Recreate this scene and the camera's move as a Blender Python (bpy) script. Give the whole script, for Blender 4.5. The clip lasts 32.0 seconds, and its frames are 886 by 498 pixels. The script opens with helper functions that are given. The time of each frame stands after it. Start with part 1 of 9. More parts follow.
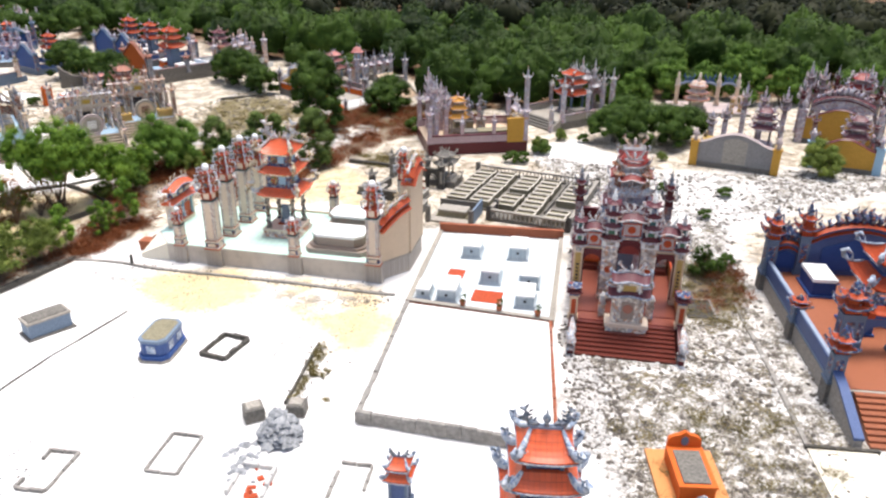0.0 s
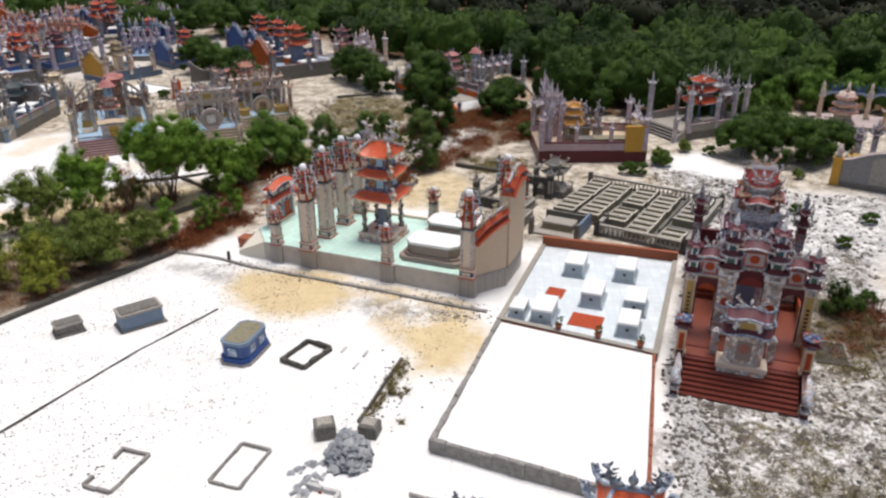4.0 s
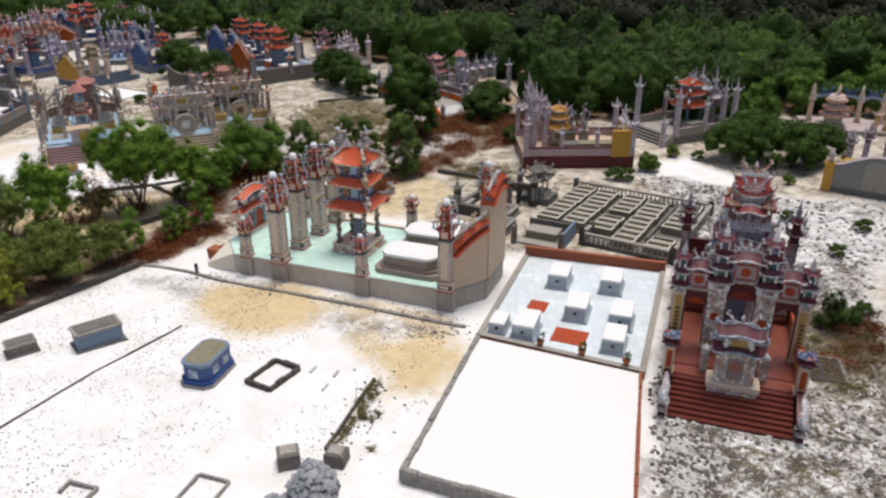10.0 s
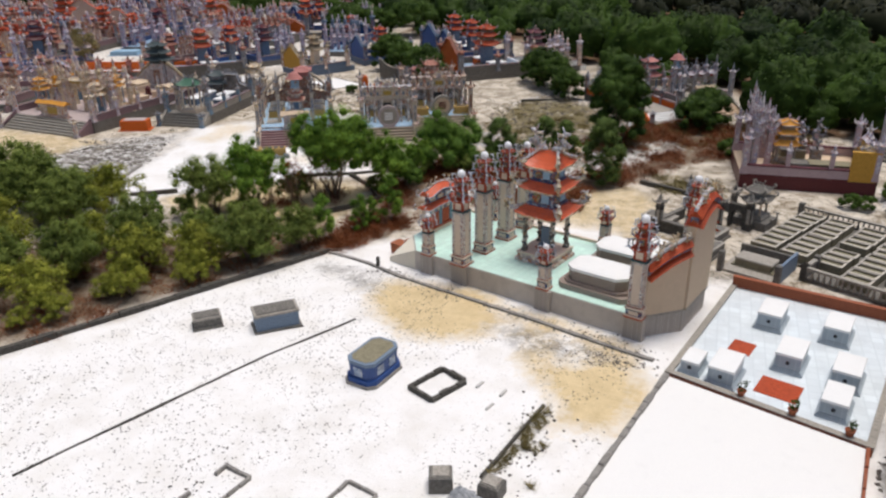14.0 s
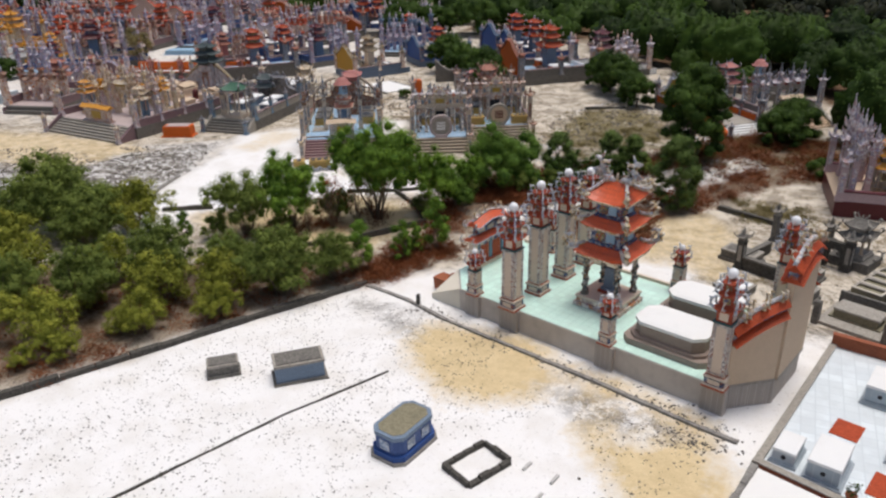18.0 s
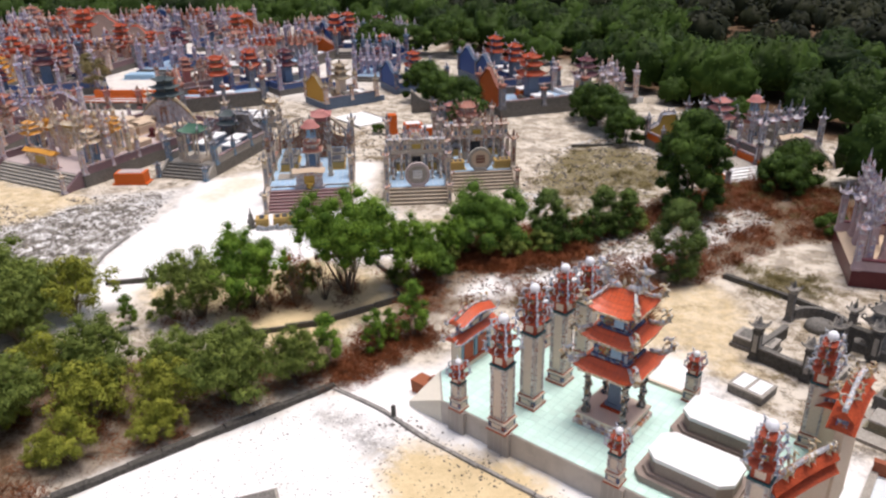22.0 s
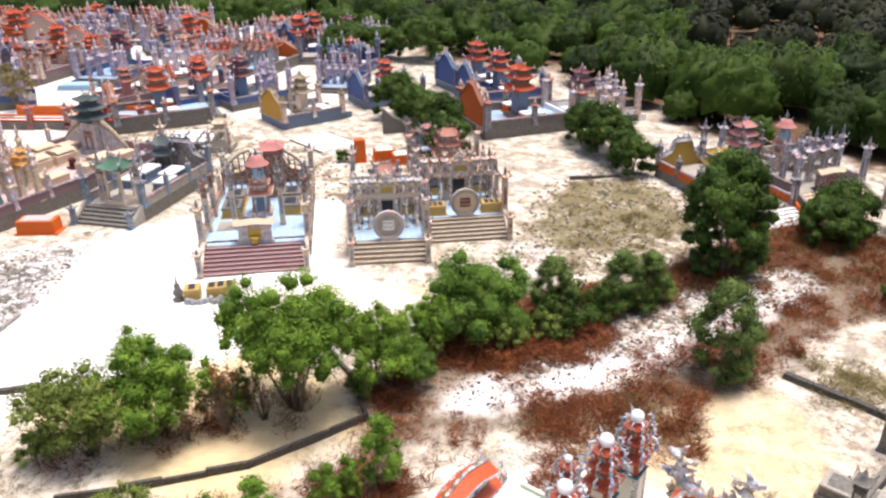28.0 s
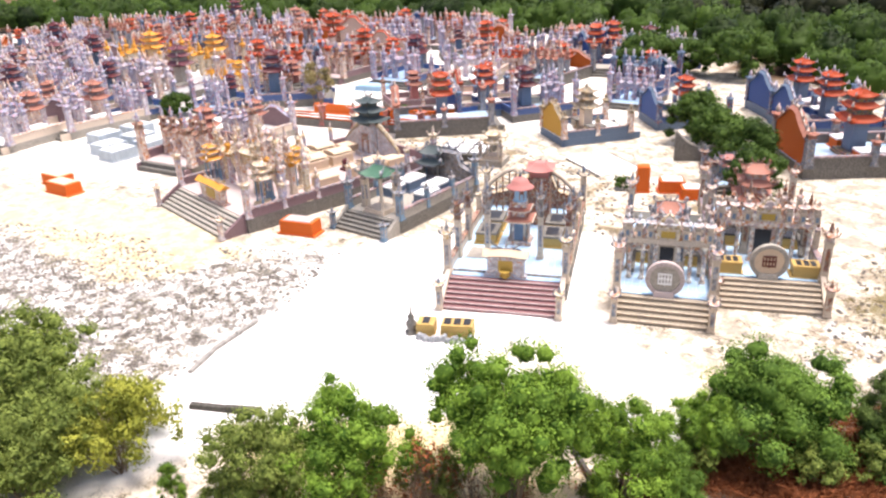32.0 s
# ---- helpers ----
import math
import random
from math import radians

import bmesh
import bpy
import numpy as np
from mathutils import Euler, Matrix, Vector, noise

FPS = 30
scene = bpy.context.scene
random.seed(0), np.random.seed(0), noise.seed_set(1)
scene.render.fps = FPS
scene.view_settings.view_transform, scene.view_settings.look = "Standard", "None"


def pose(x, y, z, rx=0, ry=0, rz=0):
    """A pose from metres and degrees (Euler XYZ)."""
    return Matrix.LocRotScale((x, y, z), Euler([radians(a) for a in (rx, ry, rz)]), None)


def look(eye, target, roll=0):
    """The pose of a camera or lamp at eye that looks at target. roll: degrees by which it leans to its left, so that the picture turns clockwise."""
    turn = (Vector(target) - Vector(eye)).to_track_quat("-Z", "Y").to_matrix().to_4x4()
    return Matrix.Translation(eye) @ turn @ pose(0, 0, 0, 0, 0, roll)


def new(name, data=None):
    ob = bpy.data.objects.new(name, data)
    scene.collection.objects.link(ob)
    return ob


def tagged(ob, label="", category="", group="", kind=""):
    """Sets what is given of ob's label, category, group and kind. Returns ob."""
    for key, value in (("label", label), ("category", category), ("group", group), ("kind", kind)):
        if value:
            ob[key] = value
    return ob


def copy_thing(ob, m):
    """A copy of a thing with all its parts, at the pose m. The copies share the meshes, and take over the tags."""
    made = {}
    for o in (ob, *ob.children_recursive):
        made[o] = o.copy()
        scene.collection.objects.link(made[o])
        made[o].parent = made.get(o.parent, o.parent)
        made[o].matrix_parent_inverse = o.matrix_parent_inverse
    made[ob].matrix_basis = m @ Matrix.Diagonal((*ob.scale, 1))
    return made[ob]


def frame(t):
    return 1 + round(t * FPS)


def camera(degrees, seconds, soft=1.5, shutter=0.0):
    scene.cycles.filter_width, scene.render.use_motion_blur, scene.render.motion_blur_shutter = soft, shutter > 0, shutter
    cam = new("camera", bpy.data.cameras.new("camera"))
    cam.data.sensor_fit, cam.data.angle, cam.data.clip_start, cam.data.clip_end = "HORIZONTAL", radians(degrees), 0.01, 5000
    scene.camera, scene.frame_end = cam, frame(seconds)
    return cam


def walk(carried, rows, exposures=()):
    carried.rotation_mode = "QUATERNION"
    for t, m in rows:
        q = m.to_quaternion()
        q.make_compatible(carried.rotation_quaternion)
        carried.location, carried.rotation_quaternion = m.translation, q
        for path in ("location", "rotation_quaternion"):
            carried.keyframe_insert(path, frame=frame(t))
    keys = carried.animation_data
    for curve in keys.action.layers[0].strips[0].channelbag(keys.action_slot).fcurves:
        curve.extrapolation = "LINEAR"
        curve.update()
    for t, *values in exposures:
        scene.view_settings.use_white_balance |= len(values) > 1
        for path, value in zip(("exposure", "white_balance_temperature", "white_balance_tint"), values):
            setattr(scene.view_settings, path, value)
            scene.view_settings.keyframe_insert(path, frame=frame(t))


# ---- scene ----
cam = camera(61.3, 32.0, soft=2.4)
PATH = [
    (0, (0.839, -4.452, 18.990), (1.0026, -2.6350, 18.1706), 0.4),
    (0.5, (1.214, -4.001, 18.973), (1.2538, -2.1782, 18.1508), 0.1),
    (1, (1.394, -3.548, 18.876), (1.3494, -1.7246, 18.0552), 0.1),
    (1.5, (1.599, -3.088, 18.829), (1.4708, -1.2694, 18.0066), -0.0),
    (2, (1.733, -2.624, 18.788), (1.5732, -0.8066, 17.9660), -0.0),
    (2.5, (1.789, -2.425, 18.757), (1.6272, -0.6068, 17.9382), -0.1),
    (3, (1.831, -2.377, 18.726), (1.6762, -0.5582, 17.9084), -0.1),
    (3.5, (1.903, -2.288, 18.690), (1.7546, -0.4686, 17.8700), -0.2),
    (5.5, (2.195, -0.809, 18.556), (2.0462, 1.0118, 17.7426), -0.2),
    (6, (2.251, -0.690, 18.568), (2.1092, 1.1308, 17.7552), -0.2),
    (6.5, (2.302, -0.731, 18.539), (2.1656, 1.0912, 17.7258), -0.2),
    (7, (2.321, -0.732, 18.511), (2.1892, 1.0898, 17.6958), -0.2),
    (7.5, (2.310, -0.609, 18.430), (2.1730, 1.2120, 17.6126), -0.2),
    (8, (2.365, -0.427, 18.364), (2.2216, 1.3930, 17.5478), -0.3),
    (8.5, (2.391, -0.195, 18.304), (2.2512, 1.6274, 17.4896), -0.3),
    (9, (2.454, -0.018, 18.284), (2.3192, 1.8058, 17.4730), -0.2),
    (9.5, (2.495, 0.001, 18.274), (2.3658, 1.8264, 17.4652), -0.2),
    (10, (2.552, -0.057, 18.262), (2.4272, 1.7676, 17.4516), -0.2),
    (10.5, (2.519, -0.091, 18.211), (2.3986, 1.7330, 17.3982), -0.2),
    (11, (2.507, 0.140, 18.120), (2.3914, 1.9620, 17.3032), -0.3),
    (11.5, (2.563, 0.480, 18.070), (2.4514, 2.3032, 17.2538), -0.3),
    (12, (2.675, 0.827, 18.022), (2.5674, 2.6524, 17.2092), -0.3),
    (12.5, (2.702, 1.141, 17.984), (2.5920, 2.9650, 17.1724), -0.2),
    (13, (2.617, 1.614, 17.892), (2.3906, 3.4282, 17.0810), -0.3),
    (13.5, (2.506, 2.041, 17.763), (2.1270, 3.8312, 16.9562), -0.4),
    (14, (2.373, 2.632, 17.534), (1.7500, 4.3540, 16.7316), -0.7),
    (14.5, (2.453, 2.881, 17.538), (1.6698, 4.5382, 16.7378), -1.0),
    (16.5, (1.600, 5.341, 17.807), (0.8112, 6.9900, 16.9956), -1.2),
    (17, (1.421, 6.005, 17.665), (0.6370, 7.6636, 16.8692), -1.2),
    (17.5, (1.312, 6.672, 17.612), (0.5368, 8.3304, 16.8070), -1.2),
    (18, (1.058, 7.588, 17.606), (0.2924, 9.2470, 16.7924), -1.2),
    (18.5, (0.671, 8.747, 17.860), (-0.0894, 10.4112, 17.0518), -1.2),
    (19, (0.293, 9.416, 18.518), (-0.4604, 11.0844, 17.7108), -1.1),
    (19.5, (-0.099, 10.154, 19.193), (-0.8454, 11.8242, 18.3836), -1.2),
    (20, (-0.421, 10.759, 19.446), (-1.1614, 12.4310, 18.6360), -1.2),
    (20.5, (-0.769, 11.381, 19.536), (-1.4996, 13.0536, 18.7206), -1.3),
    (21, (-1.046, 12.090, 19.586), (-1.7698, 13.7674, 18.7710), -1.2),
    (21.5, (-1.294, 12.786, 19.597), (-2.0106, 14.4672, 18.7852), -1.1),
    (22, (-1.420, 13.297, 19.662), (-2.1326, 14.9792, 18.8486), -1.1),
    (22.5, (-1.568, 13.780, 19.620), (-2.2750, 15.4642, 18.8066), -1.1),
    (23, (-1.757, 14.269, 19.743), (-2.4570, 15.9538, 18.9238), -1.2),
    (23.5, (-1.852, 14.927, 19.652), (-2.5492, 16.6148, 18.8358), -1.2),
    (24, (-2.026, 15.572, 19.680), (-2.7178, 17.2612, 18.8618), -1.2),
    (24.5, (-2.290, 16.507, 19.666), (-2.9764, 18.1974, 18.8438), -1.2),
    (25, (-2.538, 17.384, 19.664), (-3.2222, 19.0758, 18.8464), -1.2),
    (25.5, (-2.866, 18.220, 19.593), (-3.5458, 19.9156, 18.7780), -1.1),
    (27.5, (-4.900, 22.466, 19.676), (-5.5620, 24.1598, 18.8426), -0.9),
    (28, (-5.804, 23.855, 19.656), (-6.4564, 25.5516, 18.8220), -0.8),
    (28.5, (-6.503, 25.214, 19.691), (-7.1520, 26.9140, 18.8600), -0.7),
    (29, (-6.727, 25.864, 19.419), (-7.3810, 27.5676, 18.6034), -0.8),
    (29.5, (-7.094, 26.389, 19.338), (-7.7698, 28.0806, 18.5122), -0.9),
    (30, (-7.216, 27.104, 18.992), (-8.0296, 28.7370, 18.1734), -1.3),
    (30.5, (-7.392, 28.164, 18.614), (-8.3820, 29.7038, 17.8084), -1.9),
    (31, (-7.902, 29.075, 18.544), (-9.0106, 30.5342, 17.7434), -1.9),
    (31.5, (-8.642, 29.980, 18.463), (-9.8702, 31.3426, 17.6662), -2.2),
    (32, (-8.984, 30.416, 18.389), (-10.2518, 31.7464, 17.5980), -2.3),
]
EXPOSURES = [(0, 1.0, 6500, 11), (1.0, 0.6, 6500, 11), (2.0, 0.34, 6500, 11), (3.5, 0.24, 6500, 11), (6, 0.1, 6500, 11), (12, 0.06, 6500, 11), (17, -0.03, 6500, 11), (19, -0.03, 6500, 12), (21, 0.2, 6550, 15), (23, 0.5, 6550, 16), (25.5, 0.82, 6600, 16), (28, 1.02, 6650, 16), (30, 1.26, 6650, 16), (32, 1.4, 6700, 16)]
walk(cam, [(t, look(eye, target, roll)) for t, eye, target, roll in PATH], EXPOSURES)

# ---- light ----
SUN_EL, SUN_ROT = radians(80), radians(35)
world = bpy.data.worlds.new("overcast_sky")
scene.world = world
world.use_nodes = True
wn = world.node_tree
sky = wn.nodes.new("ShaderNodeTexSky")
sky.sky_type, sky.sun_disc = "NISHITA", False
sky.sun_elevation, sky.sun_rotation = SUN_EL, SUN_ROT
sky.air_density, sky.dust_density, sky.ozone_density = 1.0, 4.0, 1.0
wn.links.new(sky.outputs[0], wn.nodes["Background"].inputs[0])
wn.nodes["Background"].inputs[1].default_value = 0.098
sun = new("sun", bpy.data.lights.new("sun", "SUN"))
sun.data.energy, sun.data.angle, sun.data.color = 2.25, radians(24), (1.0, 0.97, 0.93)
sun.rotation_euler = (radians(90) - SUN_EL, 0, radians(180) - SUN_ROT)


# ---- materials ----
def shader(name, rough=0.7, metal=0.0, spec=0.25):
    m = bpy.data.materials.new(name)
    m.use_nodes = True
    bs = m.node_tree.nodes["Principled BSDF"]
    bs.inputs["Roughness"].default_value = rough
    bs.inputs["Metallic"].default_value = metal
    bs.inputs["Specular IOR Level"].default_value = spec
    return m, m.node_tree.nodes, m.node_tree.links, bs


def mixed(n, l, a, b, fac):
    """Mixes two colours (sockets or tuples) by a socket."""
    mx = n.new("ShaderNodeMix")
    mx.data_type = "RGBA"
    l.new(fac, mx.inputs[0])
    for s, i in ((a, 6), (b, 7)):
        if isinstance(s, tuple):
            mx.inputs[i].default_value = (*s, 1)
        else:
            l.new(s, mx.inputs[i])
    return mx.outputs[2]


def ramp(n, l, fac, lo, hi):
    r = n.new("ShaderNodeMapRange")
    r.inputs[1].default_value, r.inputs[2].default_value = lo, hi
    l.new(fac, r.inputs[0])
    return r.outputs[0]


def tex(n, l, kind, scale, space="Object", detail=4.0, rough=0.6):
    co = n.new("ShaderNodeTexCoord")
    if kind == "noise":
        t = n.new("ShaderNodeTexNoise")
        t.inputs["Detail"].default_value, t.inputs["Roughness"].default_value = detail, rough
    elif kind == "voronoi":
        t = n.new("ShaderNodeTexVoronoi")
    else:
        t = n.new("ShaderNodeTexWave")
    t.inputs["Scale"].default_value = scale
    if space == "World":
        g = n.new("ShaderNodeNewGeometry")
        l.new(g.outputs["Position"], t.inputs["Vector"])
    else:
        l.new(co.outputs["Object"], t.inputs["Vector"])
    return t


def bump(n, l, bs, height, strength=0.3, dist=0.02):
    b = n.new("ShaderNodeBump")
    b.inputs["Strength"].default_value, b.inputs["Distance"].default_value = strength, dist
    l.new(height, b.inputs["Height"])
    l.new(b.outputs[0], bs.inputs["Normal"])


def paint(name, rgb, rough=0.6, var=0.25, dirt=0.35, grain=26.0):
    """Painted or glazed masonry: slow tone drift, grey rain streaks and a fine grain."""
    m, n, l, bs = shader(name, rough)
    rgb = rgb if sum(rgb) > 2 else tuple(0.85 * c for c in rgb)
    big = tex(n, l, "noise", 1.7, "World")
    fine = tex(n, l, "noise", grain, "World", 3.0)
    dark = tuple(c * (1 - var) for c in rgb)
    lite = tuple(min(c * (1 + var * 0.5) + 0.01, 0.92) for c in rgb)
    c1 = mixed(n, l, dark, lite, ramp(n, l, fine.outputs[0], 0.3, 0.7))
    grey = tuple(0.36 * c + 0.025 for c in rgb)
    c2 = mixed(n, l, c1, grey, ramp(n, l, big.outputs[0], 0.55, 0.55 + 0.35 / max(dirt, 0.05)))
    l.new(c2, bs.inputs["Base Color"])
    bump(n, l, bs, fine.outputs[0], 0.25, 0.01)
    return m


def mosaic(name, cols, size=0.12, rough=0.5, soot=0.28, gain=0.74):
    """Relief of broken porcelain: small cells in a handful of colours."""
    m, n, l, bs = shader(name, rough)
    v = tex(n, l, "voronoi", 1.0 / size, "World")
    cr = n.new("ShaderNodeValToRGB")
    cr.color_ramp.interpolation = "CONSTANT"
    sep = n.new("ShaderNodeSeparateColor")
    l.new(v.outputs["Color"], sep.inputs[0])
    l.new(sep.outputs[0], cr.inputs[0])
    el = cr.color_ramp.elements
    while len(el) < len(cols):
        el.new(0.5)
    for i, c in enumerate(cols):
        el[i].position = i / len(cols)
        el[i].color = (*[gain * q for q in c], 1)
    big = tex(n, l, "noise", 2.3, "World")
    c2 = mixed(n, l, cr.outputs[0], tuple(soot * sum(c[i] for c in cols) / len(cols) + 0.012 for i in range(3)), ramp(n, l, big.outputs[0], 0.45, 0.7))
    l.new(c2, bs.inputs["Base Color"])
    bump(n, l, bs, v.outputs["Distance"], 0.8, 0.04)
    return m


def tiled(name, rgb, grout, size, rough=0.3):
    """Square ceramic tiles with joints, in the object's own axes."""
    m, n, l, bs = shader(name, rough, spec=0.5)
    co = n.new("ShaderNodeTexCoord")
    b = n.new("ShaderNodeTexBrick")
    b.offset = 0.0
    for k, v in (("Scale", 1.0), ("Brick Width", size), ("Row Height", size), ("Mortar Size", size * 0.04), ("Mortar Smooth", 0.2), ("Bias", 0.0)):
        b.inputs[k].default_value = v
    b.inputs["Color1"].default_value = (*[c * 0.9 for c in rgb], 1)
    b.inputs["Color2"].default_value = (*[min(1, c * 1.06) for c in rgb], 1)
    b.inputs["Mortar"].default_value = (*grout, 1)
    l.new(co.outputs["Object"], b.inputs["Vector"])
    big = tex(n, l, "noise", 0.9, "World")
    c2 = mixed(n, l, b.outputs["Color"], tuple(0.75 * c + 0.04 for c in rgb), ramp(n, l, big.outputs[0], 0.45, 0.8))
    l.new(c2, bs.inputs["Base Color"])
    bump(n, l, bs, b.outputs["Fac"], -0.2, 0.005)
    return m


def leafy(name, dark, lite, rough=0.6):
    m, n, l, bs = shader(name, rough, spec=0.08)
    g = n.new("ShaderNodeNewGeometry")
    oi = n.new("ShaderNodeObjectInfo")
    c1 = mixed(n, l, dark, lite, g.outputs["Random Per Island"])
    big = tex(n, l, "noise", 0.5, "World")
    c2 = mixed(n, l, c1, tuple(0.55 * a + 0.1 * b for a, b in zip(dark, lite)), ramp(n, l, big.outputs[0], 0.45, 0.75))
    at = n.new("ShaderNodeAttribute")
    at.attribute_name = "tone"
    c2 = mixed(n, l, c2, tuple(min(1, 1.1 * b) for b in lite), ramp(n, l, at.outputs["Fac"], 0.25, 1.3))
    hs = n.new("ShaderNodeHueSaturation")
    l.new(c2, hs.inputs["Color"])
    l.new(ramp(n, l, oi.outputs["Random"], -1.5, 1.6), hs.inputs["Value"])
    hs.inputs["Value"].default_value = 1.0
    mr = hs.inputs["Value"].links[0].from_node
    mr.inputs[3].default_value, mr.inputs[4].default_value = 0.6, 1.45
    l.new(hs.outputs[0], bs.inputs["Base Color"])
    return m


def rocky(name, a, b, scale=9.0):
    m, n, l, bs = shader(name, 0.9)
    t = tex(n, l, "noise", scale, "World", 6.0, 0.65)
    t2 = tex(n, l, "noise", 1.3, "World")
    g = n.new("ShaderNodeNewGeometry")
    c = mixed(n, l, a, b, ramp(n, l, t.outputs[0], 0.35, 0.65))
    c = mixed(n, l, c, tuple(0.5 * v for v in a), ramp(n, l, t2.outputs[0], 0.55, 0.8))
    mt = n.new("ShaderNodeMath")
    mt.operation = "MULTIPLY"
    mt.inputs[1].default_value = 0.6
    l.new(g.outputs["Random Per Island"], mt.inputs[0])
    c = mixed(n, l, c, b, mt.outputs[0])
    l.new(c, bs.inputs["Base Color"])
    bump(n, l, bs, t.outputs[0], 0.7, 0.03)
    return m


ORANGE = paint("orange_roof_tile", (0.50, 0.072, 0.016), 0.5, 0.35, 0.45, 14)
ORANGEWALL = paint("orange_wall_paint", (0.72, 0.14, 0.015), 0.7, 0.15, 0.15)
MAROON = paint("maroon_roof_tile", (0.13, 0.022, 0.026), 0.4, 0.3, 0.2)
REDSTEP = paint("red_brown_step_tile", (0.155, 0.034, 0.022), 0.28, 0.25, 0.2)
TERRA = paint("terracotta_floor", (0.25, 0.073, 0.047), 0.28, 0.25, 0.3)
PINKSTEP = paint("mauve_step_tile", (0.29, 0.145, 0.145), 0.5, 0.3, 0.3)
BRICKRED = paint("red_brick", (0.38, 0.12, 0.06), 0.9, 0.4, 0.5)
CREAM = paint("cream_tile", (0.80, 0.66, 0.52), 0.5, 0.12, 0.2)
TAN = paint("tan_rendered_wall", (0.72, 0.555, 0.39), 0.8, 0.15, 0.25)
RIMCREAM = paint("pale_rim_concrete", (0.66, 0.60, 0.50), 0.9, 0.2, 0.4, 12)
HALLRED = paint("red_hall_roof_tile", (0.30, 0.045, 0.038), 0.45, 0.3, 0.3)
DADO = tiled("grey_brown_dado_tile", (0.38, 0.335, 0.29), (0.52, 0.47, 0.41), 0.22, 0.5)
MINT = tiled("mint_floor_tile", (0.63, 0.87, 0.76), (0.46, 0.70, 0.60), 0.4, 0.3)
SKYFLOOR = tiled("pale_blue_floor_tile", (0.38, 0.56, 0.74), (0.6, 0.7, 0.76), 0.4, 0.25)
WHITEFLOOR = tiled("white_floor_tile", (0.74, 0.80, 0.82), (0.6, 0.66, 0.68), 0.5, 0.3)
GREYTILE = tiled("pale_grey_tomb_tile", (0.36, 0.42, 0.46), (0.5, 0.54, 0.56), 0.3, 0.35)
WHITE = paint("white_plaster", (0.80, 0.80, 0.78), 0.7, 0.06, 0.12)
WHITEBALL = paint("white_glazed_ball", (0.85, 0.85, 0.85), 0.25, 0.03, 0.05)
WALLGREY = paint("smooth_grey_render", (0.30, 0.29, 0.285), 0.85, 0.15, 0.5, 7)
STONE = paint("weathered_grey_concrete", (0.21, 0.195, 0.17), 0.9, 0.4, 0.9, 9)
DARKSTONE = paint("blackened_concrete", (0.10, 0.092, 0.078), 0.95, 0.45, 0.9, 8)
PALESTONE = paint("pale_concrete", (0.42, 0.385, 0.33), 0.9, 0.3, 0.7, 9)
BLUE = paint("blue_ceramic", (0.055, 0.11, 0.30), 0.45, 0.35, 0.3)
BLUEGREY = paint("blue_grey_tile", (0.15, 0.21, 0.30), 0.5, 0.3, 0.5)
DEEPBLUE = paint("deep_blue_paint", (0.03, 0.09, 0.30), 0.6, 0.25, 0.2)
YELLOW = paint("ochre_yellow_paint", (0.56, 0.37, 0.115), 0.6, 0.2, 0.3)
OCHREWALL = paint("bright_ochre_wall_paint", (0.66, 0.36, 0.055), 0.7, 0.2, 0.3, 12)
GOLD = paint("gold_paint", (0.55, 0.36, 0.07), 0.4, 0.25, 0.2)
MAUVE = paint("mauve_pink_plaster", (0.28, 0.18, 0.19), 0.7, 0.3, 0.6)
PINK = paint("coral_pink_roof", (0.55, 0.22, 0.19), 0.6, 0.2, 0.2)
TEAL = paint("dark_teal_roof", (0.05, 0.14, 0.15), 0.5, 0.3, 0.3)
GREENROOF = paint("green_roof", (0.08, 0.19, 0.12), 0.5, 0.3, 0.3)
COLBLUE = paint("pale_blue_column", (0.19, 0.30, 0.40), 0.5, 0.2, 0.25)
TERPOT = paint("terracotta_pot", (0.40, 0.13, 0.06), 0.8)
MOS_RED = mosaic("red_blue_mosaic", [(0.45, 0.05, 0.03), (0.5, 0.10, 0.04), (0.10, 0.14, 0.25), (0.55, 0.5, 0.45), (0.35, 0.06, 0.05)], 0.10)
MOS_GREY = mosaic("grey_blue_mosaic", [(0.34, 0.38, 0.44), (0.50, 0.50, 0.52), (0.20, 0.26, 0.36), (0.55, 0.5, 0.45), (0.36, 0.28, 0.26)], 0.09)
MOS_PALE = mosaic("tan_grey_mosaic", [(0.58, 0.50, 0.42), (0.44, 0.41, 0.40), (0.42, 0.24, 0.16), (0.36, 0.38, 0.43), (0.72, 0.66, 0.58), (0.24, 0.20, 0.18)], 0.075)
MOS_MARBLE = mosaic("red_white_marble_mosaic", [(0.84, 0.77, 0.66), (0.60, 0.54, 0.48), (0.60, 0.34, 0.22), (0.44, 0.44, 0.48), (0.92, 0.86, 0.76), (0.46, 0.36, 0.29)], 0.15, soot=0.4, gain=1.0)
MOS_CREAM = mosaic("cream_rose_mosaic", [(0.80, 0.64, 0.48), (0.62, 0.46, 0.40), (0.60, 0.27, 0.13), (0.88, 0.82, 0.73), (0.50, 0.40, 0.42)], 0.14, soot=0.6, gain=0.92)
MOS_LILAC = mosaic("lilac_grey_mosaic", [(0.62, 0.55, 0.62), (0.44, 0.42, 0.56), (0.86, 0.82, 0.82), (0.58, 0.36, 0.34), (0.74, 0.68, 0.66)], 0.14, soot=0.55, gain=0.85)
MOS_VIOLET = mosaic("violet_blue_mosaic", [(0.42, 0.36, 0.52), (0.26, 0.28, 0.42), (0.74, 0.70, 0.74), (0.58, 0.28, 0.26), (0.46, 0.50, 0.60)], 0.14, soot=0.5, gain=0.85)
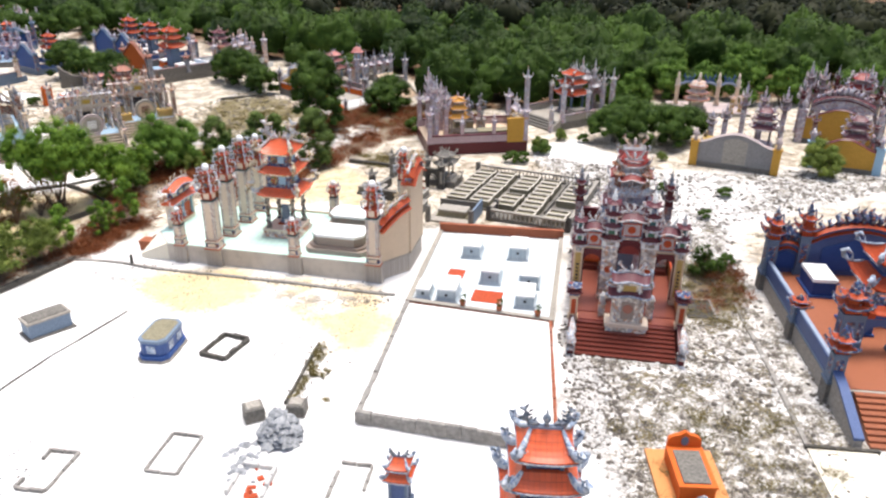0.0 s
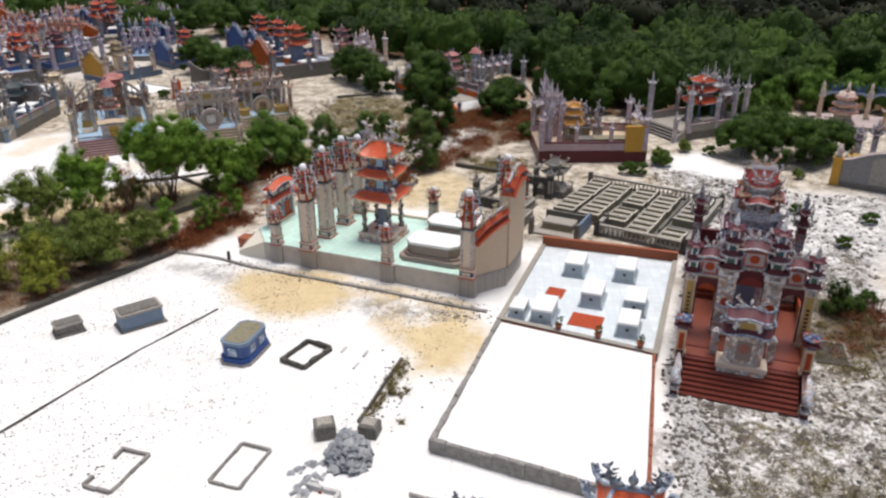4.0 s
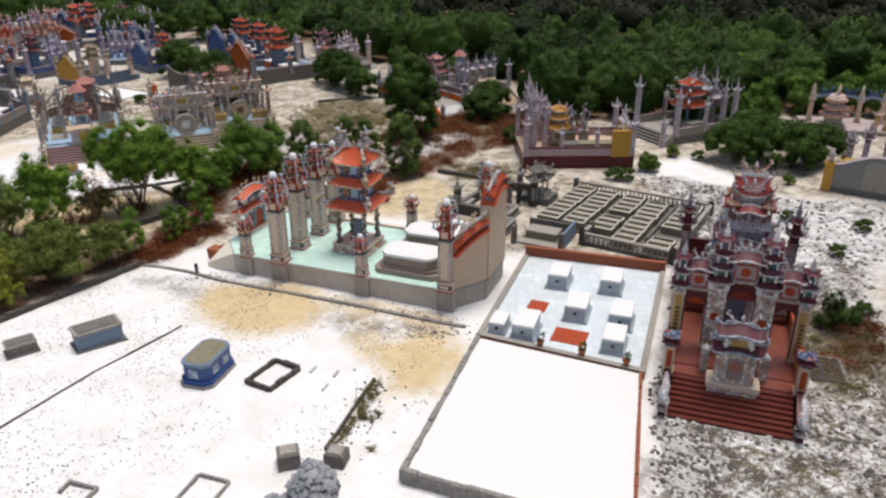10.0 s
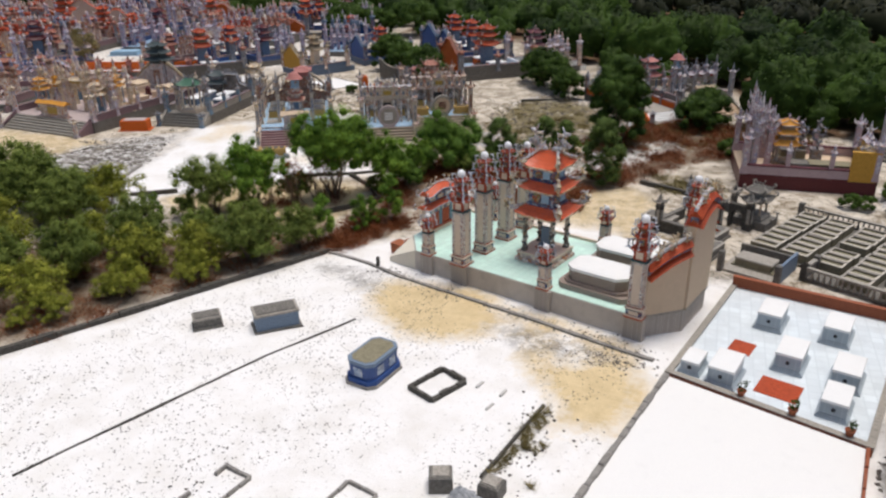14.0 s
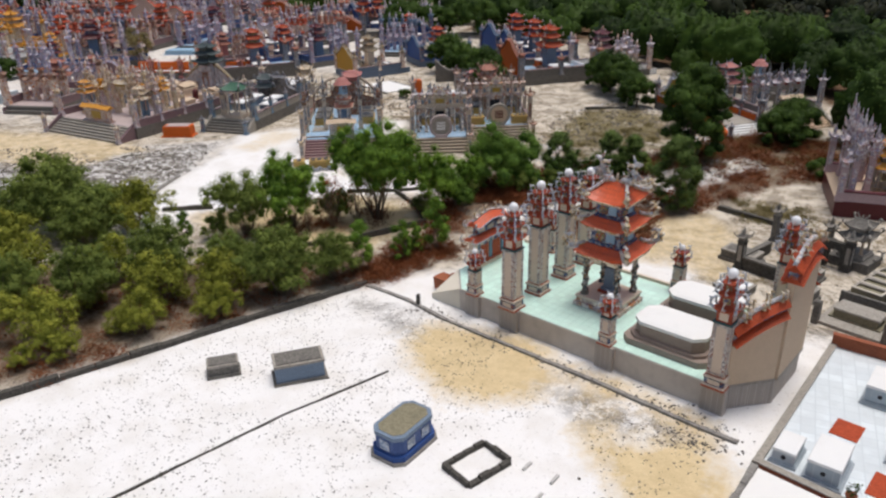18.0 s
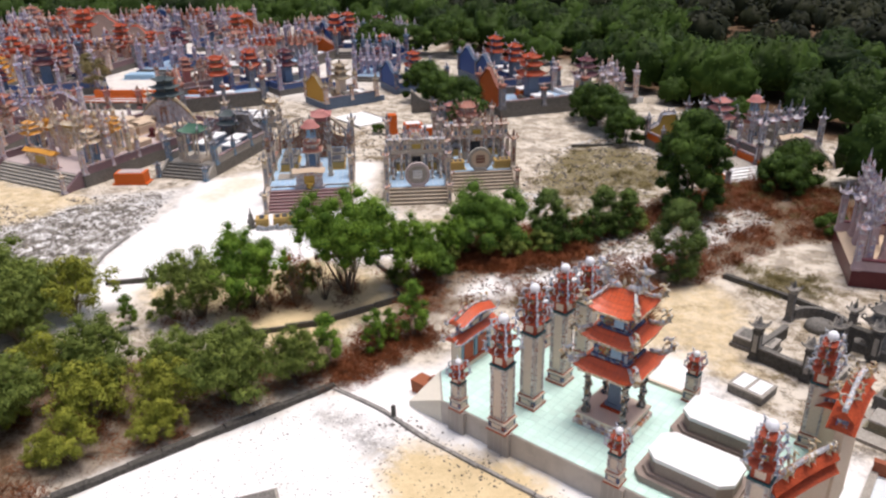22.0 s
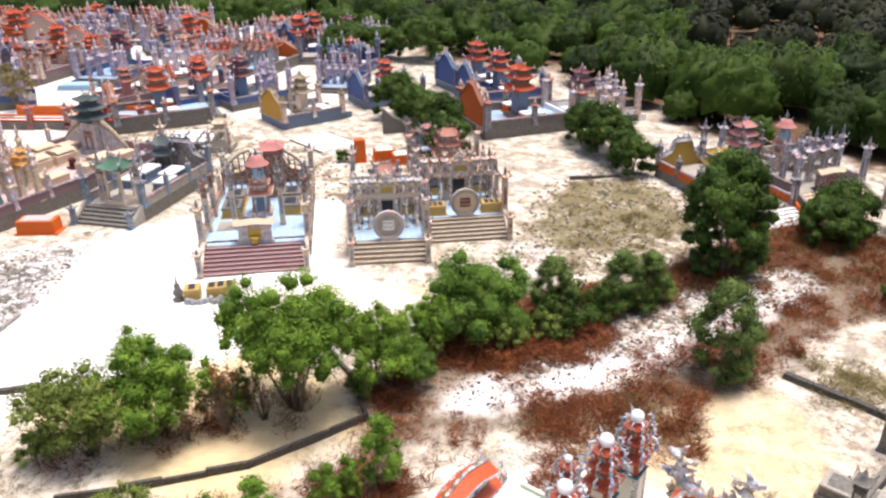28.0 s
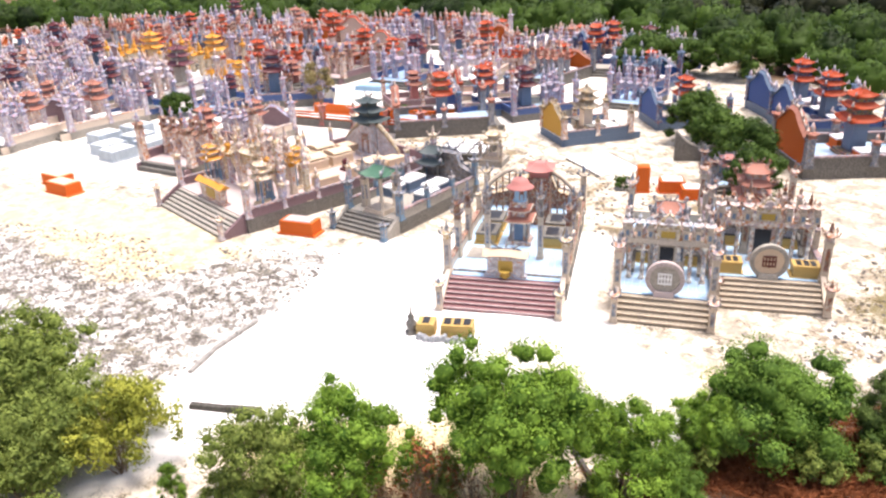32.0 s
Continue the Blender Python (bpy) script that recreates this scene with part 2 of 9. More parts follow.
STEPTAN = paint("stained_tan_step", (0.36, 0.30, 0.225), 0.9, 0.3, 0.7, 10)
LIME = paint("cream_limewash", (0.68, 0.56, 0.43), 0.8, 0.25, 0.6, 12)
TOMBBROWN = paint("grey_brown_tomb_tile", (0.36, 0.285, 0.24), 0.6, 0.2, 0.4)
SLATEROOF = paint("slate_green_roof", (0.075, 0.10, 0.10), 0.5, 0.35, 0.4)
BLUESLAB = paint("pale_slate_blue_tile", (0.21, 0.28, 0.37), 0.6, 0.3, 0.5)
PLUM = paint("plum_roof_tile", (0.165, 0.05, 0.062), 0.4, 0.4, 0.3)
PALEROSE = paint("pale_rose_plaster", (0.56, 0.46, 0.44), 0.8, 0.2, 0.5)
ROSE = paint("faded_rose_plaster", (0.60, 0.45, 0.46), 0.8, 0.25, 0.5)
MOS_SCROLL = mosaic("white_blue_scroll_mosaic", [(0.80, 0.80, 0.80), (0.46, 0.52, 0.62), (0.62, 0.34, 0.22), (0.88, 0.86, 0.82), (0.56, 0.58, 0.62)], 0.07, soot=0.5, gain=0.85)
DUSTYROOF = paint("dusty_rose_roof_tile", (0.46, 0.19, 0.13), 0.6, 0.35, 0.4)
CAPRED = paint("orange_red_cap_tile", (0.47, 0.078, 0.03), 0.5, 0.4, 0.5, 14)
DIRTYTOP = paint("dirty_grey_yellow_top", (0.29, 0.26, 0.17), 0.95, 0.3, 0.6, 12)
MOS_GOLD = mosaic("gold_grey_mosaic", [(0.66, 0.48, 0.22), (0.50, 0.45, 0.38), (0.30, 0.26, 0.22), (0.70, 0.60, 0.42), (0.48, 0.26, 0.12)], 0.09)
MOS_PINK = mosaic("pink_grey_mosaic", [(0.45, 0.33, 0.32), (0.36, 0.32, 0.36), (0.55, 0.48, 0.44), (0.25, 0.22, 0.28), (0.48, 0.22, 0.17)], 0.10)
MOS_BLUE = mosaic("blue_white_mosaic", [(0.08, 0.14, 0.32), (0.15, 0.22, 0.4), (0.45, 0.5, 0.55), (0.05, 0.08, 0.2), (0.5, 0.15, 0.06)], 0.10)
MOS_RUST = mosaic("rust_cream_mosaic", [(0.5, 0.16, 0.07), (0.55, 0.36, 0.22), (0.35, 0.22, 0.2), (0.6, 0.5, 0.4), (0.3, 0.1, 0.06)], 0.10)
MOS_MULTI = mosaic("many_coloured_mosaic", [(0.55, 0.12, 0.03), (0.1, 0.16, 0.36), (0.6, 0.5, 0.35), (0.15, 0.3, 0.2), (0.55, 0.38, 0.1)], 0.07)
BORDER = mosaic("red_white_border_mosaic", [(0.95, 0.9, 0.85), (0.42, 0.16, 0.11), (0.95, 0.92, 0.86), (0.36, 0.33, 0.34), (0.9, 0.86, 0.8)], 0.06, soot=0.5)
RUBBLE = rocky("rubble_stone", (0.34, 0.33, 0.31), (0.62, 0.60, 0.57))
HEAPSTONE = rocky("blue_grey_broken_stone", (0.10, 0.11, 0.12), (0.40, 0.41, 0.42), 7)
DARKROCK = rocky("dark_grit", (0.05, 0.045, 0.04), (0.16, 0.14, 0.12))
KERB = rocky("rough_kerb_concrete", (0.13, 0.12, 0.11), (0.33, 0.31, 0.28), 5)
BARK = rocky("grey_brown_bark", (0.12, 0.085, 0.06), (0.24, 0.18, 0.13), 14)
LEAF = leafy("acacia_leaf", (0.035, 0.085, 0.012), (0.15, 0.245, 0.03))
LEAF_M = leafy("grey_green_leaf", (0.055, 0.085, 0.017), (0.165, 0.205, 0.044))
LEAF_F = leafy("feathery_leaf", (0.035, 0.062, 0.016), (0.115, 0.165, 0.04))
LEAF_Y = leafy("yellowing_leaf", (0.086, 0.113, 0.016), (0.265, 0.272, 0.04))
LEAF_H = leafy("deep_green_leaf", (0.024, 0.055, 0.010), (0.105, 0.18, 0.028))
LEAF_D = leafy("dark_leaf", (0.015, 0.033, 0.007), (0.060, 0.102, 0.018))
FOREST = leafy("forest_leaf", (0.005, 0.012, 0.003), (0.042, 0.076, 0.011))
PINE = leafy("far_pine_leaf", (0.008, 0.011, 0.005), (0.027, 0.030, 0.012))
DRY = leafy("dry_red_brown_brush", (0.085, 0.026, 0.010), (0.25, 0.088, 0.036))
STRAW = leafy("straw_grass", (0.10, 0.085, 0.03), (0.26, 0.21, 0.09))
TILEROOF = tiled("scalloped_roof_tile", (0.62, 0.095, 0.022), (0.30, 0.05, 0.02), 0.17, 0.45)
MOS_DARKSPIRAL = mosaic("dark_green_ivory_mosaic", [(0.05, 0.09, 0.09), (0.62, 0.56, 0.46), (0.08, 0.10, 0.14), (0.34, 0.20, 0.10), (0.70, 0.66, 0.58)], 0.09, soot=0.4, gain=0.9)
PALEBLUE = paint("pale_sky_blue_paint", (0.36, 0.56, 0.72), 0.6, 0.15, 0.2)
SLATEBLUE = paint("slate_blue_roof_rim", (0.20, 0.24, 0.34), 0.5, 0.3, 0.3)
PALEORANGE = paint("faded_orange_paint", (0.70, 0.30, 0.10), 0.7, 0.15, 0.2)
BROWNSTEP = paint("orange_brown_step_tile", (0.37, 0.125, 0.06), 0.45, 0.3, 0.4)
PADSAND = paint("pale_buff_sand", (0.76, 0.70, 0.58), 0.95, 0.1, 0.2, 30)
MOS_IVORY = mosaic("ivory_gold_mosaic", [(0.86, 0.74, 0.52), (0.72, 0.50, 0.22), (0.92, 0.86, 0.74), (0.50, 0.30, 0.14), (0.80, 0.70, 0.56)], 0.08, soot=0.5, gain=0.85)
MOS_BLUESCROLL = mosaic("blue_grey_scroll_mosaic", [(0.50, 0.58, 0.68), (0.34, 0.42, 0.56), (0.70, 0.74, 0.78), (0.24, 0.32, 0.46), (0.60, 0.64, 0.68)], 0.09, soot=0.45, gain=0.85)
AMBER = paint("amber_roof_paint", (0.78, 0.36, 0.05), 0.5, 0.25, 0.2)
MOS_BLUEWHITE = mosaic("pale_blue_white_mosaic", [(0.86, 0.88, 0.90), (0.52, 0.60, 0.72), (0.78, 0.80, 0.84), (0.30, 0.40, 0.58), (0.90, 0.88, 0.84)], 0.07, soot=0.4, gain=0.9)
BLUEWALL = paint("slate_blue_wall_tile", (0.075, 0.125, 0.29), 0.45, 0.3, 0.35)
BLUEPALE = paint("pale_slate_glaze", (0.34, 0.41, 0.52), 0.4, 0.3, 0.3)
MOS_SLATE = mosaic("slate_grey_mosaic", [(0.28, 0.33, 0.40), (0.20, 0.24, 0.30), (0.38, 0.42, 0.48), (0.16, 0.19, 0.25), (0.44, 0.46, 0.48)], 0.08, soot=0.5, gain=0.85)
SAND = paint("white_sand_fill", (0.80, 0.79, 0.76), 0.95, 0.05, 0.1, 30)
BLACK = paint("black_stone_inlay", (0.03, 0.03, 0.035), 0.3, 0.2, 0.1)


# ---- mesh tools ----
class Geo:
    """A small mesh under construction."""

    def __init__(self):
        self.v, self.f, self.s = [], [], []

    def add(self, verts, faces, smooth=False):
        k = len(self.v)
        self.v += [tuple(p) for p in verts]
        self.f += [tuple(i + k for i in f) for f in faces]
        self.s += [smooth] * len(faces)
        return self

    def box(self, x, y, z, sx, sy, sz, top=1.0, ch=0.0):
        """A block on z, centred on x, y, tapering to top, its upper edge chamfered by ch."""
        a, b = sx / 2, sy / 2
        rings = [(a, b, z)]
        if ch:
            rings += [(a * top, b * top, z + sz - ch), (a * top - ch, b * top - ch, z + sz)]
        else:
            rings += [(a * top, b * top, z + sz)]
        return self.rings([[(x - p, y - q, h), (x + p, y - q, h), (x + p, y + q, h), (x - p, y + q, h)] for p, q, h in rings])

    def rings(self, rr, smooth=False, caps=True):
        n = len(rr[0])
        verts = [p for r in rr for p in r]
        faces = [(i * n + j, i * n + (j + 1) % n, (i + 1) * n + (j + 1) % n, (i + 1) * n + j) for i in range(len(rr) - 1) for j in range(n)]
        self.add(verts, faces, smooth)
        if caps:
            k = len(self.v) - len(verts)
            self.f += [tuple(k + n - 1 - j for j in range(n)), tuple(k + (len(rr) - 1) * n + j for j in range(n))]
            self.s += [False, False]
        return self

    def prism(self, poly, z0, z1, top=None):
        return self.rings([[(x, y, z0) for x, y in poly], [(x, y, z1) for x, y in (top or poly)]])

    def lathe(self, x, y, prof, n=10, z=0.0, smooth=True):
        return self.rings([[(x + r * math.cos(2 * math.pi * j / n), y + r * math.sin(2 * math.pi * j / n), z + h) for j in range(n)] for r, h in prof], smooth)

    def tube(self, pts, radii, n=6, smooth=True):
        rr = []
        for i, p in enumerate(pts):
            p = Vector(p)
            d = Vector(pts[min(i + 1, len(pts) - 1)]) - Vector(pts[max(i - 1, 0)])
            a = d.orthogonal().normalized() if abs(d.z) > 0.95 * d.length else d.cross(Vector((0, 0, 1))).normalized()
            b = d.normalized().cross(a)
            rr.append([tuple(p + radii[i] * (a * math.cos(2 * math.pi * j / n) + b * math.sin(2 * math.pi * j / n))) for j in range(n)])
        return self.rings(rr, smooth)

    def slab(self, prof, y0, y1):
        """A profile in x, z drawn out from y0 to y1."""
        return self.rings([[(x, y0, z) for x, z in prof], [(x, y1, z) for x, z in prof]])

    def roof(self, x, y, z, a, b, ta, tb, h, lift=0.25, th=0.08, n=6, m=4):
        """A hipped roof with a hollow slope and raised corners: eaves a, b and ridge ta, tb are half widths."""
        def ring(u, dz):
            p, q = a + (ta - a) * u, b + (tb - b) * u
            out = []
            for sx, sy, ex, ey in ((-1, -1, 1, -1), (1, -1, 1, 1), (1, 1, -1, 1), (-1, 1, -1, -1)):
                for k in range(n):
                    t = k / n
                    cx, cy = sx + (ex - sx) * t, sy + (ey - sy) * t
                    s = abs(2 * t - 1) ** 3 * (1 - u)
                    g = 1 + 0.07 * s
                    out.append((x + cx * p * g, y + cy * q * g, z + dz + h * (0.45 * u + 0.55 * u * u) + lift * s))
            return out
        rr = [ring(i / m, 0) for i in range(m + 1)]
        under = [[(px + (x - px) * 0.0, py, pz - th) for px, py, pz in rr[0]], [(x + (px - x) * 0.55, y + (py - y) * 0.55, z - th * 0.2) for px, py, pz in rr[0]]]
        return self.rings([under[1], under[0]] + rr)

    def arch(self, x, z, w, h, spring, y0, y1, hw, n=8):
        """A wall panel w by h over an arched opening of half width hw that springs at that height."""
        pts = [(x - hw, z)] + [(x - hw * math.cos(math.pi * i / n), z + spring + hw * math.sin(math.pi * i / n)) for i in range(n + 1)] + [(x + hw, z)]
        out = [(x - w / 2, z)] + [(x - w / 2 + w * i / n, z + h) for i in range(n + 1)] + [(x + w / 2, z)]
        k, c = len(self.v), len(pts)
        self.v += [(p, y, q) for y in (y0, y1) for p, q in pts] + [(p, y, q) for y in (y0, y1) for p, q in out]
        for i in range(c - 1):
            self.f += [(k + i, k + i + 1, k + 2 * c + i + 1, k + 2 * c + i), (k + c + i + 1, k + c + i, k + 3 * c + i, k + 3 * c + i + 1),
                       (k + i + 1, k + i, k + c + i, k + c + i + 1), (k + 2 * c + i, k + 2 * c + i + 1, k + 3 * c + i + 1, k + 3 * c + i)]
            self.s += [False] * 4
        return self

    def mesh(self, name, *mats):
        me = bpy.data.meshes.new(name)
        me.from_pydata(self.v, [], self.f)
        me.polygons.foreach_set("use_smooth", self.s)
        for m in mats:
            me.materials.append(m)
        me.update()
        return me


def thing(name, label, category, x=0, y=0, z=0, yaw=0, group="", kind=""):
    ob = new(name)
    ob.matrix_basis = pose(x, y, z, 0, 0, yaw)
    ob.empty_display_size = 0.3
    return tagged(ob, label, category, group, kind)


def part(name, g, material, parent, label="", x=0, y=0, z=0, yaw=0, s=None):
    """One mesh object under a thing or a part; g is a Geo or a mesh that others share."""
    me = g if isinstance(g, bpy.types.Mesh) else g.mesh(name, material)
    ob = new(name, me)
    ob.parent = parent
    ob.location, ob.rotation_euler = (x, y, z), (0, 0, radians(yaw))
    if s:
        ob.scale = s
    return tagged(ob, label)


def setting(name, g, material, label, category):
    me = g if isinstance(g, bpy.types.Mesh) else g.mesh(name, material)
    return tagged(new(name, me), label, category, kind="structure")


def np_mesh(name, verts, quads, material, smooth=False):
    me = bpy.data.meshes.new(name)
    me.vertices.add(len(verts))
    me.vertices.foreach_set("co", np.asarray(verts, dtype=np.float32).ravel())
    me.loops.add(quads.size)
    me.loops.foreach_set("vertex_index", quads.astype(np.int32).ravel())
    me.polygons.add(len(quads))
    me.polygons.foreach_set("loop_start", np.arange(len(quads), dtype=np.int32) * quads.shape[1])
    if smooth:
        me.polygons.foreach_set("use_smooth", np.ones(len(quads), dtype=bool))
    me.materials.append(material)
    me.update(calc_edges=True)
    return me


def noise2(x, y, f, seed=0.0):
    return noise.noise(Vector((x * f + seed, y * f - seed, seed * 1.7)))


def inside(poly, x, y):
    c, j = False, len(poly) - 1
    for i in range(len(poly)):
        (xi, yi), (xj, yj) = poly[i], poly[j]
        if (yi > y) != (yj > y) and x < (xj - xi) * (y - yi) / (yj - yi) + xi:
            c = not c
        j = i
    return c


def edge_dist(line, x, y):
    best = 1e9
    for (ax, ay), (bx, by) in zip(line, line[1:]):
        dx, dy = bx - ax, by - ay
        t = max(0, min(1, ((x - ax) * dx + (y - ay) * dy) / (dx * dx + dy * dy)))
        best = min(best, math.hypot(x - ax - t * dx, y - ay - t * dy))
    return best


def area(poly, x, y, soft=1.0):
    """1 well inside the polygon, 0 well outside, with a soft and ragged edge."""
    d = edge_dist(poly + poly[:1], x, y) * (1 if inside(poly, x, y) else -1)
    d += soft * 0.9 * noise2(x, y, 0.45, 3.1) + soft * 0.5 * noise2(x, y, 1.3, 7.7)
    return max(0.0, min(1.0, 0.5 + d / (2 * soft)))


# ---- ground ----
BRUSH_W = [(-45, 8), (-27.6, 21), (-22.6, 29.8), (-17.8, 38.2), (-16.5, 40), (-19, 42), (-24, 38.5), (-31, 34.5), (-37, 33), (-50, 30)]
BRUSH_M = [(-18.2, 37.8), (-17.0, 40.5), (-15.8, 44.0), (-14.4, 46.6), (-9.0, 49.6), (-5.0, 52.2), (-2.5, 54), (-1.5, 57.5), (2, 62), (10, 66), (12, 72), (0, 78), (-4, 71), (-9, 65), (-13, 58), (-17, 52.5), (-19.5, 50.5), (-17.8, 46.6)]
BRUSH_P = [[(17.4, 28.4), (20.6, 28.6), (21.8, 33.4), (18.0, 34.6)], [(-16.2, 41.6), (-14.6, 42.0), (-14.2, 44.2), (-16.0, 44.0)], [(-10.6, 44.6), (-9.0, 45.2), (-9.2, 47.6), (-10.8, 47.0)], [(-7.0, 48.2), (-4.8, 48.6), (-4.4, 51.4), (-7.2, 51.0)]]
BRUSH_T = [(-18.5, 51.8), (-13.5, 53.6), (-10.0, 57.6), (-8.6, 62), (-11.5, 61.5), (-16.8, 57.4)]
YELLOWS = [[(-12.6, 35.2), (-9, 36), (-5.2, 33.8), (-6.2, 31), (-10, 30.4), (-13, 33)], [(-4.2, 30), (0.6, 31.4), (2, 30), (0.4, 26), (-1.8, 25.6), (-2.2, 28)],
           [(-9, 35.8), (0, 32.6), (0.5, 31.6), (-5, 33.6)], [(-10, 46), (-3, 46.2), (0.4, 44.6), (0.2, 50.5), (-2.5, 56), (-8, 51)],
           [(-33, 42.5), (-21.3, 39.2), (-18.2, 46.4), (-20.4, 49.1), (-25.5, 49.6)], [(-32, 53), (-20, 53), (-16, 60), (-24, 59)],
           [(-74, 46), (-50, 45), (-47, 54), (-60, 54), (-76, 50)], [(-41, 56), (-38, 55), (-37, 62), (-41, 62)]]
SPECKLE = [[(8.6, 12), (19, 12), (22, 33), (24, 40), (42, 47), (42, 51), (24, 51), (14, 57), (13, 40), (10, 26), (8.8, 22)],
           [(-58, 35), (-37.8, 41), (-39.8, 50), (-43, 57), (-52, 52), (-66, 46), (-70, 38)], [(-17, 61), (-9, 64), (-3, 72), (-8, 80), (-14, 86), (-18, 76)],
           [(-13, 50.5), (-6, 58), (1, 66), (-1, 69), (-9, 62), (-17, 53)], [(-37, 68), (-27, 71), (-27, 82), (-40, 80), (-60, 84), (-60, 76), (-46, 72)],
           [(1.5, 41), (13, 38.8), (16.5, 46), (14, 57), (4, 57), (0, 50), (-1.5, 45)], [(-17, 37), (-12, 35.2), (-4.5, 33.0), (1, 31.1), (0.6, 29.8), (-5, 31.4), (-12.4, 33.4), (-16.5, 35.6)], [(-12, 36.8), (0.5, 33), (0.3, 32.2), (-12, 35.8)], [(-27, 39.5), (-21.5, 42), (-18.2, 46.4), (-20.4, 49.1), (-25.5, 48)]]
GRASS = [[(10, 13), (18, 14), (19, 19), (14.5, 22.5), (10, 21)], [(15.5, 26), (19.5, 27), (21.5, 34), (17.5, 35)], [(-17, 66), (-12, 66), (-5.5, 72), (-8, 79), (-14, 83), (-18.5, 76)], [(0, 54), (4, 55), (4, 58), (-1, 58)], [(-14.5, 62.5), (-10, 63), (-6, 68), (-6, 74), (-10, 76), (-14, 70)]]
FOREST_EDGE = [(-260, 80), (-192, 92), (-158, 117), (-112, 136), (-76, 139), (-50, 133), (-38, 124), (-17, 109), (-9, 98), (-3, 93), (5, 92), (8, 84), (7, 72), (14, 74), (23.5, 72.5), (33, 77.5), (43, 77), (51, 73), (59, 67), (90, 58), (140, 50)]
WOODS = FOREST_EDGE + [(400, 60), (400, 600), (-700, 600), (-700, 80)]


CROWD = [(-128, 48), (-78, 53), (-66, 58), (-64, 70), (-60, 86), (-50, 88), (-46, 94), (-50, 108), (-58, 112), (-52, 128), (-76, 134), (-112, 131), (-150, 112), (-170, 92), (-150, 70)]
TRACK = [(-15.4, 48.4), (-13.2, 49.2), (-10.2, 51.4), (-4.6, 58.0), (1.0, 66.2), (-0.8, 68.2), (-6.8, 61.8), (-11.4, 55.0), (-14.8, 51.4)]
CLEAN = [[(-29, 12), (-27.2, 21), (-22, 30), (-17, 38.5), (-14, 41), (-11, 46), (-2, 46), (6, 44), (13, 41), (10, 27), (9, 12)],
         [(-34, 36), (-38.6, 44), (-39.8, 50), (-42.4, 60), (-38, 64), (-34, 59), (-36, 73), (-33, 74), (-28, 60), (-20, 57), (-18, 54), (-24, 50), (-33, 43)],
         TRACK, SPECKLE[1], [(15, 46), (21, 47), (22, 52), (19, 61), (15, 59)]]


EARTH = [(-78, 43), (-66, 43.5), (-56, 48), (-47, 53.5), (-44, 56.5), (-45, 60), (-58, 57), (-78, 54)]

SNOW = [(17, 40), (26, 41), (32, 49), (24, 50.5), (18, 47)]


def soil(x, y):
    """Shares of yellow sand, speckled rubble, green growth, brown litter and stained tan earth."""
    yel = max(area(p, x, y, 1.1) * {3: 0.62, 5: 0.45, 6: 0.62, 7: 0.5}.get(i, 1.0) for i, p in enumerate(YELLOWS))
    spk = (1 - 0.5 * area(SNOW, x, y, 1.5)) * max(area(p, x, y, 1.2) * {1: 0.9, 6: 0.78, 7: 0.6, 8: 0.4}.get(i, 1.0) for i, p in enumerate(SPECKLE))
    ear = max(0.8 * (1 - max(area(p, x, y, 1.0) for p in CLEAN)) * (1 - area(SPECKLE[0], x, y, 1.2)), *(area(SPECKLE[i], x, y, 1.2) * q for i, q in ((2, 1.0), (3, 0.5), (4, 1.0), (5, 0.75))), 0.8 * area(EARTH, x, y, 1.6))
    grs = max(area(p, x, y, 1.4) * q for p, q in zip(GRASS, (0.5, 0.6, 0.7, 0.7, 0.58)))
    brn = max(area(p, x, y, 1.0) for p in (BRUSH_W, BRUSH_M, BRUSH_T, *BRUSH_P))
    far = area(WOODS, x, y, 3.0)
    brn *= 1 - 0.7 * area(TRACK, x, y, 0.9)
    ear *= 1 - 0.4 * area(CROWD, x, y, 3.0)
    return yel, spk, grs, max(0.6 * brn, 1.0 * far), ear


def axis(lo, hi, step, tail):
    core = list(np.arange(lo, hi + 0.01, step))
    return [lo - t for t in reversed(tail)] + core + [hi + t for t in tail]


TAIL = [2, 5, 10, 20, 40, 80, 160, 320, 700, 1500, 3000]
gx, gy = axis(-78, 44, 0.6, TAIL), axis(8, 92, 0.6, TAIL)
gv, masks = [], []
for yy in gy:
    for xx in gx:
        gv.append((xx, yy, 0.05 * noise2(xx, yy, 0.35) + 0.02 * noise2(xx, yy, 1.6) - 0.02))
        masks.append(soil(xx, yy))
nx = len(gx)
quads = np.array([(j * nx + i, j * nx + i + 1, (j + 1) * nx + i + 1, (j + 1) * nx + i) for j in range(len(gy) - 1) for i in range(nx - 1)])

gm, n, l, bs = shader("sandy_ground", 0.95, spec=0.1)


def mask(k):
    a = n.new("ShaderNodeAttribute")
    a.attribute_name = k
    return a.outputs["Fac"]


def gate_by(m_, t_, sharp=0.25):
    """The share m_ broken up by a texture: the higher the share, the more of it shows."""
    s_ = n.new("ShaderNodeMath")
    s_.operation = "SUBTRACT"
    l.new(m_, s_.inputs[0])
    l.new(t_, s_.inputs[1])
    return ramp(n, l, s_.outputs[0], -sharp, sharp)


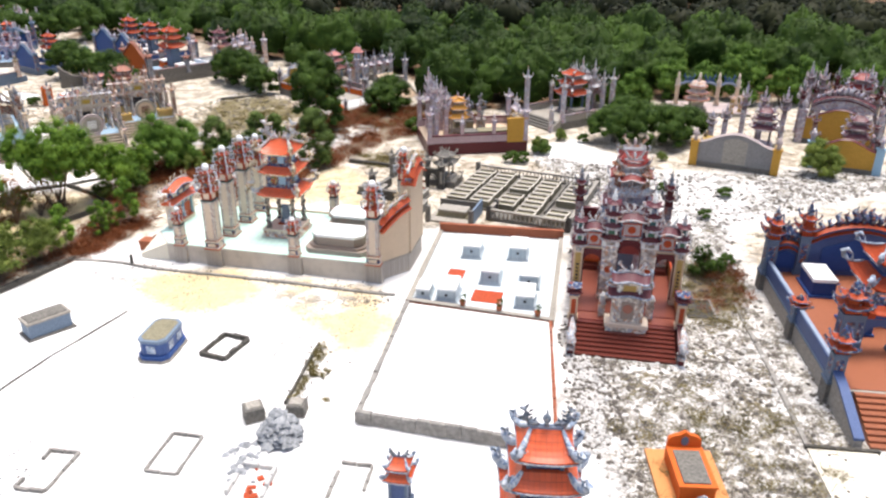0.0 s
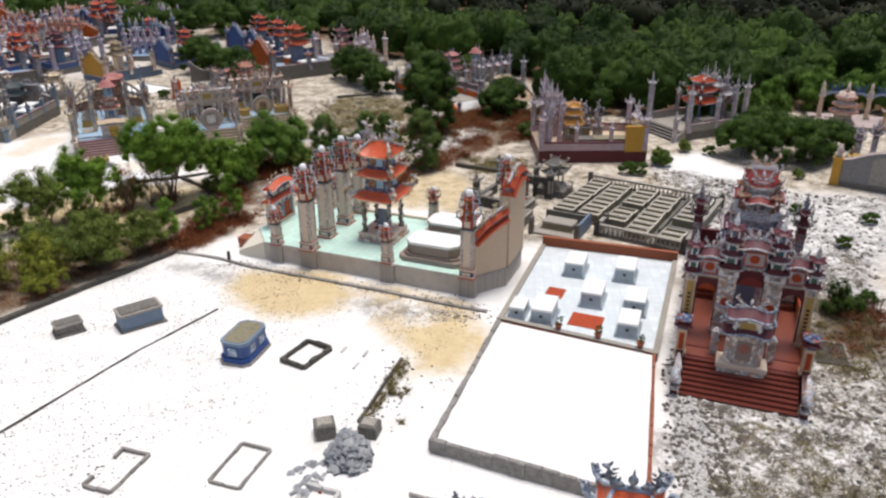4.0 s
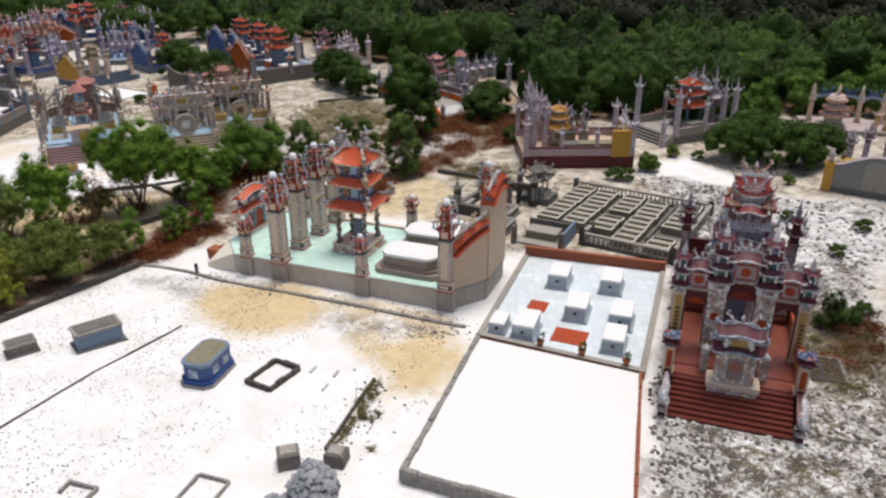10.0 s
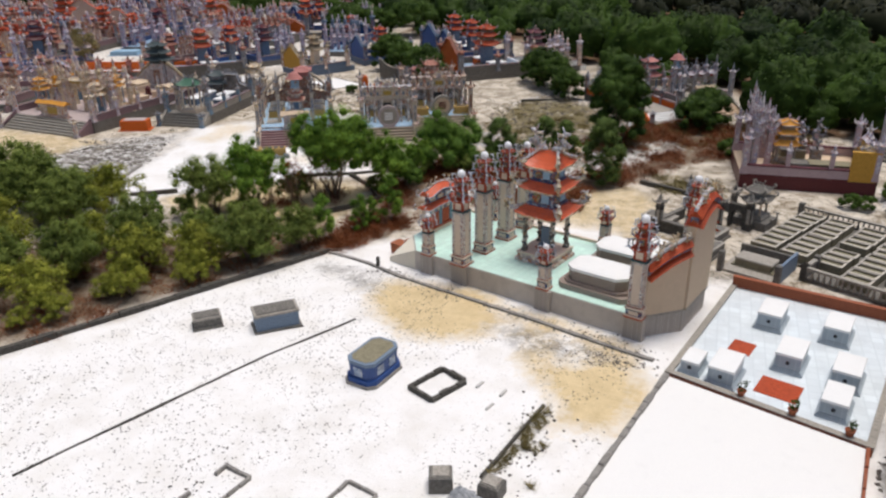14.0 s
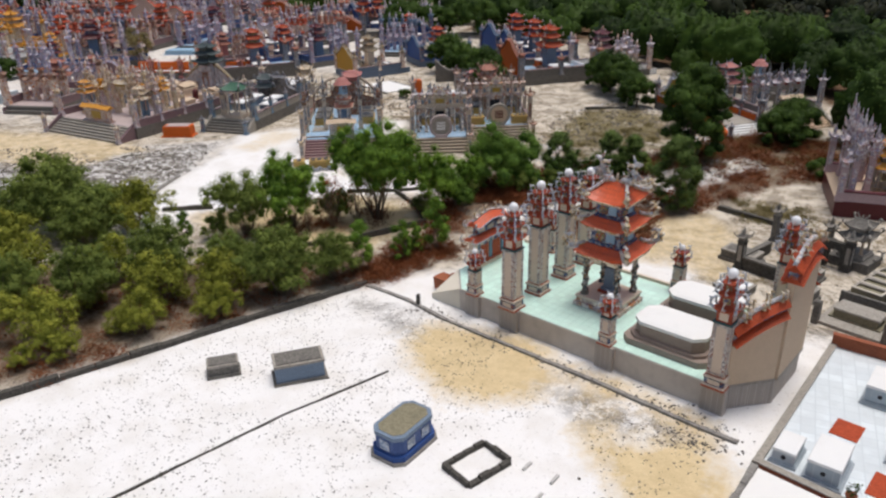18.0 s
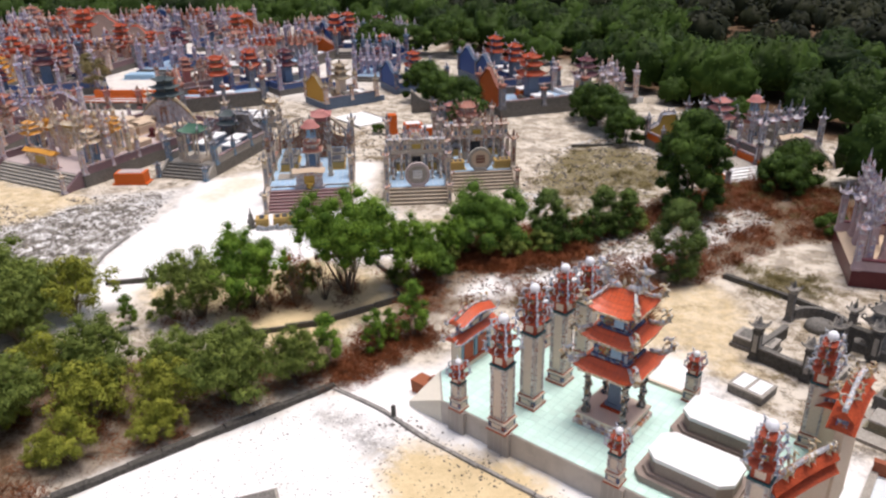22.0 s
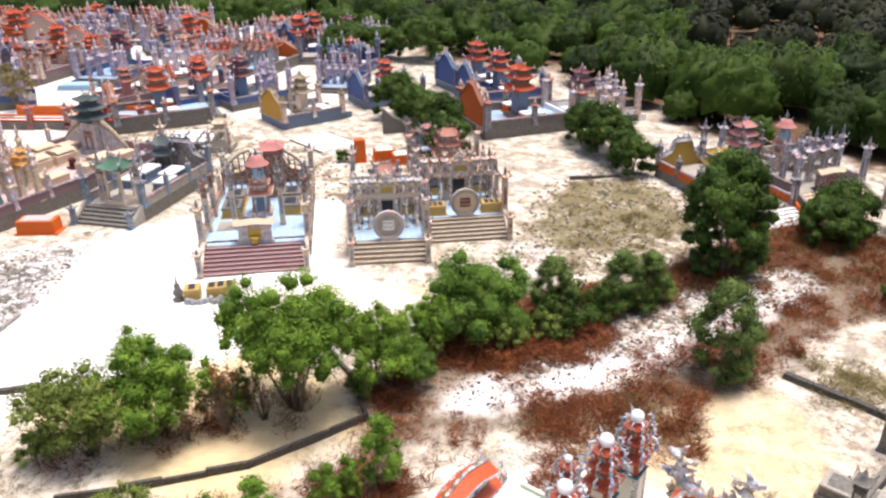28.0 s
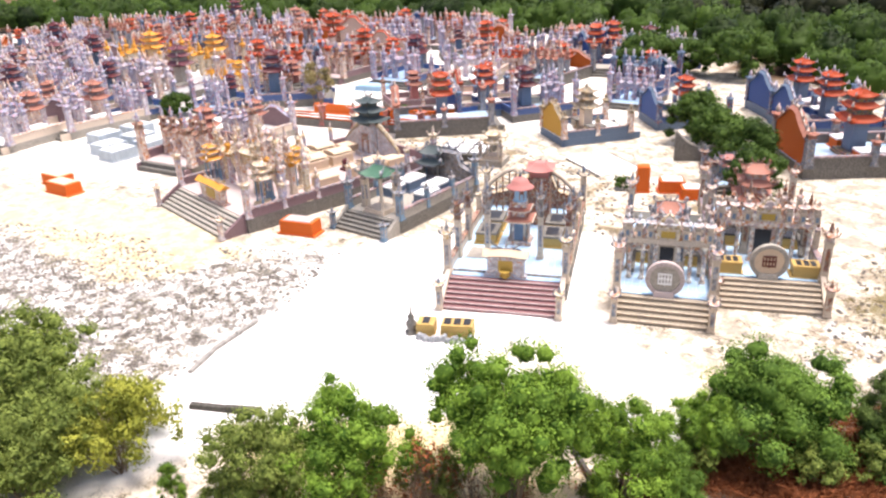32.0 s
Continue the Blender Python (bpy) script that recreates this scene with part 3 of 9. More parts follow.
w1, w2, w3 = tex(n, l, "noise", 0.55, "World", 6), tex(n, l, "noise", 2.2, "World", 6, 0.7), tex(n, l, "noise", 7.0, "World", 5, 0.75)
white = mixed(n, l, (0.84, 0.825, 0.80), (0.74, 0.71, 0.66), ramp(n, l, w1.outputs[0], 0.45, 0.75))
grit = ramp(n, l, w3.outputs[0], 0.60, 0.68)
white = mixed(n, l, white, (0.42, 0.40, 0.37), grit)
w4, w5 = tex(n, l, "noise", 1.0, "World", 9, 0.78), tex(n, l, "noise", 13.0, "World", 4, 0.7)


def blend(a, b, f, lo, hi):
    """The sum of two textures, the first weighted f, as a sharp mask."""
    m1 = n.new("ShaderNodeMath")
    m1.operation = "MULTIPLY"
    m1.inputs[1].default_value = f
    l.new(a, m1.inputs[0])
    m2 = n.new("ShaderNodeMath")
    m2.operation = "MULTIPLY_ADD"
    m2.inputs[1].default_value = 1 - f
    l.new(b, m2.inputs[0])
    l.new(m1.outputs[0], m2.inputs[2])
    return ramp(n, l, m2.outputs[0], lo, hi)


w6 = tex(n, l, "noise", 3.6, "World", 8, 0.8)
rub = mixed(n, l, (0.78, 0.765, 0.74), (0.34, 0.305, 0.255), blend(w4.outputs[0], w6.outputs[0], 0.5, 0.44, 0.53))
rub = mixed(n, l, rub, (0.17, 0.14, 0.08), blend(w1.outputs[0], w6.outputs[0], 0.6, 0.535, 0.59))
rub = mixed(n, l, rub, (0.075, 0.066, 0.056), blend(w5.outputs[0], w4.outputs[0], 0.5, 0.485, 0.54))
ear = mixed(n, l, (0.64, 0.58, 0.485), (0.34, 0.275, 0.195), blend(w1.outputs[0], w4.outputs[0], 0.5, 0.44, 0.56))
ear = mixed(n, l, ear, (0.22, 0.17, 0.10), blend(w1.outputs[0], w6.outputs[0], 0.6, 0.53, 0.58))
ear = mixed(n, l, ear, (0.10, 0.085, 0.06), blend(w5.outputs[0], w4.outputs[0], 0.45, 0.53, 0.57))
c = mixed(n, l, white, rub, gate_by(mask("speckle"), w1.outputs[0], 0.3))
c = mixed(n, l, c, ear, gate_by(mask("earth"), w1.outputs[0], 0.3))
yel = mixed(n, l, (0.68, 0.54, 0.32), (0.52, 0.40, 0.22), ramp(n, l, w4.outputs[0], 0.42, 0.7))
c = mixed(n, l, c, yel, gate_by(mask("yellow"), w2.outputs[0], 0.35))
grs = mixed(n, l, (0.10, 0.085, 0.035), (0.25, 0.205, 0.11), ramp(n, l, w3.outputs[0], 0.35, 0.65))
c = mixed(n, l, c, grs, gate_by(mask("grass"), blend(w2.outputs[0], w6.outputs[0], 0.5, 0.1, 0.75), 0.10))
brn = mixed(n, l, (0.075, 0.042, 0.022), (0.20, 0.13, 0.08), ramp(n, l, w3.outputs[0], 0.35, 0.7))
c = mixed(n, l, c, brn, gate_by(mask("litter"), w4.outputs[0], 0.16))
l.new(c, bs.inputs["Base Color"])
bump(n, l, bs, w3.outputs[0], 0.5, 0.05)
gmesh = np_mesh("ground", gv, quads, gm, True)
for k, key in enumerate(("yellow", "speckle", "grass", "litter", "earth")):
    gmesh.attributes.new(key, "FLOAT", "POINT").data.foreach_set("value", [m[k] for m in masks])
setting("ground", gmesh, gm, "white sandy ground with yellow patches, rubble and scrub", "ground")


# ---- kinds of parts that many tombs share ----
CACHE = {}


def cached(key, make, mat):
    key = (key, mat.name)
    if key not in CACHE:
        CACHE[key] = make().mesh(str(key[0][0]), mat)
    return CACHE[key]


def r3(*a):
    return tuple(round(v, 3) for v in a)


def spire_geo(h, r):
    g = Geo()
    prof = [(r, 0), (r * 1.15, h * 0.08), (r * 0.6, h * 0.16), (r * 0.95, h * 0.3), (r * 0.9, h * 0.4), (r * 0.45, h * 0.5), (r * 0.62, h * 0.6), (r * 0.25, h * 0.72), (r * 0.1, h)]
    return g.lathe(0, 0, prof, 8)


def ball_geo(r):
    return Geo().lathe(0, 0, [(r * 0.3, 0), (r * 0.35, r * 0.15)] + [(r * math.sin(math.pi * k / 7), r * 1.1 - r * math.cos(math.pi * k / 7)) for k in range(1, 7)] + [(r * 0.05, r * 2.1)], 12)


def curl_geo(s):
    """A cresting scroll with a crest of spikes, as on the roof corners; it leans out along +x."""
    g = Geo()
    pts, rad = [], []
    for k in range(9):
        a = -0.7 + k * 0.55
        q = s * (0.62 - 0.045 * k)
        pts.append((0.25 * s + q * 0.75 * math.sin(a), 0.06 * s * math.sin(k * 1.3), s * 0.55 - q * math.cos(a)))
        rad.append(s * (0.15 - 0.011 * k))
    g.tube(pts, rad, 5)
    for k in (1, 3, 5):
        p = Vector(pts[k])
        d = (p - Vector((0.2 * s, 0, s * 0.5))).normalized()
        q = p + d * s * 0.34
        g.tube([p, q], [s * 0.09, s * 0.015], 4)
    return g


def dragon(parent, s, mat, x, z, yaw, y=0.0):
    """A rearing ridge dragon that faces out along +x: its body, and the fins down its back."""
    pts = [(-0.05, 0, 0.05), (0.2, 0.03, 0.2), (0.48, -0.03, 0.2), (0.68, 0.02, 0.42), (0.6, 0, 0.7), (0.66, 0, 0.95), (0.95, 0, 1.0)]
    body = Geo().tube([(p[0] * s, p[1] * s, p[2] * s) for p in pts], [s * r for r in (0.06, 0.16, 0.19, 0.17, 0.13, 0.15, 0.05)], 6)
    part("ridge_dragon", body, mat, parent, x=x, y=y, z=z, yaw=yaw)
    for fx, fz, dx, dz in ((0.2, 0.32, -0.08, 0.22), (0.42, 0.34, -0.12, 0.24), (0.5, 0.58, -0.26, 0.14), (0.48, 0.82, -0.26, 0.14), (0.62, 1.05, -0.12, 0.24), (0.8, 0.5, 0.22, -0.04), (0.84, 0.34, 0.24, 0.12)):
        part("dragon_fin", Geo().tube([(fx * s, 0, fz * s), ((fx + dx) * s, 0.03 * s, (fz + dz) * s)], [s * 0.085, s * 0.015], 4), mat, parent, x=x, y=y, z=z, yaw=yaw)


def crest_geo(w, s):
    """A roof crest: two facing scrolls, a flaming pearl in the middle and a row of spikes."""
    g = Geo()
    g.box(0, 0, 0, w * 2, s * 0.22, s * 0.18, 0.9)
    for sg in (-1, 1):
        pts = [(sg * w * t, 0, s * (0.15 + 0.75 * (t ** 2) + 0.12 * math.sin(9 * t))) for t in (0.3, 0.5, 0.7, 0.85, 1.0)] + [(sg * w * 0.92, 0, s * 1.25), (sg * w * 0.75, 0, s * 1.2)]
        g.tube(pts, [s * r for r in (0.06, 0.11, 0.13, 0.14, 0.13, 0.09, 0.03)], 5)
        for t in (0.4, 0.62, 0.85):
            z = s * (0.2 + 0.75 * t * t)
            g.tube([(sg * w * t, 0, z), (sg * w * (t - 0.03), 0, z + s * 0.4)], [s * 0.07, s * 0.01], 4)
    g.lathe(0, 0, [(s * 0.16, s * 0.15), (s * 0.08, s * 0.3), (s * 0.2, s * 0.5), (s * 0.16, s * 0.68), (s * 0.03, s * 1.0)], 7)
    return g


def steps(parent, x, y, w, n, rise, run, mat, name="step", edge=None):
    """A flight that climbs along +y to height n * rise, its foot at y."""
    for i in range(n):
        g = Geo().box(x, y + (i + 0.5) * run + (n - 1 - i) * run / 2, i * rise, w, (n - i) * run, rise - 0.003, 1.0, 0.015)
        if edge:
            g = joined(name, (g, mat), (Geo().box(x, y + i * run + 0.02, (i + 1) * rise - 0.04, w + 0.01, 0.06, 0.042), edge))
        part(name, g, mat, parent)


def joined(name, *pairs):
    """One mesh out of several bits, each with its own material."""
    g, mats, idx = Geo(), [], []
    for b, m in pairs:
        g.add(b.v, b.f)
        g.s[-len(b.f):] = b.s
        if m not in mats:
            mats.append(m)
        idx += [mats.index(m)] * len(b.f)
    me = g.mesh(name, *mats)
    me.polygons.foreach_set("material_index", idx)
    return me


def post(parent, x, y, z, h, w, shaft, cap, orn, top="spire", tiers=1, fine=True):
    """A square post: pedestal, panelled shaft, tiled caps with upturned corners, and its finial."""
    hs = h * (0.66 if tiers == 1 else 0.55)

    def body():
        g = Geo().box(0, 0, 0, w * 1.35, w * 1.35, h * 0.05).box(0, 0, h * 0.05, w * 1.15, w * 1.15, h * 0.07, 0.9)
        return g.box(0, 0, hs, w * 1.2, w * 1.2, h * 0.03)
    if not fine:
        key = ("far_post",) + r3(h, w, tiers) + (shaft.name, cap.name, orn.name)
        if key not in CACHE:
            zt = hs + h * 0.03 + h * 0.145 * tiers
            c_ = Geo()
            for k in range(tiers):
                zz, ww = hs + h * 0.03 + h * 0.145 * k, w * 0.84 ** k
                c_.box(0, 0, zz, ww * 0.95, ww * 0.95, h * 0.09).roof(0, 0, zz + h * 0.09, ww * 0.7, ww * 0.7, ww * 0.35, ww * 0.35, h * 0.07, ww * 0.25, h * 0.012, 2, 1)
            sp = Geo().lathe(0, 0, [(w * 0.42, 0), (w * 0.26, h * 0.05), (w * 0.42, h * 0.11), (w * 0.2, h * 0.16), (w * 0.03, h * 0.24)], 5, zt)
            b_ = Geo().box(0, 0, 0, w * 1.3, w * 1.3, h * 0.1, 0.9).box(0, 0, h * 0.1, w, w, hs - h * 0.1).box(0, 0, hs, w * 1.2, w * 1.2, h * 0.03)
            CACHE[key] = joined("post", (b_, shaft), (c_, cap), (sp, orn))
        return part("post", CACHE[key], shaft, parent, x=x, y=y, z=z)
    key = ("post_shaft",) + r3(h, w, tiers) + (shaft.name, orn.name)
    if key not in CACHE:
        b_ = body()
        k0 = len(b_.f)
        ring_ = [(sx, sy) for i in range(4) for sx, sy in ((lambda q: [(q[0] + (q[2] - q[0]) * t_, q[1] + (q[3] - q[1]) * t_) for t_ in (0.0, 0.2, 0.8)])(((-1, -1, 1, -1), (1, -1, 1, 1), (1, 1, -1, 1), (-1, 1, -1, -1))[i]))]
        b_.rings([[(px * w / 2, py * w / 2, zz) for px, py in ring_] for zz in (h * 0.12, h * 0.18, hs - h * 0.08, hs)], caps=False)
        me = b_.mesh("post", shaft, orn)
        me.polygons.foreach_set("material_index", [1 if i >= k0 + 12 and i < k0 + 24 and (i - k0) % 3 == 1 else 0 for i in range(len(b_.f))])
        CACHE[key] = me
    ob = part("post", CACHE[key], shaft, parent, x=x, y=y, z=z)

    def caps():
        g = Geo()
        zz, ww = hs + h * 0.03, w
        for k in range(tiers):
            g.box(0, 0, zz, ww * 0.95, ww * 0.95, h * 0.09).roof(0, 0, zz + h * 0.09, ww * 0.76, ww * 0.76, ww * 0.32, ww * 0.32, h * 0.07, ww * 0.25, h * 0.012, 2, 2)
            zz, ww = zz + h * 0.145, ww * 0.84
        return g
    part("post_cap", cached(("post_cap",) + r3(h, w, tiers), caps, cap), cap, ob)
    zt = hs + h * 0.03 + h * 0.145 * tiers
    if fine:
        def horns():
            g = Geo()
            for k in range(tiers):
                zz, ww = hs + h * 0.12 + h * 0.145 * k, w * 0.84 ** k
                pts, rad = [], []
                for a in range(4):
                    for da, e, dz, rr_ in ((-0.785, 0.86, 0.0, 0.07), (-0.16, 1.16, 0.03, 0.10), (0.0, 1.42, 0.085, 0.10), (0.0, 1.34, 0.12, 0.03), (0.16, 1.16, 0.03, 0.10)):
                        an = a * math.pi / 2 + math.pi / 4 + da
                        pts.append((math.cos(an) * ww * e, math.sin(an) * ww * e, zz + dz * h))
                        rad.append(ww * rr_)
                g.tube(pts + pts[:1], rad + rad[:1], 4)
            return g
        part("cap_scroll", cached(("cap_scroll",) + r3(h, w, tiers), horns, orn), orn, ob)
    if top == "ball":
        part("ball_finial", cached(("ball_finial", round(w, 3)), lambda: ball_geo(w * 0.42), WHITEBALL), WHITEBALL, ob, "white round lamp ball", z=zt - 0.01)
    else:
        part("finial", cached(("finial",) + r3(h, w), lambda: spire_geo(h * 0.22, w * 0.36), orn), orn, ob, z=zt - 0.01)
    return ob


def pagoda(parent, x, y, z, half, tiers, colh, roof, body, col, orn, base=True, fine=True, shrink=0.82, rise=0.42, spiral=False, yaw=0, dk=0.40, top=1.5):
    """A small tower on four columns with stacked upturned roofs. Heights follow half, the lowest eave's half width."""
    q = half * 0.72
    if base:
        g = Geo().box(0, 0, 0, q * 2.7, q * 2.7, 0.16).box(0, 0, 0.16, q * 2.45, q * 2.45, 0.14, 1, 0.02)
        part("pagoda_base", g, body, parent, x=x, y=y, z=z, yaw=yaw)
        z += 0.3
    rot = Matrix.Rotation(radians(yaw), 3, "Z")
    if not fine:
        part("shrine", cached(("shrine",) + r3(q, colh), lambda: Geo().box(0, 0, 0, q * 1.5, q * 1.3, colh), col), col, parent, x=x, y=y, z=z, yaw=yaw)
    for sx in (-1, 1) if fine else ():
        for sy in (-1, 1):
            def shaft():
                r = q * 0.13
                g = Geo().lathe(0, 0, [(r * 1.6, 0), (r * 1.6, 0.08), (r, 0.14), (r, colh - 0.15), (r * 1.5, colh - 0.05), (r * 1.5, colh)], 8)
                if spiral:
                    k = 26
                    g.tube([(r * 1.15 * math.cos(i * 0.8), r * 1.15 * math.sin(i * 0.8), 0.15 + (colh - 0.3) * i / k) for i in range(k + 1)], [r * 0.45] * (k + 1), 5)
                return g
            p = rot @ Vector((sx * q * 0.85, sy * q * 0.85, 0))
            part("column", cached(("column",) + r3(q, colh, spiral), shaft, col), col, parent, x=x + p.x, y=y + p.y, z=z)
    z += colh
    a = half
    for k in range(tiers):
        h = a * rise
        last = k == tiers - 1
        ta = a * (0.5 if last else 0.66)
        mk_roof = lambda: (Geo().box(0, 0, -0.1, a * 1.5, a * 1.5, 0.1).roof(0, 0, 0, a, a, ta, a * 0.06 if last else ta, h * (top if last else 1), a * 0.24, 0.06, 8 if fine else 4, 4 if fine else 2))

        def ribs():
            g = Geo()
            for i in range(4):
                sx, sy = (1, 1, -1, -1)[i], (1, -1, -1, 1)[i]
                tb = a * 0.06 if last else ta
                hh = h * (top if last else 1)
                pts, rad = [], []
                for u in (0.9, 0.6, 0.3, 0.1, 0.0):
                    e = 1 + 0.07 * (1 - u)
                    pts.append((sx * (a + (ta - a) * u) * e, sy * (a + (tb - a) * u) * e, hh * (0.45 * u + 0.55 * u * u) + a * 0.24 * (1 - u) + a * 0.02))
                    rad.append(a * 0.045)
                pts += [(sx * a * 1.17, sy * a * 1.17, a * 0.34), (sx * a * 1.22, sy * a * 1.22, a * 0.50), (sx * a * 1.1, sy * a * 1.1, a * 0.62), (sx * a * 0.98, sy * a * 0.98, a * 0.5)]
                rad += [a * 0.115, a * 0.11, a * 0.08, a * 0.025]
                g.tube(pts, rad, 5)
                g.tube([(sx * a * 0.95, sy * a * 0.95, a * 0.26), (sx * a * 0.97, sy * a * 0.97, a * 0.5)], [a * 0.07, a * 0.012], 4)
            for sx, sy in ((1, 0), (-1, 0), (0, 1), (0, -1)):
                g.box(sx * a * 0.99, sy * a * 0.99, -0.075, 0.05 + abs(sy) * a * 1.5, 0.05 + abs(sx) * a * 1.5, 0.09)
            return g
        def horns():
            g = Geo()
            for sx, sy in ((1, 1), (1, -1), (-1, -1), (-1, 1)):
                g.tube([(sx * a * 0.85, sy * a * 0.85, a * 0.16), (sx * a * 1.15, sy * a * 1.15, a * 0.3), (sx * a * 1.1, sy * a * 1.1, a * 0.6)], [a * 0.08, a * 0.1, a * 0.02], 4)
            return g
        if not fine:
            key = ("far_roof",) + r3(a, h, last) + (roof.name, orn.name)
            if key not in CACHE:
                cr = [(Geo().lathe(0, 0, [(a * 0.2, 0), (a * 0.1, a * 0.15), (a * 0.18, a * 0.25), (a * 0.03, a * 0.7)], 5, h * 1.5 - 0.03).box(0, 0, h * 1.5 - 0.03, ta * 2, a * 0.1, a * 0.2), orn)] if last else []
                CACHE[key] = joined("pagoda_roof", (mk_roof(), roof), (horns(), orn), *cr)
            part("pagoda_roof", CACHE[key], roof, parent, x=x, y=y, z=z, yaw=yaw)
        else:
            rf = part("pagoda_roof", cached(("pagoda_roof",) + r3(a, h, ta, last), mk_roof, roof), roof, parent, x=x, y=y, z=z, yaw=yaw)
            part("hip_scroll", cached(("hip_scroll",) + r3(a, h, last), ribs, orn), orn, rf)
        if last and fine:
            part("roof_crest", cached(("roof_crest", round(a, 3)), lambda: crest_geo(ta * 1.05, a * 0.42), orn), orn, rf, z=h * top - 0.02)
        z += h
        if not last:
            dh = a * dk
            part("drum", cached(("drum",) + r3(ta, dh), lambda: Geo().box(0, 0, -0.05, ta * 1.62, ta * 1.62, dh + 0.06).box(0, 0, 0.0, ta * 1.8, ta * 1.8, dh * 0.14).box(0, 0, dh * 0.8, ta * 1.8, ta * 1.8, dh * 0.14), body), body, parent, x=x, y=y, z=z, yaw=yaw)
            z += dh
            a *= shrink
    return z + h * (top - 1)


def domed(parent, x, y, z, r, colh, dome, body, orn):
    """A stepped shrine with small eaves that carries a round kiosk with a flared bell roof."""
    sh = part("shrine_body", Geo().box(0, 0, 0, r * 2.6, r * 2.4, 0.25).box(0, 0, 0.25, r * 2.0, r * 1.8, colh * 0.6 - 0.25).box(0, 0, colh * 0.6, r * 1.5, r * 1.4, colh * 0.4), MOS_CREAM, parent, x=x, y=y, z=z)
    part("shrine_door", Geo().box(0, -r * 0.91, 0.3, r * 0.95, 0.05, colh * 0.42), BLUEGREY, sh)
    for sx in (-1, 1):
        part("door_column", Geo().lathe(sx * r * 0.85, -r * 1.0, [(0.1, 0.25), (0.07, 0.32), (0.07, colh * 0.52), (0.1, colh * 0.56)], 7), MOS_PALE, sh)
    for zz, a in ((colh * 0.58, 1.4), (colh * 0.82, 1.12)):
        part("shrine_roof", Geo().roof(0, 0, zz, r * a, r * a * 0.95, r * a * 0.6, r * a * 0.55, r * 0.34, r * 0.22, 0.05, 6, 3), DUSTYROOF, sh)
        part("roof_rim", Geo().roof(0, 0, zz - 0.06, r * a * 1.06, r * a * 1.0, r * a * 0.8, r * a * 0.75, 0.1, r * 0.22, 0.04, 6, 2), CREAM, sh)
    z += colh
    part("drum", Geo().lathe(0, 0, [(r * 0.8, 0), (r * 0.72, 0.1), (r * 0.7, 0.7), (r * 0.95, 0.82)], 8, smooth=False), PALEBLUE, parent, x=x, y=y, z=z)
    for k in range(4):
        part("drum_window", Geo().arch(0, 0.12, r * 0.5, 0.5, 0.28, -r * 0.72, -r * 0.66, r * 0.17), MOS_RUST, parent, x=x, y=y, z=z, yaw=90 * k + 22)
    part("bell_roof", Geo().lathe(0, 0, [(r * 1.5, 0), (r * 1.42, r * 0.10), (r * 1.05, r * 0.34), (r * 0.9, r * 0.7), (r * 0.62, r * 1.0), (r * 0.2, r * 1.16), (r * 0.1, r * 1.3)], 14), dome, parent, x=x, y=y, z=z + 0.8)
    part("finial", spire_geo(r * 0.8, r * 0.18), orn, parent, x=x, y=y, z=z + 0.78 + r * 1.28)


def grave(parent, x, y, z, w, d, h, side, top, yaw=0, name="tomb", inlay=None):
    """A tomb chest: plinth, sides and cover slab."""
    ob = part(name, Geo().box(0, 0, 0, w * 1.2, d * 1.12, h * 0.14, 1, 0.01).box(0, 0, h * 0.14, w, d, h * 0.7), side, parent, x=x, y=y, z=z, yaw=yaw)
    part("cover_slab", Geo().box(0, 0, h * 0.84, w * 1.08, d * 1.05, h * 0.16, 0.97, 0.015), top, ob)
    if inlay:
        for s_ in (-0.27, 0, 0.27) if w > d else (0,):
            part("inlay", Geo().box(s_ * w, 0, h - 0.004, w * (0.2 if w > d else 0.6), d * 0.7, 0.02), inlay, ob)
    return ob


def ridge_geo(top, q, h, dz=0.0):
    """A tiled coping with a ridge that follows a line of x, z."""
    return Geo().rings([[(x, -q, z + dz), (x, 0, z + dz + h), (x, q, z + dz), (x, 0, z + dz + 0.02)] for x, z in top])


def screen_wall(parent, x, y, z, w, h, mat, roof, trim, yaw=0, th=0.22, broad=False):
    """A back wall with a stepped, curving top and a tiled coping that follows it."""
    n_ = 16
    top = []
    for i in range(n_ + 1):
        t = abs(2 * i / n_ - 1)
        top.append((-w / 2 + w * i / n_, h * (1 - 0.5 * max(0.0, t - 0.22) ** 0.75) if broad else h * (1 - 0.12 * t * t) if t < 0.42 else h * (0.72 - 0.22 * ((t - 0.42) / 0.58) ** 0.7)))
    g = Geo().slab([(-w / 2, 0)] + [(w / 2, 0)] + top[::-1], -th / 2, th / 2)
    ob = part("back_wall", g, mat, parent, x=x, y=y, z=z, yaw=yaw)
    part("coping", ridge_geo(top, 0.3, 0.24), roof, ob)
    c2 = Geo()
    for i in range(2, n_ - 1, 2):
        xa, za = top[i]
        c2.tube([(xa, 0, za + 0.2), (xa + 0.08, 0, za + 0.42), (xa - 0.06, 0, za + 0.62)], [0.1, 0.09, 0.02], 5)
    c2.tube([(px, 0, pz + 0.24) for px, pz in top], [0.07] * len(top), 5)
    part("ridge_scroll", c2, trim, ob)
    return ob


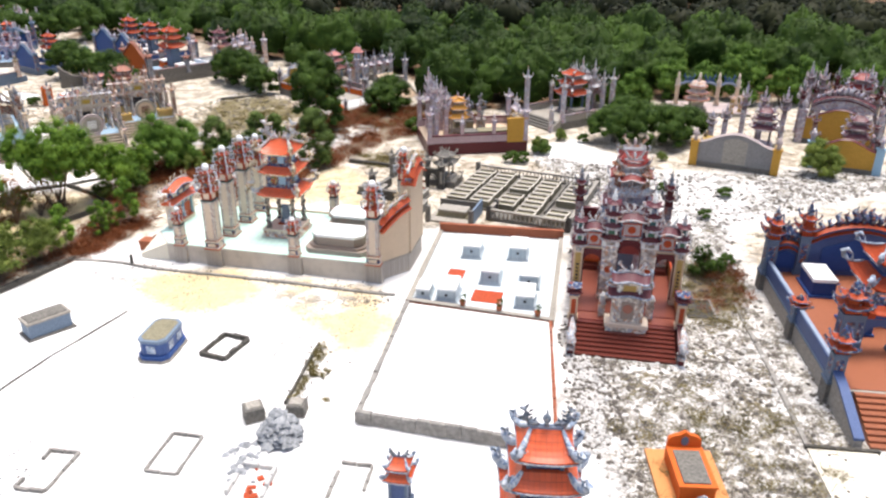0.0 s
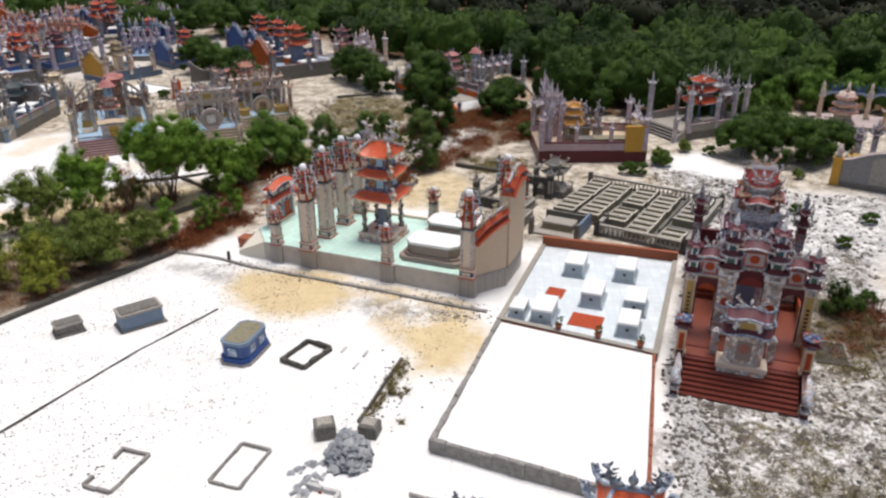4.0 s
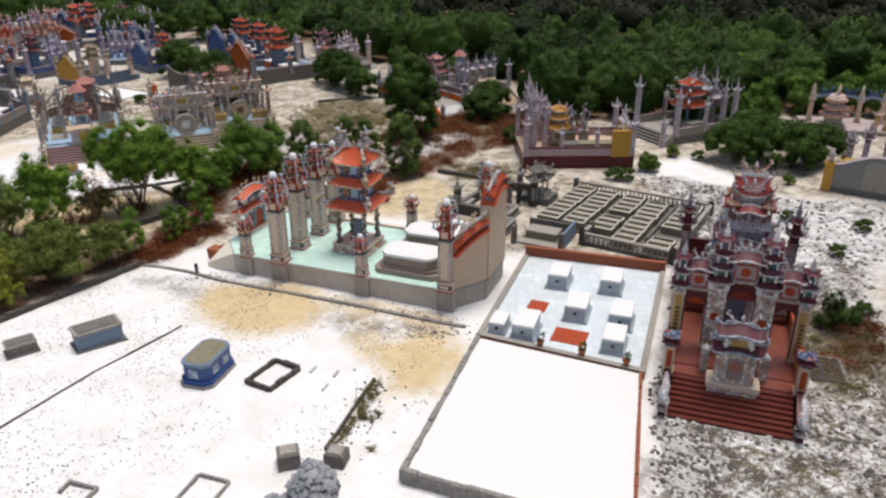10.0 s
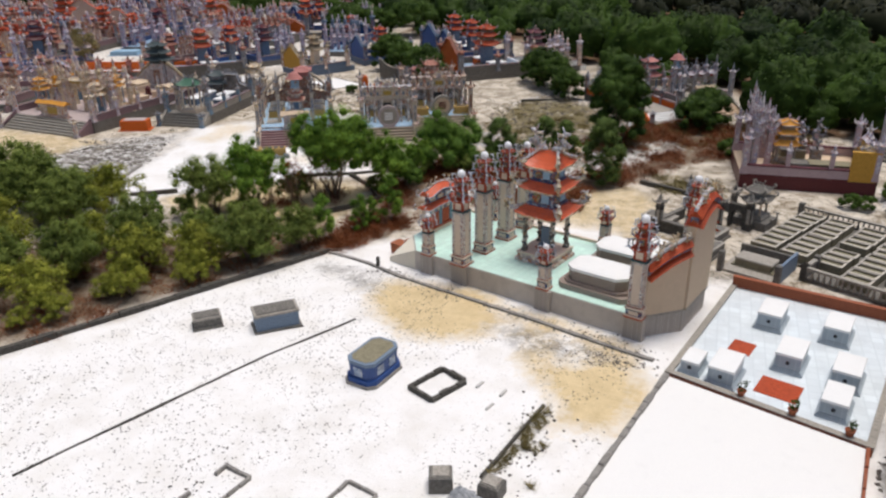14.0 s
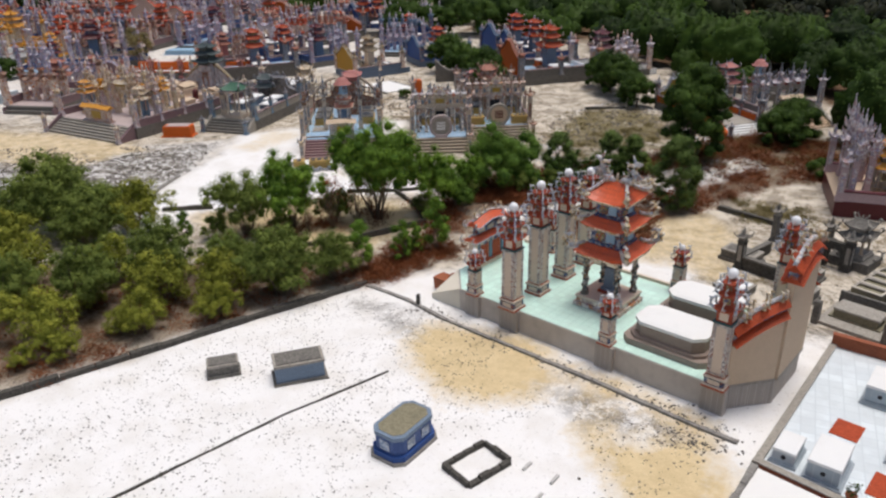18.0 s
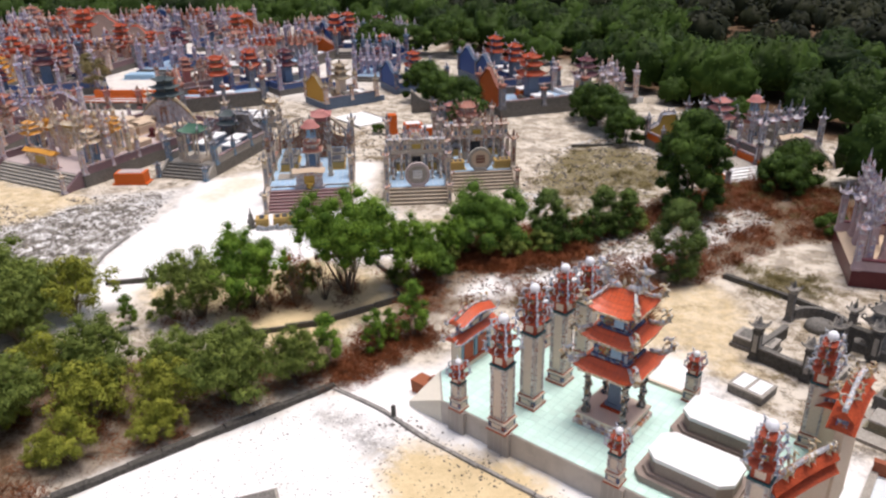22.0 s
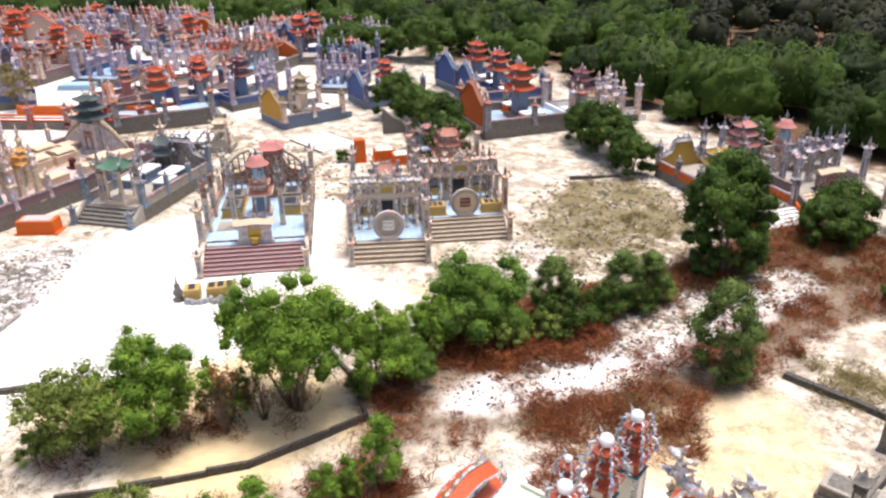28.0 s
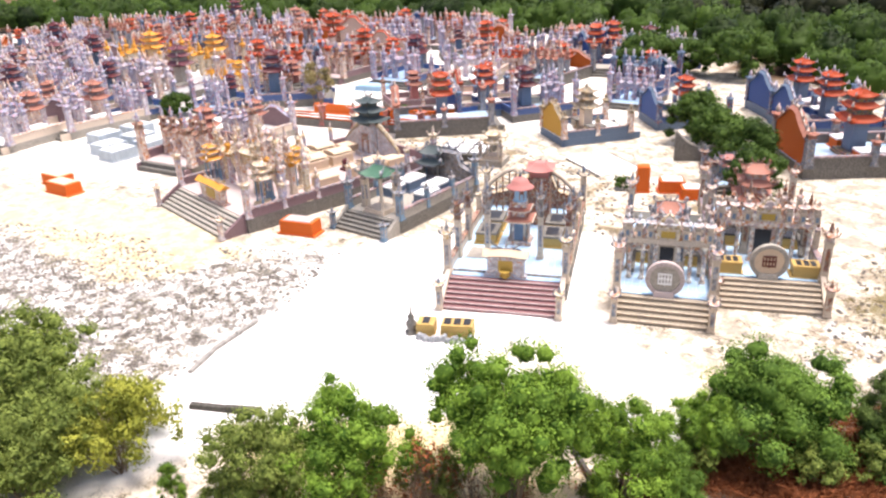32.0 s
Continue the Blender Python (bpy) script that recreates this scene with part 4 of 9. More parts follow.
def medallion(parent, x, y, z, r, ring, face, emblem):
    """A round spirit screen on a foot, ring round a disc with an emblem."""
    def disc(r0, r1, ya, yb, nn=24):
        g = Geo()
        pr = [(r1, ya), (r1, yb), (r0, yb), (r0, ya)]
        rr = [[(p * math.cos(2 * math.pi * j / nn), q, p * math.sin(2 * math.pi * j / nn)) for p, q in pr] for j in range(nn)]
        k = 4
        g.add([v for r_ in rr for v in r_], [(i * k + j, i * k + (j + 1) % k, ((i + 1) % nn) * k + (j + 1) % k, ((i + 1) % nn) * k + j) for i in range(nn) for j in range(k)])
        return g
    ob = part("medallion", disc(r * 0.78, r, -0.13, 0.13), ring, parent, x=x, y=y, z=z + r)
    part("disc", disc(0.01, r * 0.8, -0.06, 0.06), face, ob)
    for i in range(-2, 3):
        part("emblem_bar", Geo().box(i * r * 0.16, -0.07, -r * (0.36 - 0.04 * abs(i)), r * 0.07, 0.05, r * (0.7 - 0.1 * abs(i))), emblem, ob)
    for i in (-0.3, -0.02, 0.26):
        part("emblem_bar", Geo().box(0, -0.07, i * r, r * 0.7, 0.06, r * 0.08), emblem, ob)
    for j in range(24):
        a = j * math.pi / 12
        part("bead", cached(("bead",), lambda: Geo().box(0, 0, -0.035, 0.07, 0.05, 0.07), PALESTONE), PALESTONE, ob, x=r * 0.89 * math.cos(a), y=-0.14, z=r * 0.89 * math.sin(a))
    part("medallion_foot", Geo().box(0, 0, -0.02, r * 1.1, 0.5, r * 0.3, 0.85), ring, parent, x=x, y=y, z=z)


def altar_screen(parent, x, y, z, w, h, body, roof, panel, orn):
    """A roofed spirit screen in front of a tomb."""
    ob = part("altar_screen", Geo().box(0, 0, 0, w * 1.15, 0.6, 0.16).box(0, 0, 0.16, w, 0.42, h * 0.6).box(0, 0, h * 0.6, w * 1.08, 0.5, 0.1), body, parent, x=x, y=y, z=z)
    part("panel", Geo().box(0, -0.225, h * 0.2, w * 0.4, 0.03, h * 0.38), panel, ob)
    n_ = 10
    pr = [(-w * 0.62 + w * 1.24 * i / n_, h * 0.68 + 0.16 * math.cos(math.pi * (i / n_ - 0.5)) + 0.1 * abs(2 * i / n_ - 1) ** 4) for i in range(n_ + 1)]
    part("screen_roof", ridge_geo(pr, 0.42, 0.3), roof, ob)
    part("roof_crest", crest_geo(w * 0.42, h * 0.2), orn, ob, z=h * 0.68 + 0.42)


def gateway(parent, y, z, w, h, body, roof, orn, arch_mat, panel, fine=True, bays=3):
    """A row of columns with arches between them, small tiled roofs and spires on top."""
    xs = [-0.46 * w, -0.18 * w, 0.18 * w, 0.46 * w] if bays == 3 else [-0.46 * w + 0.92 * w * i / bays for i in range(bays + 1)]
    cw = min(0.34, 0.07 * w) * (1 if fine else 1.3)
    for i, cx in enumerate(xs):
        hi = h * (1.0 if bays == 3 and i in (1, 2) else 0.86)
        post(parent, cx, y, z, hi * 1.45, cw, body, roof, orn, tiers=2, fine=fine)
    for i in range(len(xs) - 1):
        bw = xs[i + 1] - xs[i] - cw
        hi = h * (0.84 if bays == 3 and i == 1 else 0.68)
        cx = (xs[i] + xs[i + 1]) / 2
        if not fine:
            a_ = Geo().arch(cx, z, bw, hi, hi * 0.55, y - 0.13, y + 0.13, min(bw * 0.42, hi * 0.4))
            b_ = Geo().roof(cx, y, z + hi, bw * 0.56, 0.42, bw * 0.45, 0.05, 0.3, 0.16, 0.05, 2, 1)
            c_ = Geo()
            for q_ in (-0.4, 0, 0.4):
                c_.lathe(cx + q_ * bw, y, [(0.1, 0), (0.06, 0.12), (0.1, 0.2), (0.02, 0.45 - abs(q_) * 0.3)], 4, z + hi + 0.22)
            part("arch", joined("arch", (a_, arch_mat), (b_, roof), (c_, orn)), arch_mat, parent)
            continue
        part("arch", Geo().arch(cx, z, bw, hi, hi - bw * 0.5 - 0.35 if bw * 0.5 + 0.4 < hi else hi * 0.4, y - 0.13, y + 0.13, min(bw * 0.46, hi * 0.5)), arch_mat, parent)
        rf = part("arch_roof", Geo().box(0, 0, 0, bw * 0.98, 0.42, 0.3).roof(0, 0, 0.3, bw * 0.56, 0.42, bw * 0.45, 0.05, 0.3, 0.16, 0.05, 4, 2), roof, parent, x=cx, y=y, z=z + hi)
        if fine:
            part("plaque", Geo().box(0, -0.225, 0.03, bw * 0.5, 0.03, 0.24), panel, rf)
            part("roof_crest", crest_geo(bw * 0.34, h * 0.15), orn, rf, z=0.58)


def mausoleum(name, label, x, y, yaw, w, d, c, ph=0.8, nsteps=5, gate=3, screen="", tiers=2, pag=0.6, half=1.0, back=0.0, graves=0, fine=True, posth=2.6, gy=0.3, gh=2.6, kiosk=False, group="mausoleums of the cemetery"):
    """A walled family tomb on a platform. Its front is at local y = 0 and looks along -y; c names its materials."""
    t = thing(name, label, "mausoleum", x, y, 0, yaw, group)
    part("platform", Geo().box(0, d / 2, -0.3, w, d, ph + 0.3), c["base"], t)
    part("floor", Geo().box(0, d / 2, ph, w - 0.05, d - 0.05, 0.03), c["floor"], t)
    if nsteps and not fine:
        st = [(Geo().box(0, -0.15 * (nsteps - i), i * ph / nsteps, w * 0.9, 0.3 * (nsteps - i), ph / nsteps), c["step"]) for i in range(nsteps)]
        part("stair", joined("stair", *st, (Geo().box(-w * 0.47, -nsteps * 0.15, 0, 0.2, nsteps * 0.3, ph * 0.9).box(w * 0.47, -nsteps * 0.15, 0, 0.2, nsteps * 0.3, ph * 0.9), c["wall"])), c["step"], t)
    elif nsteps:
        steps(t, 0, -nsteps * 0.3, w * 0.9, nsteps, ph / nsteps, 0.3, c["step"], edge=c.get("edge"))
        for sx in (-1, 1):
            part("stair_cheek", Geo().slab([(0, -0.05), (nsteps * 0.3, -0.05), (nsteps * 0.3, ph + 0.35), (0, 0.25)], -0.12, 0.12), c["wall"], t, x=sx * (w * 0.47), y=-nsteps * 0.3, yaw=90)
            post(t, sx * w * 0.47, -nsteps * 0.3, 0, posth * 0.6, 0.3, c["post"], c["cap"], c["orn"], fine=fine)
    for sx in (-1, 1):
        wl = Geo().box(sx * (w / 2 - 0.12), d / 2, ph, 0.2, d - 0.1, 0.6)
        if not fine:
            part("side_wall", joined("side_wall", (wl, c["wall"]), (Geo().box(sx * (w / 2 - 0.12), d / 2, ph + 0.6, 0.32, d - 0.04, 0.1, 0.9), c["trim"])), c["wall"], t)
        else:
            ob = part("side_wall", wl, c["wall"], t)
            part("coping", Geo().box(sx * (w / 2 - 0.12), d / 2, ph + 0.6, 0.32, d - 0.04, 0.1, 0.9), c["trim"], ob)
        k = max(2, int(d / 2.6)) if fine else 1 if gate == 4 else 2
        for i in range(k + 1):
            post(t, sx * (w / 2 - 0.12), 0.2 + (d - 0.4) * i / k, ph, posth * (1.0 if i in (0, k) else 0.72), (0.36 if i in (0, k) else 0.28) * (1 if fine else 1.3), c["post"], c["cap"], c["orn"], fine=fine and i in (0, k))
    if gate:
        gateway(t, d * gy, ph, w * 0.86, gh, c["post"], c["cap"], c["orn"], c["arch"], c["panel"], fine, gate)
    if tiers:
        pagoda(t, 0, d * pag, ph, half, tiers, half * (1.3 if fine else 1.9), c["roof"], c["body"], c["col"], c["orn"], fine=fine)
    if kiosk:
        domed(t, 0, d * pag, ph, half * 0.52, half * 2.5, c["roof"], c["col"], c["orn"])
    if back:
        screen_wall(t, 0, d - 0.2, ph * 0.5, w - 0.3, back, c["back"], c["cap"], c["orn"], broad=not fine)
    else:
        part("rear_wall", Geo().box(0, d - 0.15, ph, w - 0.5, 0.2, 0.7), c["wall"], t)
    for i in range(graves):
        gx_ = (-1 if i % 2 else 1) * w * 0.29
        grave(t, gx_, d * (0.46 + 0.19 * (i // 2)), ph, min(1.2, w * 0.2), 1.7, 0.75, c["grave"], c["gtop"], inlay=BLACK if c["grave"] is YELLOW else None)
    if screen == "disc":
        medallion(t, 0, 0.1, ph, 0.95, c.get("ring", c["arch"]), c["panel"], c["emblem"] if "emblem" in c else WHITE)
    elif screen == "altar":
        altar_screen(t, 0, 0.35, ph, w * 0.3, 1.7, c.get("altar", c["body"]), TAN if c["roof"] is PINK else c["roof"], c["panel"], c["orn"])
    return t


def palette(**k):
    p = dict(base=STONE, floor=SKYFLOOR, step=STONE, wall=PALESTONE, trim=MOS_PINK, post=MOS_PINK, cap=MOS_RUST, orn=MOS_GREY, arch=MOS_PINK, panel=MOS_RED, roof=PINK, body=MOS_PINK, col=COLBLUE, back=MAUVE, grave=PALESTONE, gtop=STONE)
    p.update(k)
    return p


# ---- the green-floored enclosure with its pagoda ----
def enclosure():
    e = thing("tomb_enclosure", "tomb enclosure with mint tile floor, cream pillars and orange roofs", "tomb enclosure", 0.4, 33.45, 0, -17.3)
    H = 1.08
    plan = [(-12.75, 0), (0.1, 0), (1.55, 1.9), (1.55, 4.8), (0.1, 6.7), (-14.2, 6.7), (-14.2, 1.6)]
    part("entrance_ramp", Geo().prism([(-14.5, 0), (-12.76, 0), (-14.21, 1.6)], -0.3, 0.0).add([(-14.6, 0, 0.0), (-12.76, 0, 0.0), (-12.76, 0, 1.1), (-14.21, 1.6, 1.1), (-14.6, 0, 0.25), (-14.21, 1.6, 0.0)], [(0, 1, 2, 4), (4, 2, 3), (0, 4, 3, 5)]), PADSAND, e)
    part("platform", Geo().prism(plan, -0.3, H), DADO, e)
    part("floor", Geo().prism([(x * 0.996, 0.06 + y * 0.98) for x, y in plan], H, H + 0.03), MINT, e)
    for x, y, w in ((-9.7, 0, 1.0), (-4.7, 0, 0.85), (0, 0, 0.95), (-11.85, 0, 0.8), (0, 6.7, 0.95), (-4.7, 6.7, 0.85), (-9.7, 6.7, 1.0)):
        part("pier", Geo().box(x, y, -0.3, w, 0.36, H + 0.3 - 0.004), DADO, e)

    def pillar(x, y, h, w, shaft_top, small=False):
        """A tall cream pillar: base, panels edged with a beaded border, two roofed storeys, scrolls and a white ball."""
        z0 = H + 0.03
        ob = part("pillar", Geo().box(0, 0, 0, w * 1.3, w * 1.3, 0.14, 1, 0.02).box(0, 0, 0.14, w * 1.04, w * 1.04, 0.3).box(0, 0, 0.44, w * 1.26, w * 1.26, 0.09, 1, 0.02).box(0, 0, 0.5, w, w, shaft_top - 0.5), CREAM, e, x=x, y=y, z=z0)
        for zb, wb, hb_ in ((0.005, 1.34, 0.07), (0.54, 1.1, 0.02)):
            part("base_band", Geo().box(0, 0, zb, w * wb, w * wb, hb_), ORANGE, ob)
        part("pedestal", Geo().box(0, 0, 0.13, w * 1.12, w * 1.12, 0.29), MOS_BLUE, ob)
        for k in range(4):
            part("pedestal_panel", Geo().box(0, -w * 0.565, 0.18, w * 0.7, 0.02, 0.18), CREAM, ob, yaw=90 * k)
        for zb, wb, hb_ in ((0.40, 1.16, 0.05), (shaft_top, 1.1, 0.06)):
            part("teal_band", Geo().box(0, 0, zb, w * wb, w * wb, hb_), TEAL, ob)
        for k in range(4):
            bd = Geo()
            for sx in (-1, 1):
                bd.box(sx * w * 0.38, -w / 2 - 0.012, 0.64, w * 0.18, 0.02, shaft_top - 0.72)
            bd.box(0, -w / 2 - 0.012, 0.62, w * 0.92, 0.018, 0.05)
            bd.box(0, -w / 2 - 0.012, shaft_top - 0.1, w * 0.92, 0.018, 0.06)
            part("border_strip", bd, BORDER, ob, yaw=90 * k)
        z, a = shaft_top + 0.06, w
        for k in range(2 if small else 3):
            hb = (0.30, 0.26)[k] if small else (0.52, 0.42, 0.34)[k]
            part("cap_block", Geo().box(0, 0, 0, a * 0.86, a * 0.86, hb), CAPRED, ob, z=z)
            for q in range(4):
                part("cap_panel", Geo().box(0, -a * 0.44, hb * 0.15, a * 0.5, 0.03, hb * 0.66), CREAM if k == 0 else MOS_MULTI, ob, z=z, yaw=90 * q)
            z += hb
            part("cap_roof", cached(("cap_roof", round(a, 3)), lambda: Geo().roof(0, 0, 0, a * 0.68, a * 0.68, a * 0.34, a * 0.34, a * 0.26, a * 0.22, 0.05, 4, 3), CAPRED), CAPRED, ob, z=z)
            for q in range(8):
                e_, f_ = (0.54, 0.84) if q % 2 == 0 else (0.42, 0.56)
                part("cap_scroll", cached(("cap_scroll_big", round(a, 2), q % 2), lambda: curl_geo(a * f_), MOS_SCROLL if q % 2 else MOS_BLUEWHITE), MOS_SCROLL if q % 2 else MOS_BLUEWHITE, ob, x=a * e_ * math.cos(math.pi / 4 * (q + 1)), y=a * e_ * math.sin(math.pi / 4 * (q + 1)), z=z + 0.02, yaw=45 * (q + 1))
            z += a * 0.24
            a *= 0.82
        part("ball_finial", ball_geo(w * 0.31), WHITEBALL, ob, "white round lamp ball", z=z - 0.02)

    for y, h, st in ((0.1, 5.4, 2.95), (2.15, 5.9, 3.4), (4.4, 5.9, 3.4), (6.45, 5.4, 2.95)):
        pillar(-9.7, y, h, 0.68, st)
    for x, y in ((-11.85, 0.05), (-4.75, 0.1), (-4.65, 6.5), (-11.85, 6.5)):
        pillar(x, y, 3.0, 0.46, 1.25, True)
    for y in (0.1, 6.6):
        pillar(0, y, 4.2, 0.66, 2.75, False)

    # pagoda with columns wound by scrolls
    pb = part("pagoda_base", Geo().box(0, 0, 0, 2.3, 2.3, 0.18).box(0, 0, 0.18, 2.1, 2.1, 0.24), MOS_CREAM, e, x=-6.55, y=3.3, z=H + 0.03)
    part("base_top", Geo().box(0, 0, 0.42, 2.2, 2.2, 0.1, 1, 0.02), CREAM, pb)
    zt = pagoda(e, -6.55, 3.3, H + 0.53, 1.3, 3, 2.15, TILEROOF, MOS_BLUE, MOS_DARKSPIRAL, MOS_IVORY, base=False, spiral=True, shrink=0.87, rise=0.33, dk=0.70, top=2.3)
    for sx in (-1, 1):
        part("crest_scroll", curl_geo(0.95), MOS_IVORY, e, x=-6.55 + sx * 0.3, y=3.3, z=zt, yaw=0 if sx > 0 else 180)
        dragon(e, 1.05, MOS_SCROLL, -6.55 + sx * 0.12, zt - 0.1, 0 if sx > 0 else 180, 3.3)
    # pale verges on the hips, a broad painted scroll at each corner and frieze panels between the roofs
    z_, a_ = H + 0.53 + 2.15, 1.3
    for k in range(3):
        rise_ = a_ * 0.33
        last_, ta_ = k == 2, a_ * (0.5 if k == 2 else 0.66)
        for q in range(4):
            sx, sy = (1, -1, -1, 1)[q], (1, 1, -1, -1)[q]
            tb_, hh_ = (a_ * 0.06, rise_ * 2.3) if last_ else (ta_, rise_)
            verge = Geo().tube([(sx * (a_ + (ta_ - a_) * u) * (1 + 0.07 * (1 - u)), sy * (a_ + (tb_ - a_) * u) * (1 + 0.07 * (1 - u)), hh_ * (0.45 * u + 0.55 * u * u) + a_ * 0.24 * (1 - u) + 0.09) for u in (0.05, 0.3, 0.6, 0.95)], [0.075] * 4, 5)
            part("hip_verge", verge, MOS_SCROLL, e, "white and blue glazed hip", x=-6.55, y=3.3, z=z_)
            part("corner_scroll", cached(("corner_curl", k), lambda: curl_geo(0.8 - 0.07 * k), MOS_IVORY if k else MOS_SCROLL), MOS_IVORY if k else MOS_SCROLL, e, x=-6.55 + sx * a_ * 0.88, y=3.3 + sy * a_ * 0.88, z=z_ + a_ * 0.2, yaw=(45, 135, 225, 315)[q])
        z_ += rise_
        if not last_:
            for q in range(4):
                for o_ in (-0.3, 0.3):
                    fx, fy = ((o_, -0.83), (0.83, o_), (o_, 0.83), (-0.83, o_))[q]
                    part("frieze_panel", Geo().box(0, 0, a_ * 0.16, ta_ * 0.5, 0.03, a_ * 0.38), MOS_MULTI if o_ < 0 else PALEBLUE, e, x=-6.55 + fx * ta_ * 1.0, y=3.3 + fy * ta_ * 1.0, z=z_, yaw=90 * (q % 2))
            z_ += a_ * 0.70
            a_ *= 0.87
    st = part("stele", Geo().box(0, 0, 0, 0.7, 0.3, 0.25).box(0, 0, 0.25, 0.5, 0.16, 1.0, 0.9, 0.03), BLUESLAB, e, x=-6.55, y=3.3, z=H + 0.55)
    part("stele_foot", Geo().box(0, 0, 0, 0.9, 0.5, 0.1), ORANGE, st)

    # roofed spirit screen at the entrance end
    sc = part("entrance_screen", Geo().box(0, 0, 0, 0.55, 2.6, 0.25).box(0, 0, 0.25, 0.34, 2.3, 1.4), CREAM, e, x=-13.65, y=3.3, z=H + 0.03, s=(0.85, 0.85, 0.85))
    for y in (-1.15, 0, 1.15):
        part("screen_column", Geo().box(0, y, 0.2, 0.52, 0.22, 1.5), COLBLUE, sc)
    for y in (-0.58, 0.58):
        part("screen_panel", Geo().box(0.19, y, 0.4, 0.05, 0.75, 1.0), ORANGE, sc)
    for y in (-1.32, 1.32):
        part("screen_end_pillar", Geo().box(0, y, 0, 0.5, 0.34, 1.75), CREAM, sc)
    part("screen_sill", Geo().box(0.2, 0, 0.25, 0.2, 2.3, 0.14), CAPRED, sc)
    for z, hw, bow in ((1.75, 1.75, 0.16), (2.6, 1.45, 0.42)):
        n_ = 14
        arc = [(-hw + 2 * hw * i / n_, bow * math.sin(math.pi * i / n_) + 0.12 * abs(2 * i / n_ - 1) ** 4) for i in range(n_ + 1)]
        part("screen_drum", Geo().box(0, 0, -0.38, 0.42, hw * 1.6, 0.42), MOS_BLUE, sc, z=z)
        for y in (-0.6, 0, 0.6):
            part("drum_panel", Geo().box(0.215, y * hw, -0.3, 0.03, hw * 0.36, 0.24), CREAM, sc, z=z)
        part("screen_roof", ridge_geo(arc, 0.52, 0.34), TILEROOF, sc, z=z, yaw=90)
        part("roof_eave", Geo().tube([(x0, -0.52, z0 - 0.02) for x0, z0 in arc], [0.045] * (n_ + 1), 5).tube([(x0, 0.52, z0 - 0.02) for x0, z0 in arc], [0.045] * (n_ + 1), 5), MOS_BLUESCROLL, sc, z=z, yaw=90)
        part("roof_ridge", Geo().tube([(x0, 0, z0 + 0.35) for x0, z0 in arc], [0.075] * (n_ + 1), 6), MOS_SCROLL, sc, z=z, yaw=90)
        for i in (0, n_):
            for yy in (-0.46, 0.46):
                part("eave_scroll", cached(("eave_scroll",), lambda: curl_geo(0.42), MOS_SCROLL), MOS_SCROLL, sc, x=yy, y=arc[i][0], z=z + arc[i][1], yaw=90 if i else -90)
    for k in range(5):
        part("ridge_scroll", cached(("screen_scroll",), lambda: curl_geo(0.46), MOS_IVORY), MOS_IVORY, sc, y=-1.0 + 0.5 * k, z=3.0 + 0.36 * math.sin(math.pi * (0.16 + 0.17 * k)), yaw=90 if k > 2 else -90)

    # tombs with broad white covers and cut corners
    for y in (1.75, 4.75):
        def octa(a, b, k):
            return [(-a + k, -b), (a - k, -b), (a, -b + k), (a, b - k), (a - k, b), (-a + k, b), (-a, b - k), (-a, -b + k)]
        tb = part("tomb", Geo().prism(octa(1.85, 1.15, 0.3), 0, 0.28).prism(octa(1.65, 1.0, 0.35), 0.28, 0.42).prism(octa(1.5, 0.88, 0.4), 0.42, 0.95), TOMBBROWN, e, "low grey-brown tomb with a white cover", x=-2.55, y=y, z=H + 0.03)
        part("cover_slab", Geo().prism(octa(1.55, 0.93, 0.4), 0.95, 1.1).prism(octa(1.5, 0.88, 0.4), 1.1, 1.14, octa(1.3, 0.7, 0.4)), WHITE, tb)

    # back walls: two low wings, a high middle, tiled copings that sweep down
    def sweep(xa, ya, xb, yb, ha, hb, bulge):
        L, ang = math.hypot(xb - xa, yb - ya), math.degrees(math.atan2(yb - ya, xb - xa))
        k = 12
        top = [(L * i / k, ha + (hb - ha) * i / k + bulge * math.sin(math.pi * i / k)) for i in range(k + 1)]
        ob = part("back_wall", Geo().slab([(0, 0), (L, 0)] + top[::-1], -0.13, 0.13), TAN, e, x=xa, y=ya, z=H, yaw=ang)
        part("foot_band", Geo().box(L / 2, 0, 0, L, 0.3, 0.1), PALESTONE, ob)
        part("coping", ridge_geo(top, 0.42, 0.3, -0.02), ORANGE, ob)
        part("upper_coping", ridge_geo(top, 0.34, 0.3, 0.42), ORANGE, ob)
        part("frieze", Geo().slab([(x0, z0 + 0.2) for x0, z0 in top] + [(x0, z0 + 0.46) for x0, z0 in top[::-1]], -0.16, 0.16), MOS_BLUE, ob)
        g3 = Geo()
        g3.tube([(x0, 0, z0 + 0.74) for x0, z0 in top], [0.09] * len(top), 6)
        part("ridge", g3, MOS_SCROLL, ob)
        for i in range(1, k):
            x0, z0 = top[i]
            part("ridge_scroll", cached(("ridge_scroll",), lambda: curl_geo(0.42), MOS_IVORY), MOS_IVORY, ob, x=x0, z=z0 + 0.7, yaw=90 + 180 * (i % 4 > 1))
    sweep(0.25, 0.2, 1.45, 1.85, 1.9, 2.9, 0.12)
    sweep(1.5, 1.9, 1.5, 4.8, 4.1, 4.1, 0.55)
    sweep(1.45, 4.85, 0.25, 6.5, 2.9, 1.9, 0.12)
    part("side_kerb", Geo().box(-6.9, 6.62, H, 13.5, 0.14, 0.18), CREAM, e)
    # terracotta planter heap at the entrance corner
    hp = thing("dry_shrub_planter", "orange terracotta planter with dried plants", "planter", -13.05, 38.9, 0, -18.75)
    part("planter_box", Geo().box(0, 0, -0.1, 1.5, 0.7, 0.75, 1.08).box(0.2, 0.2, 0.6, 0.8, 0.4, 0.3, 0.5), TERPOT, hp)
    return e


enclosure()


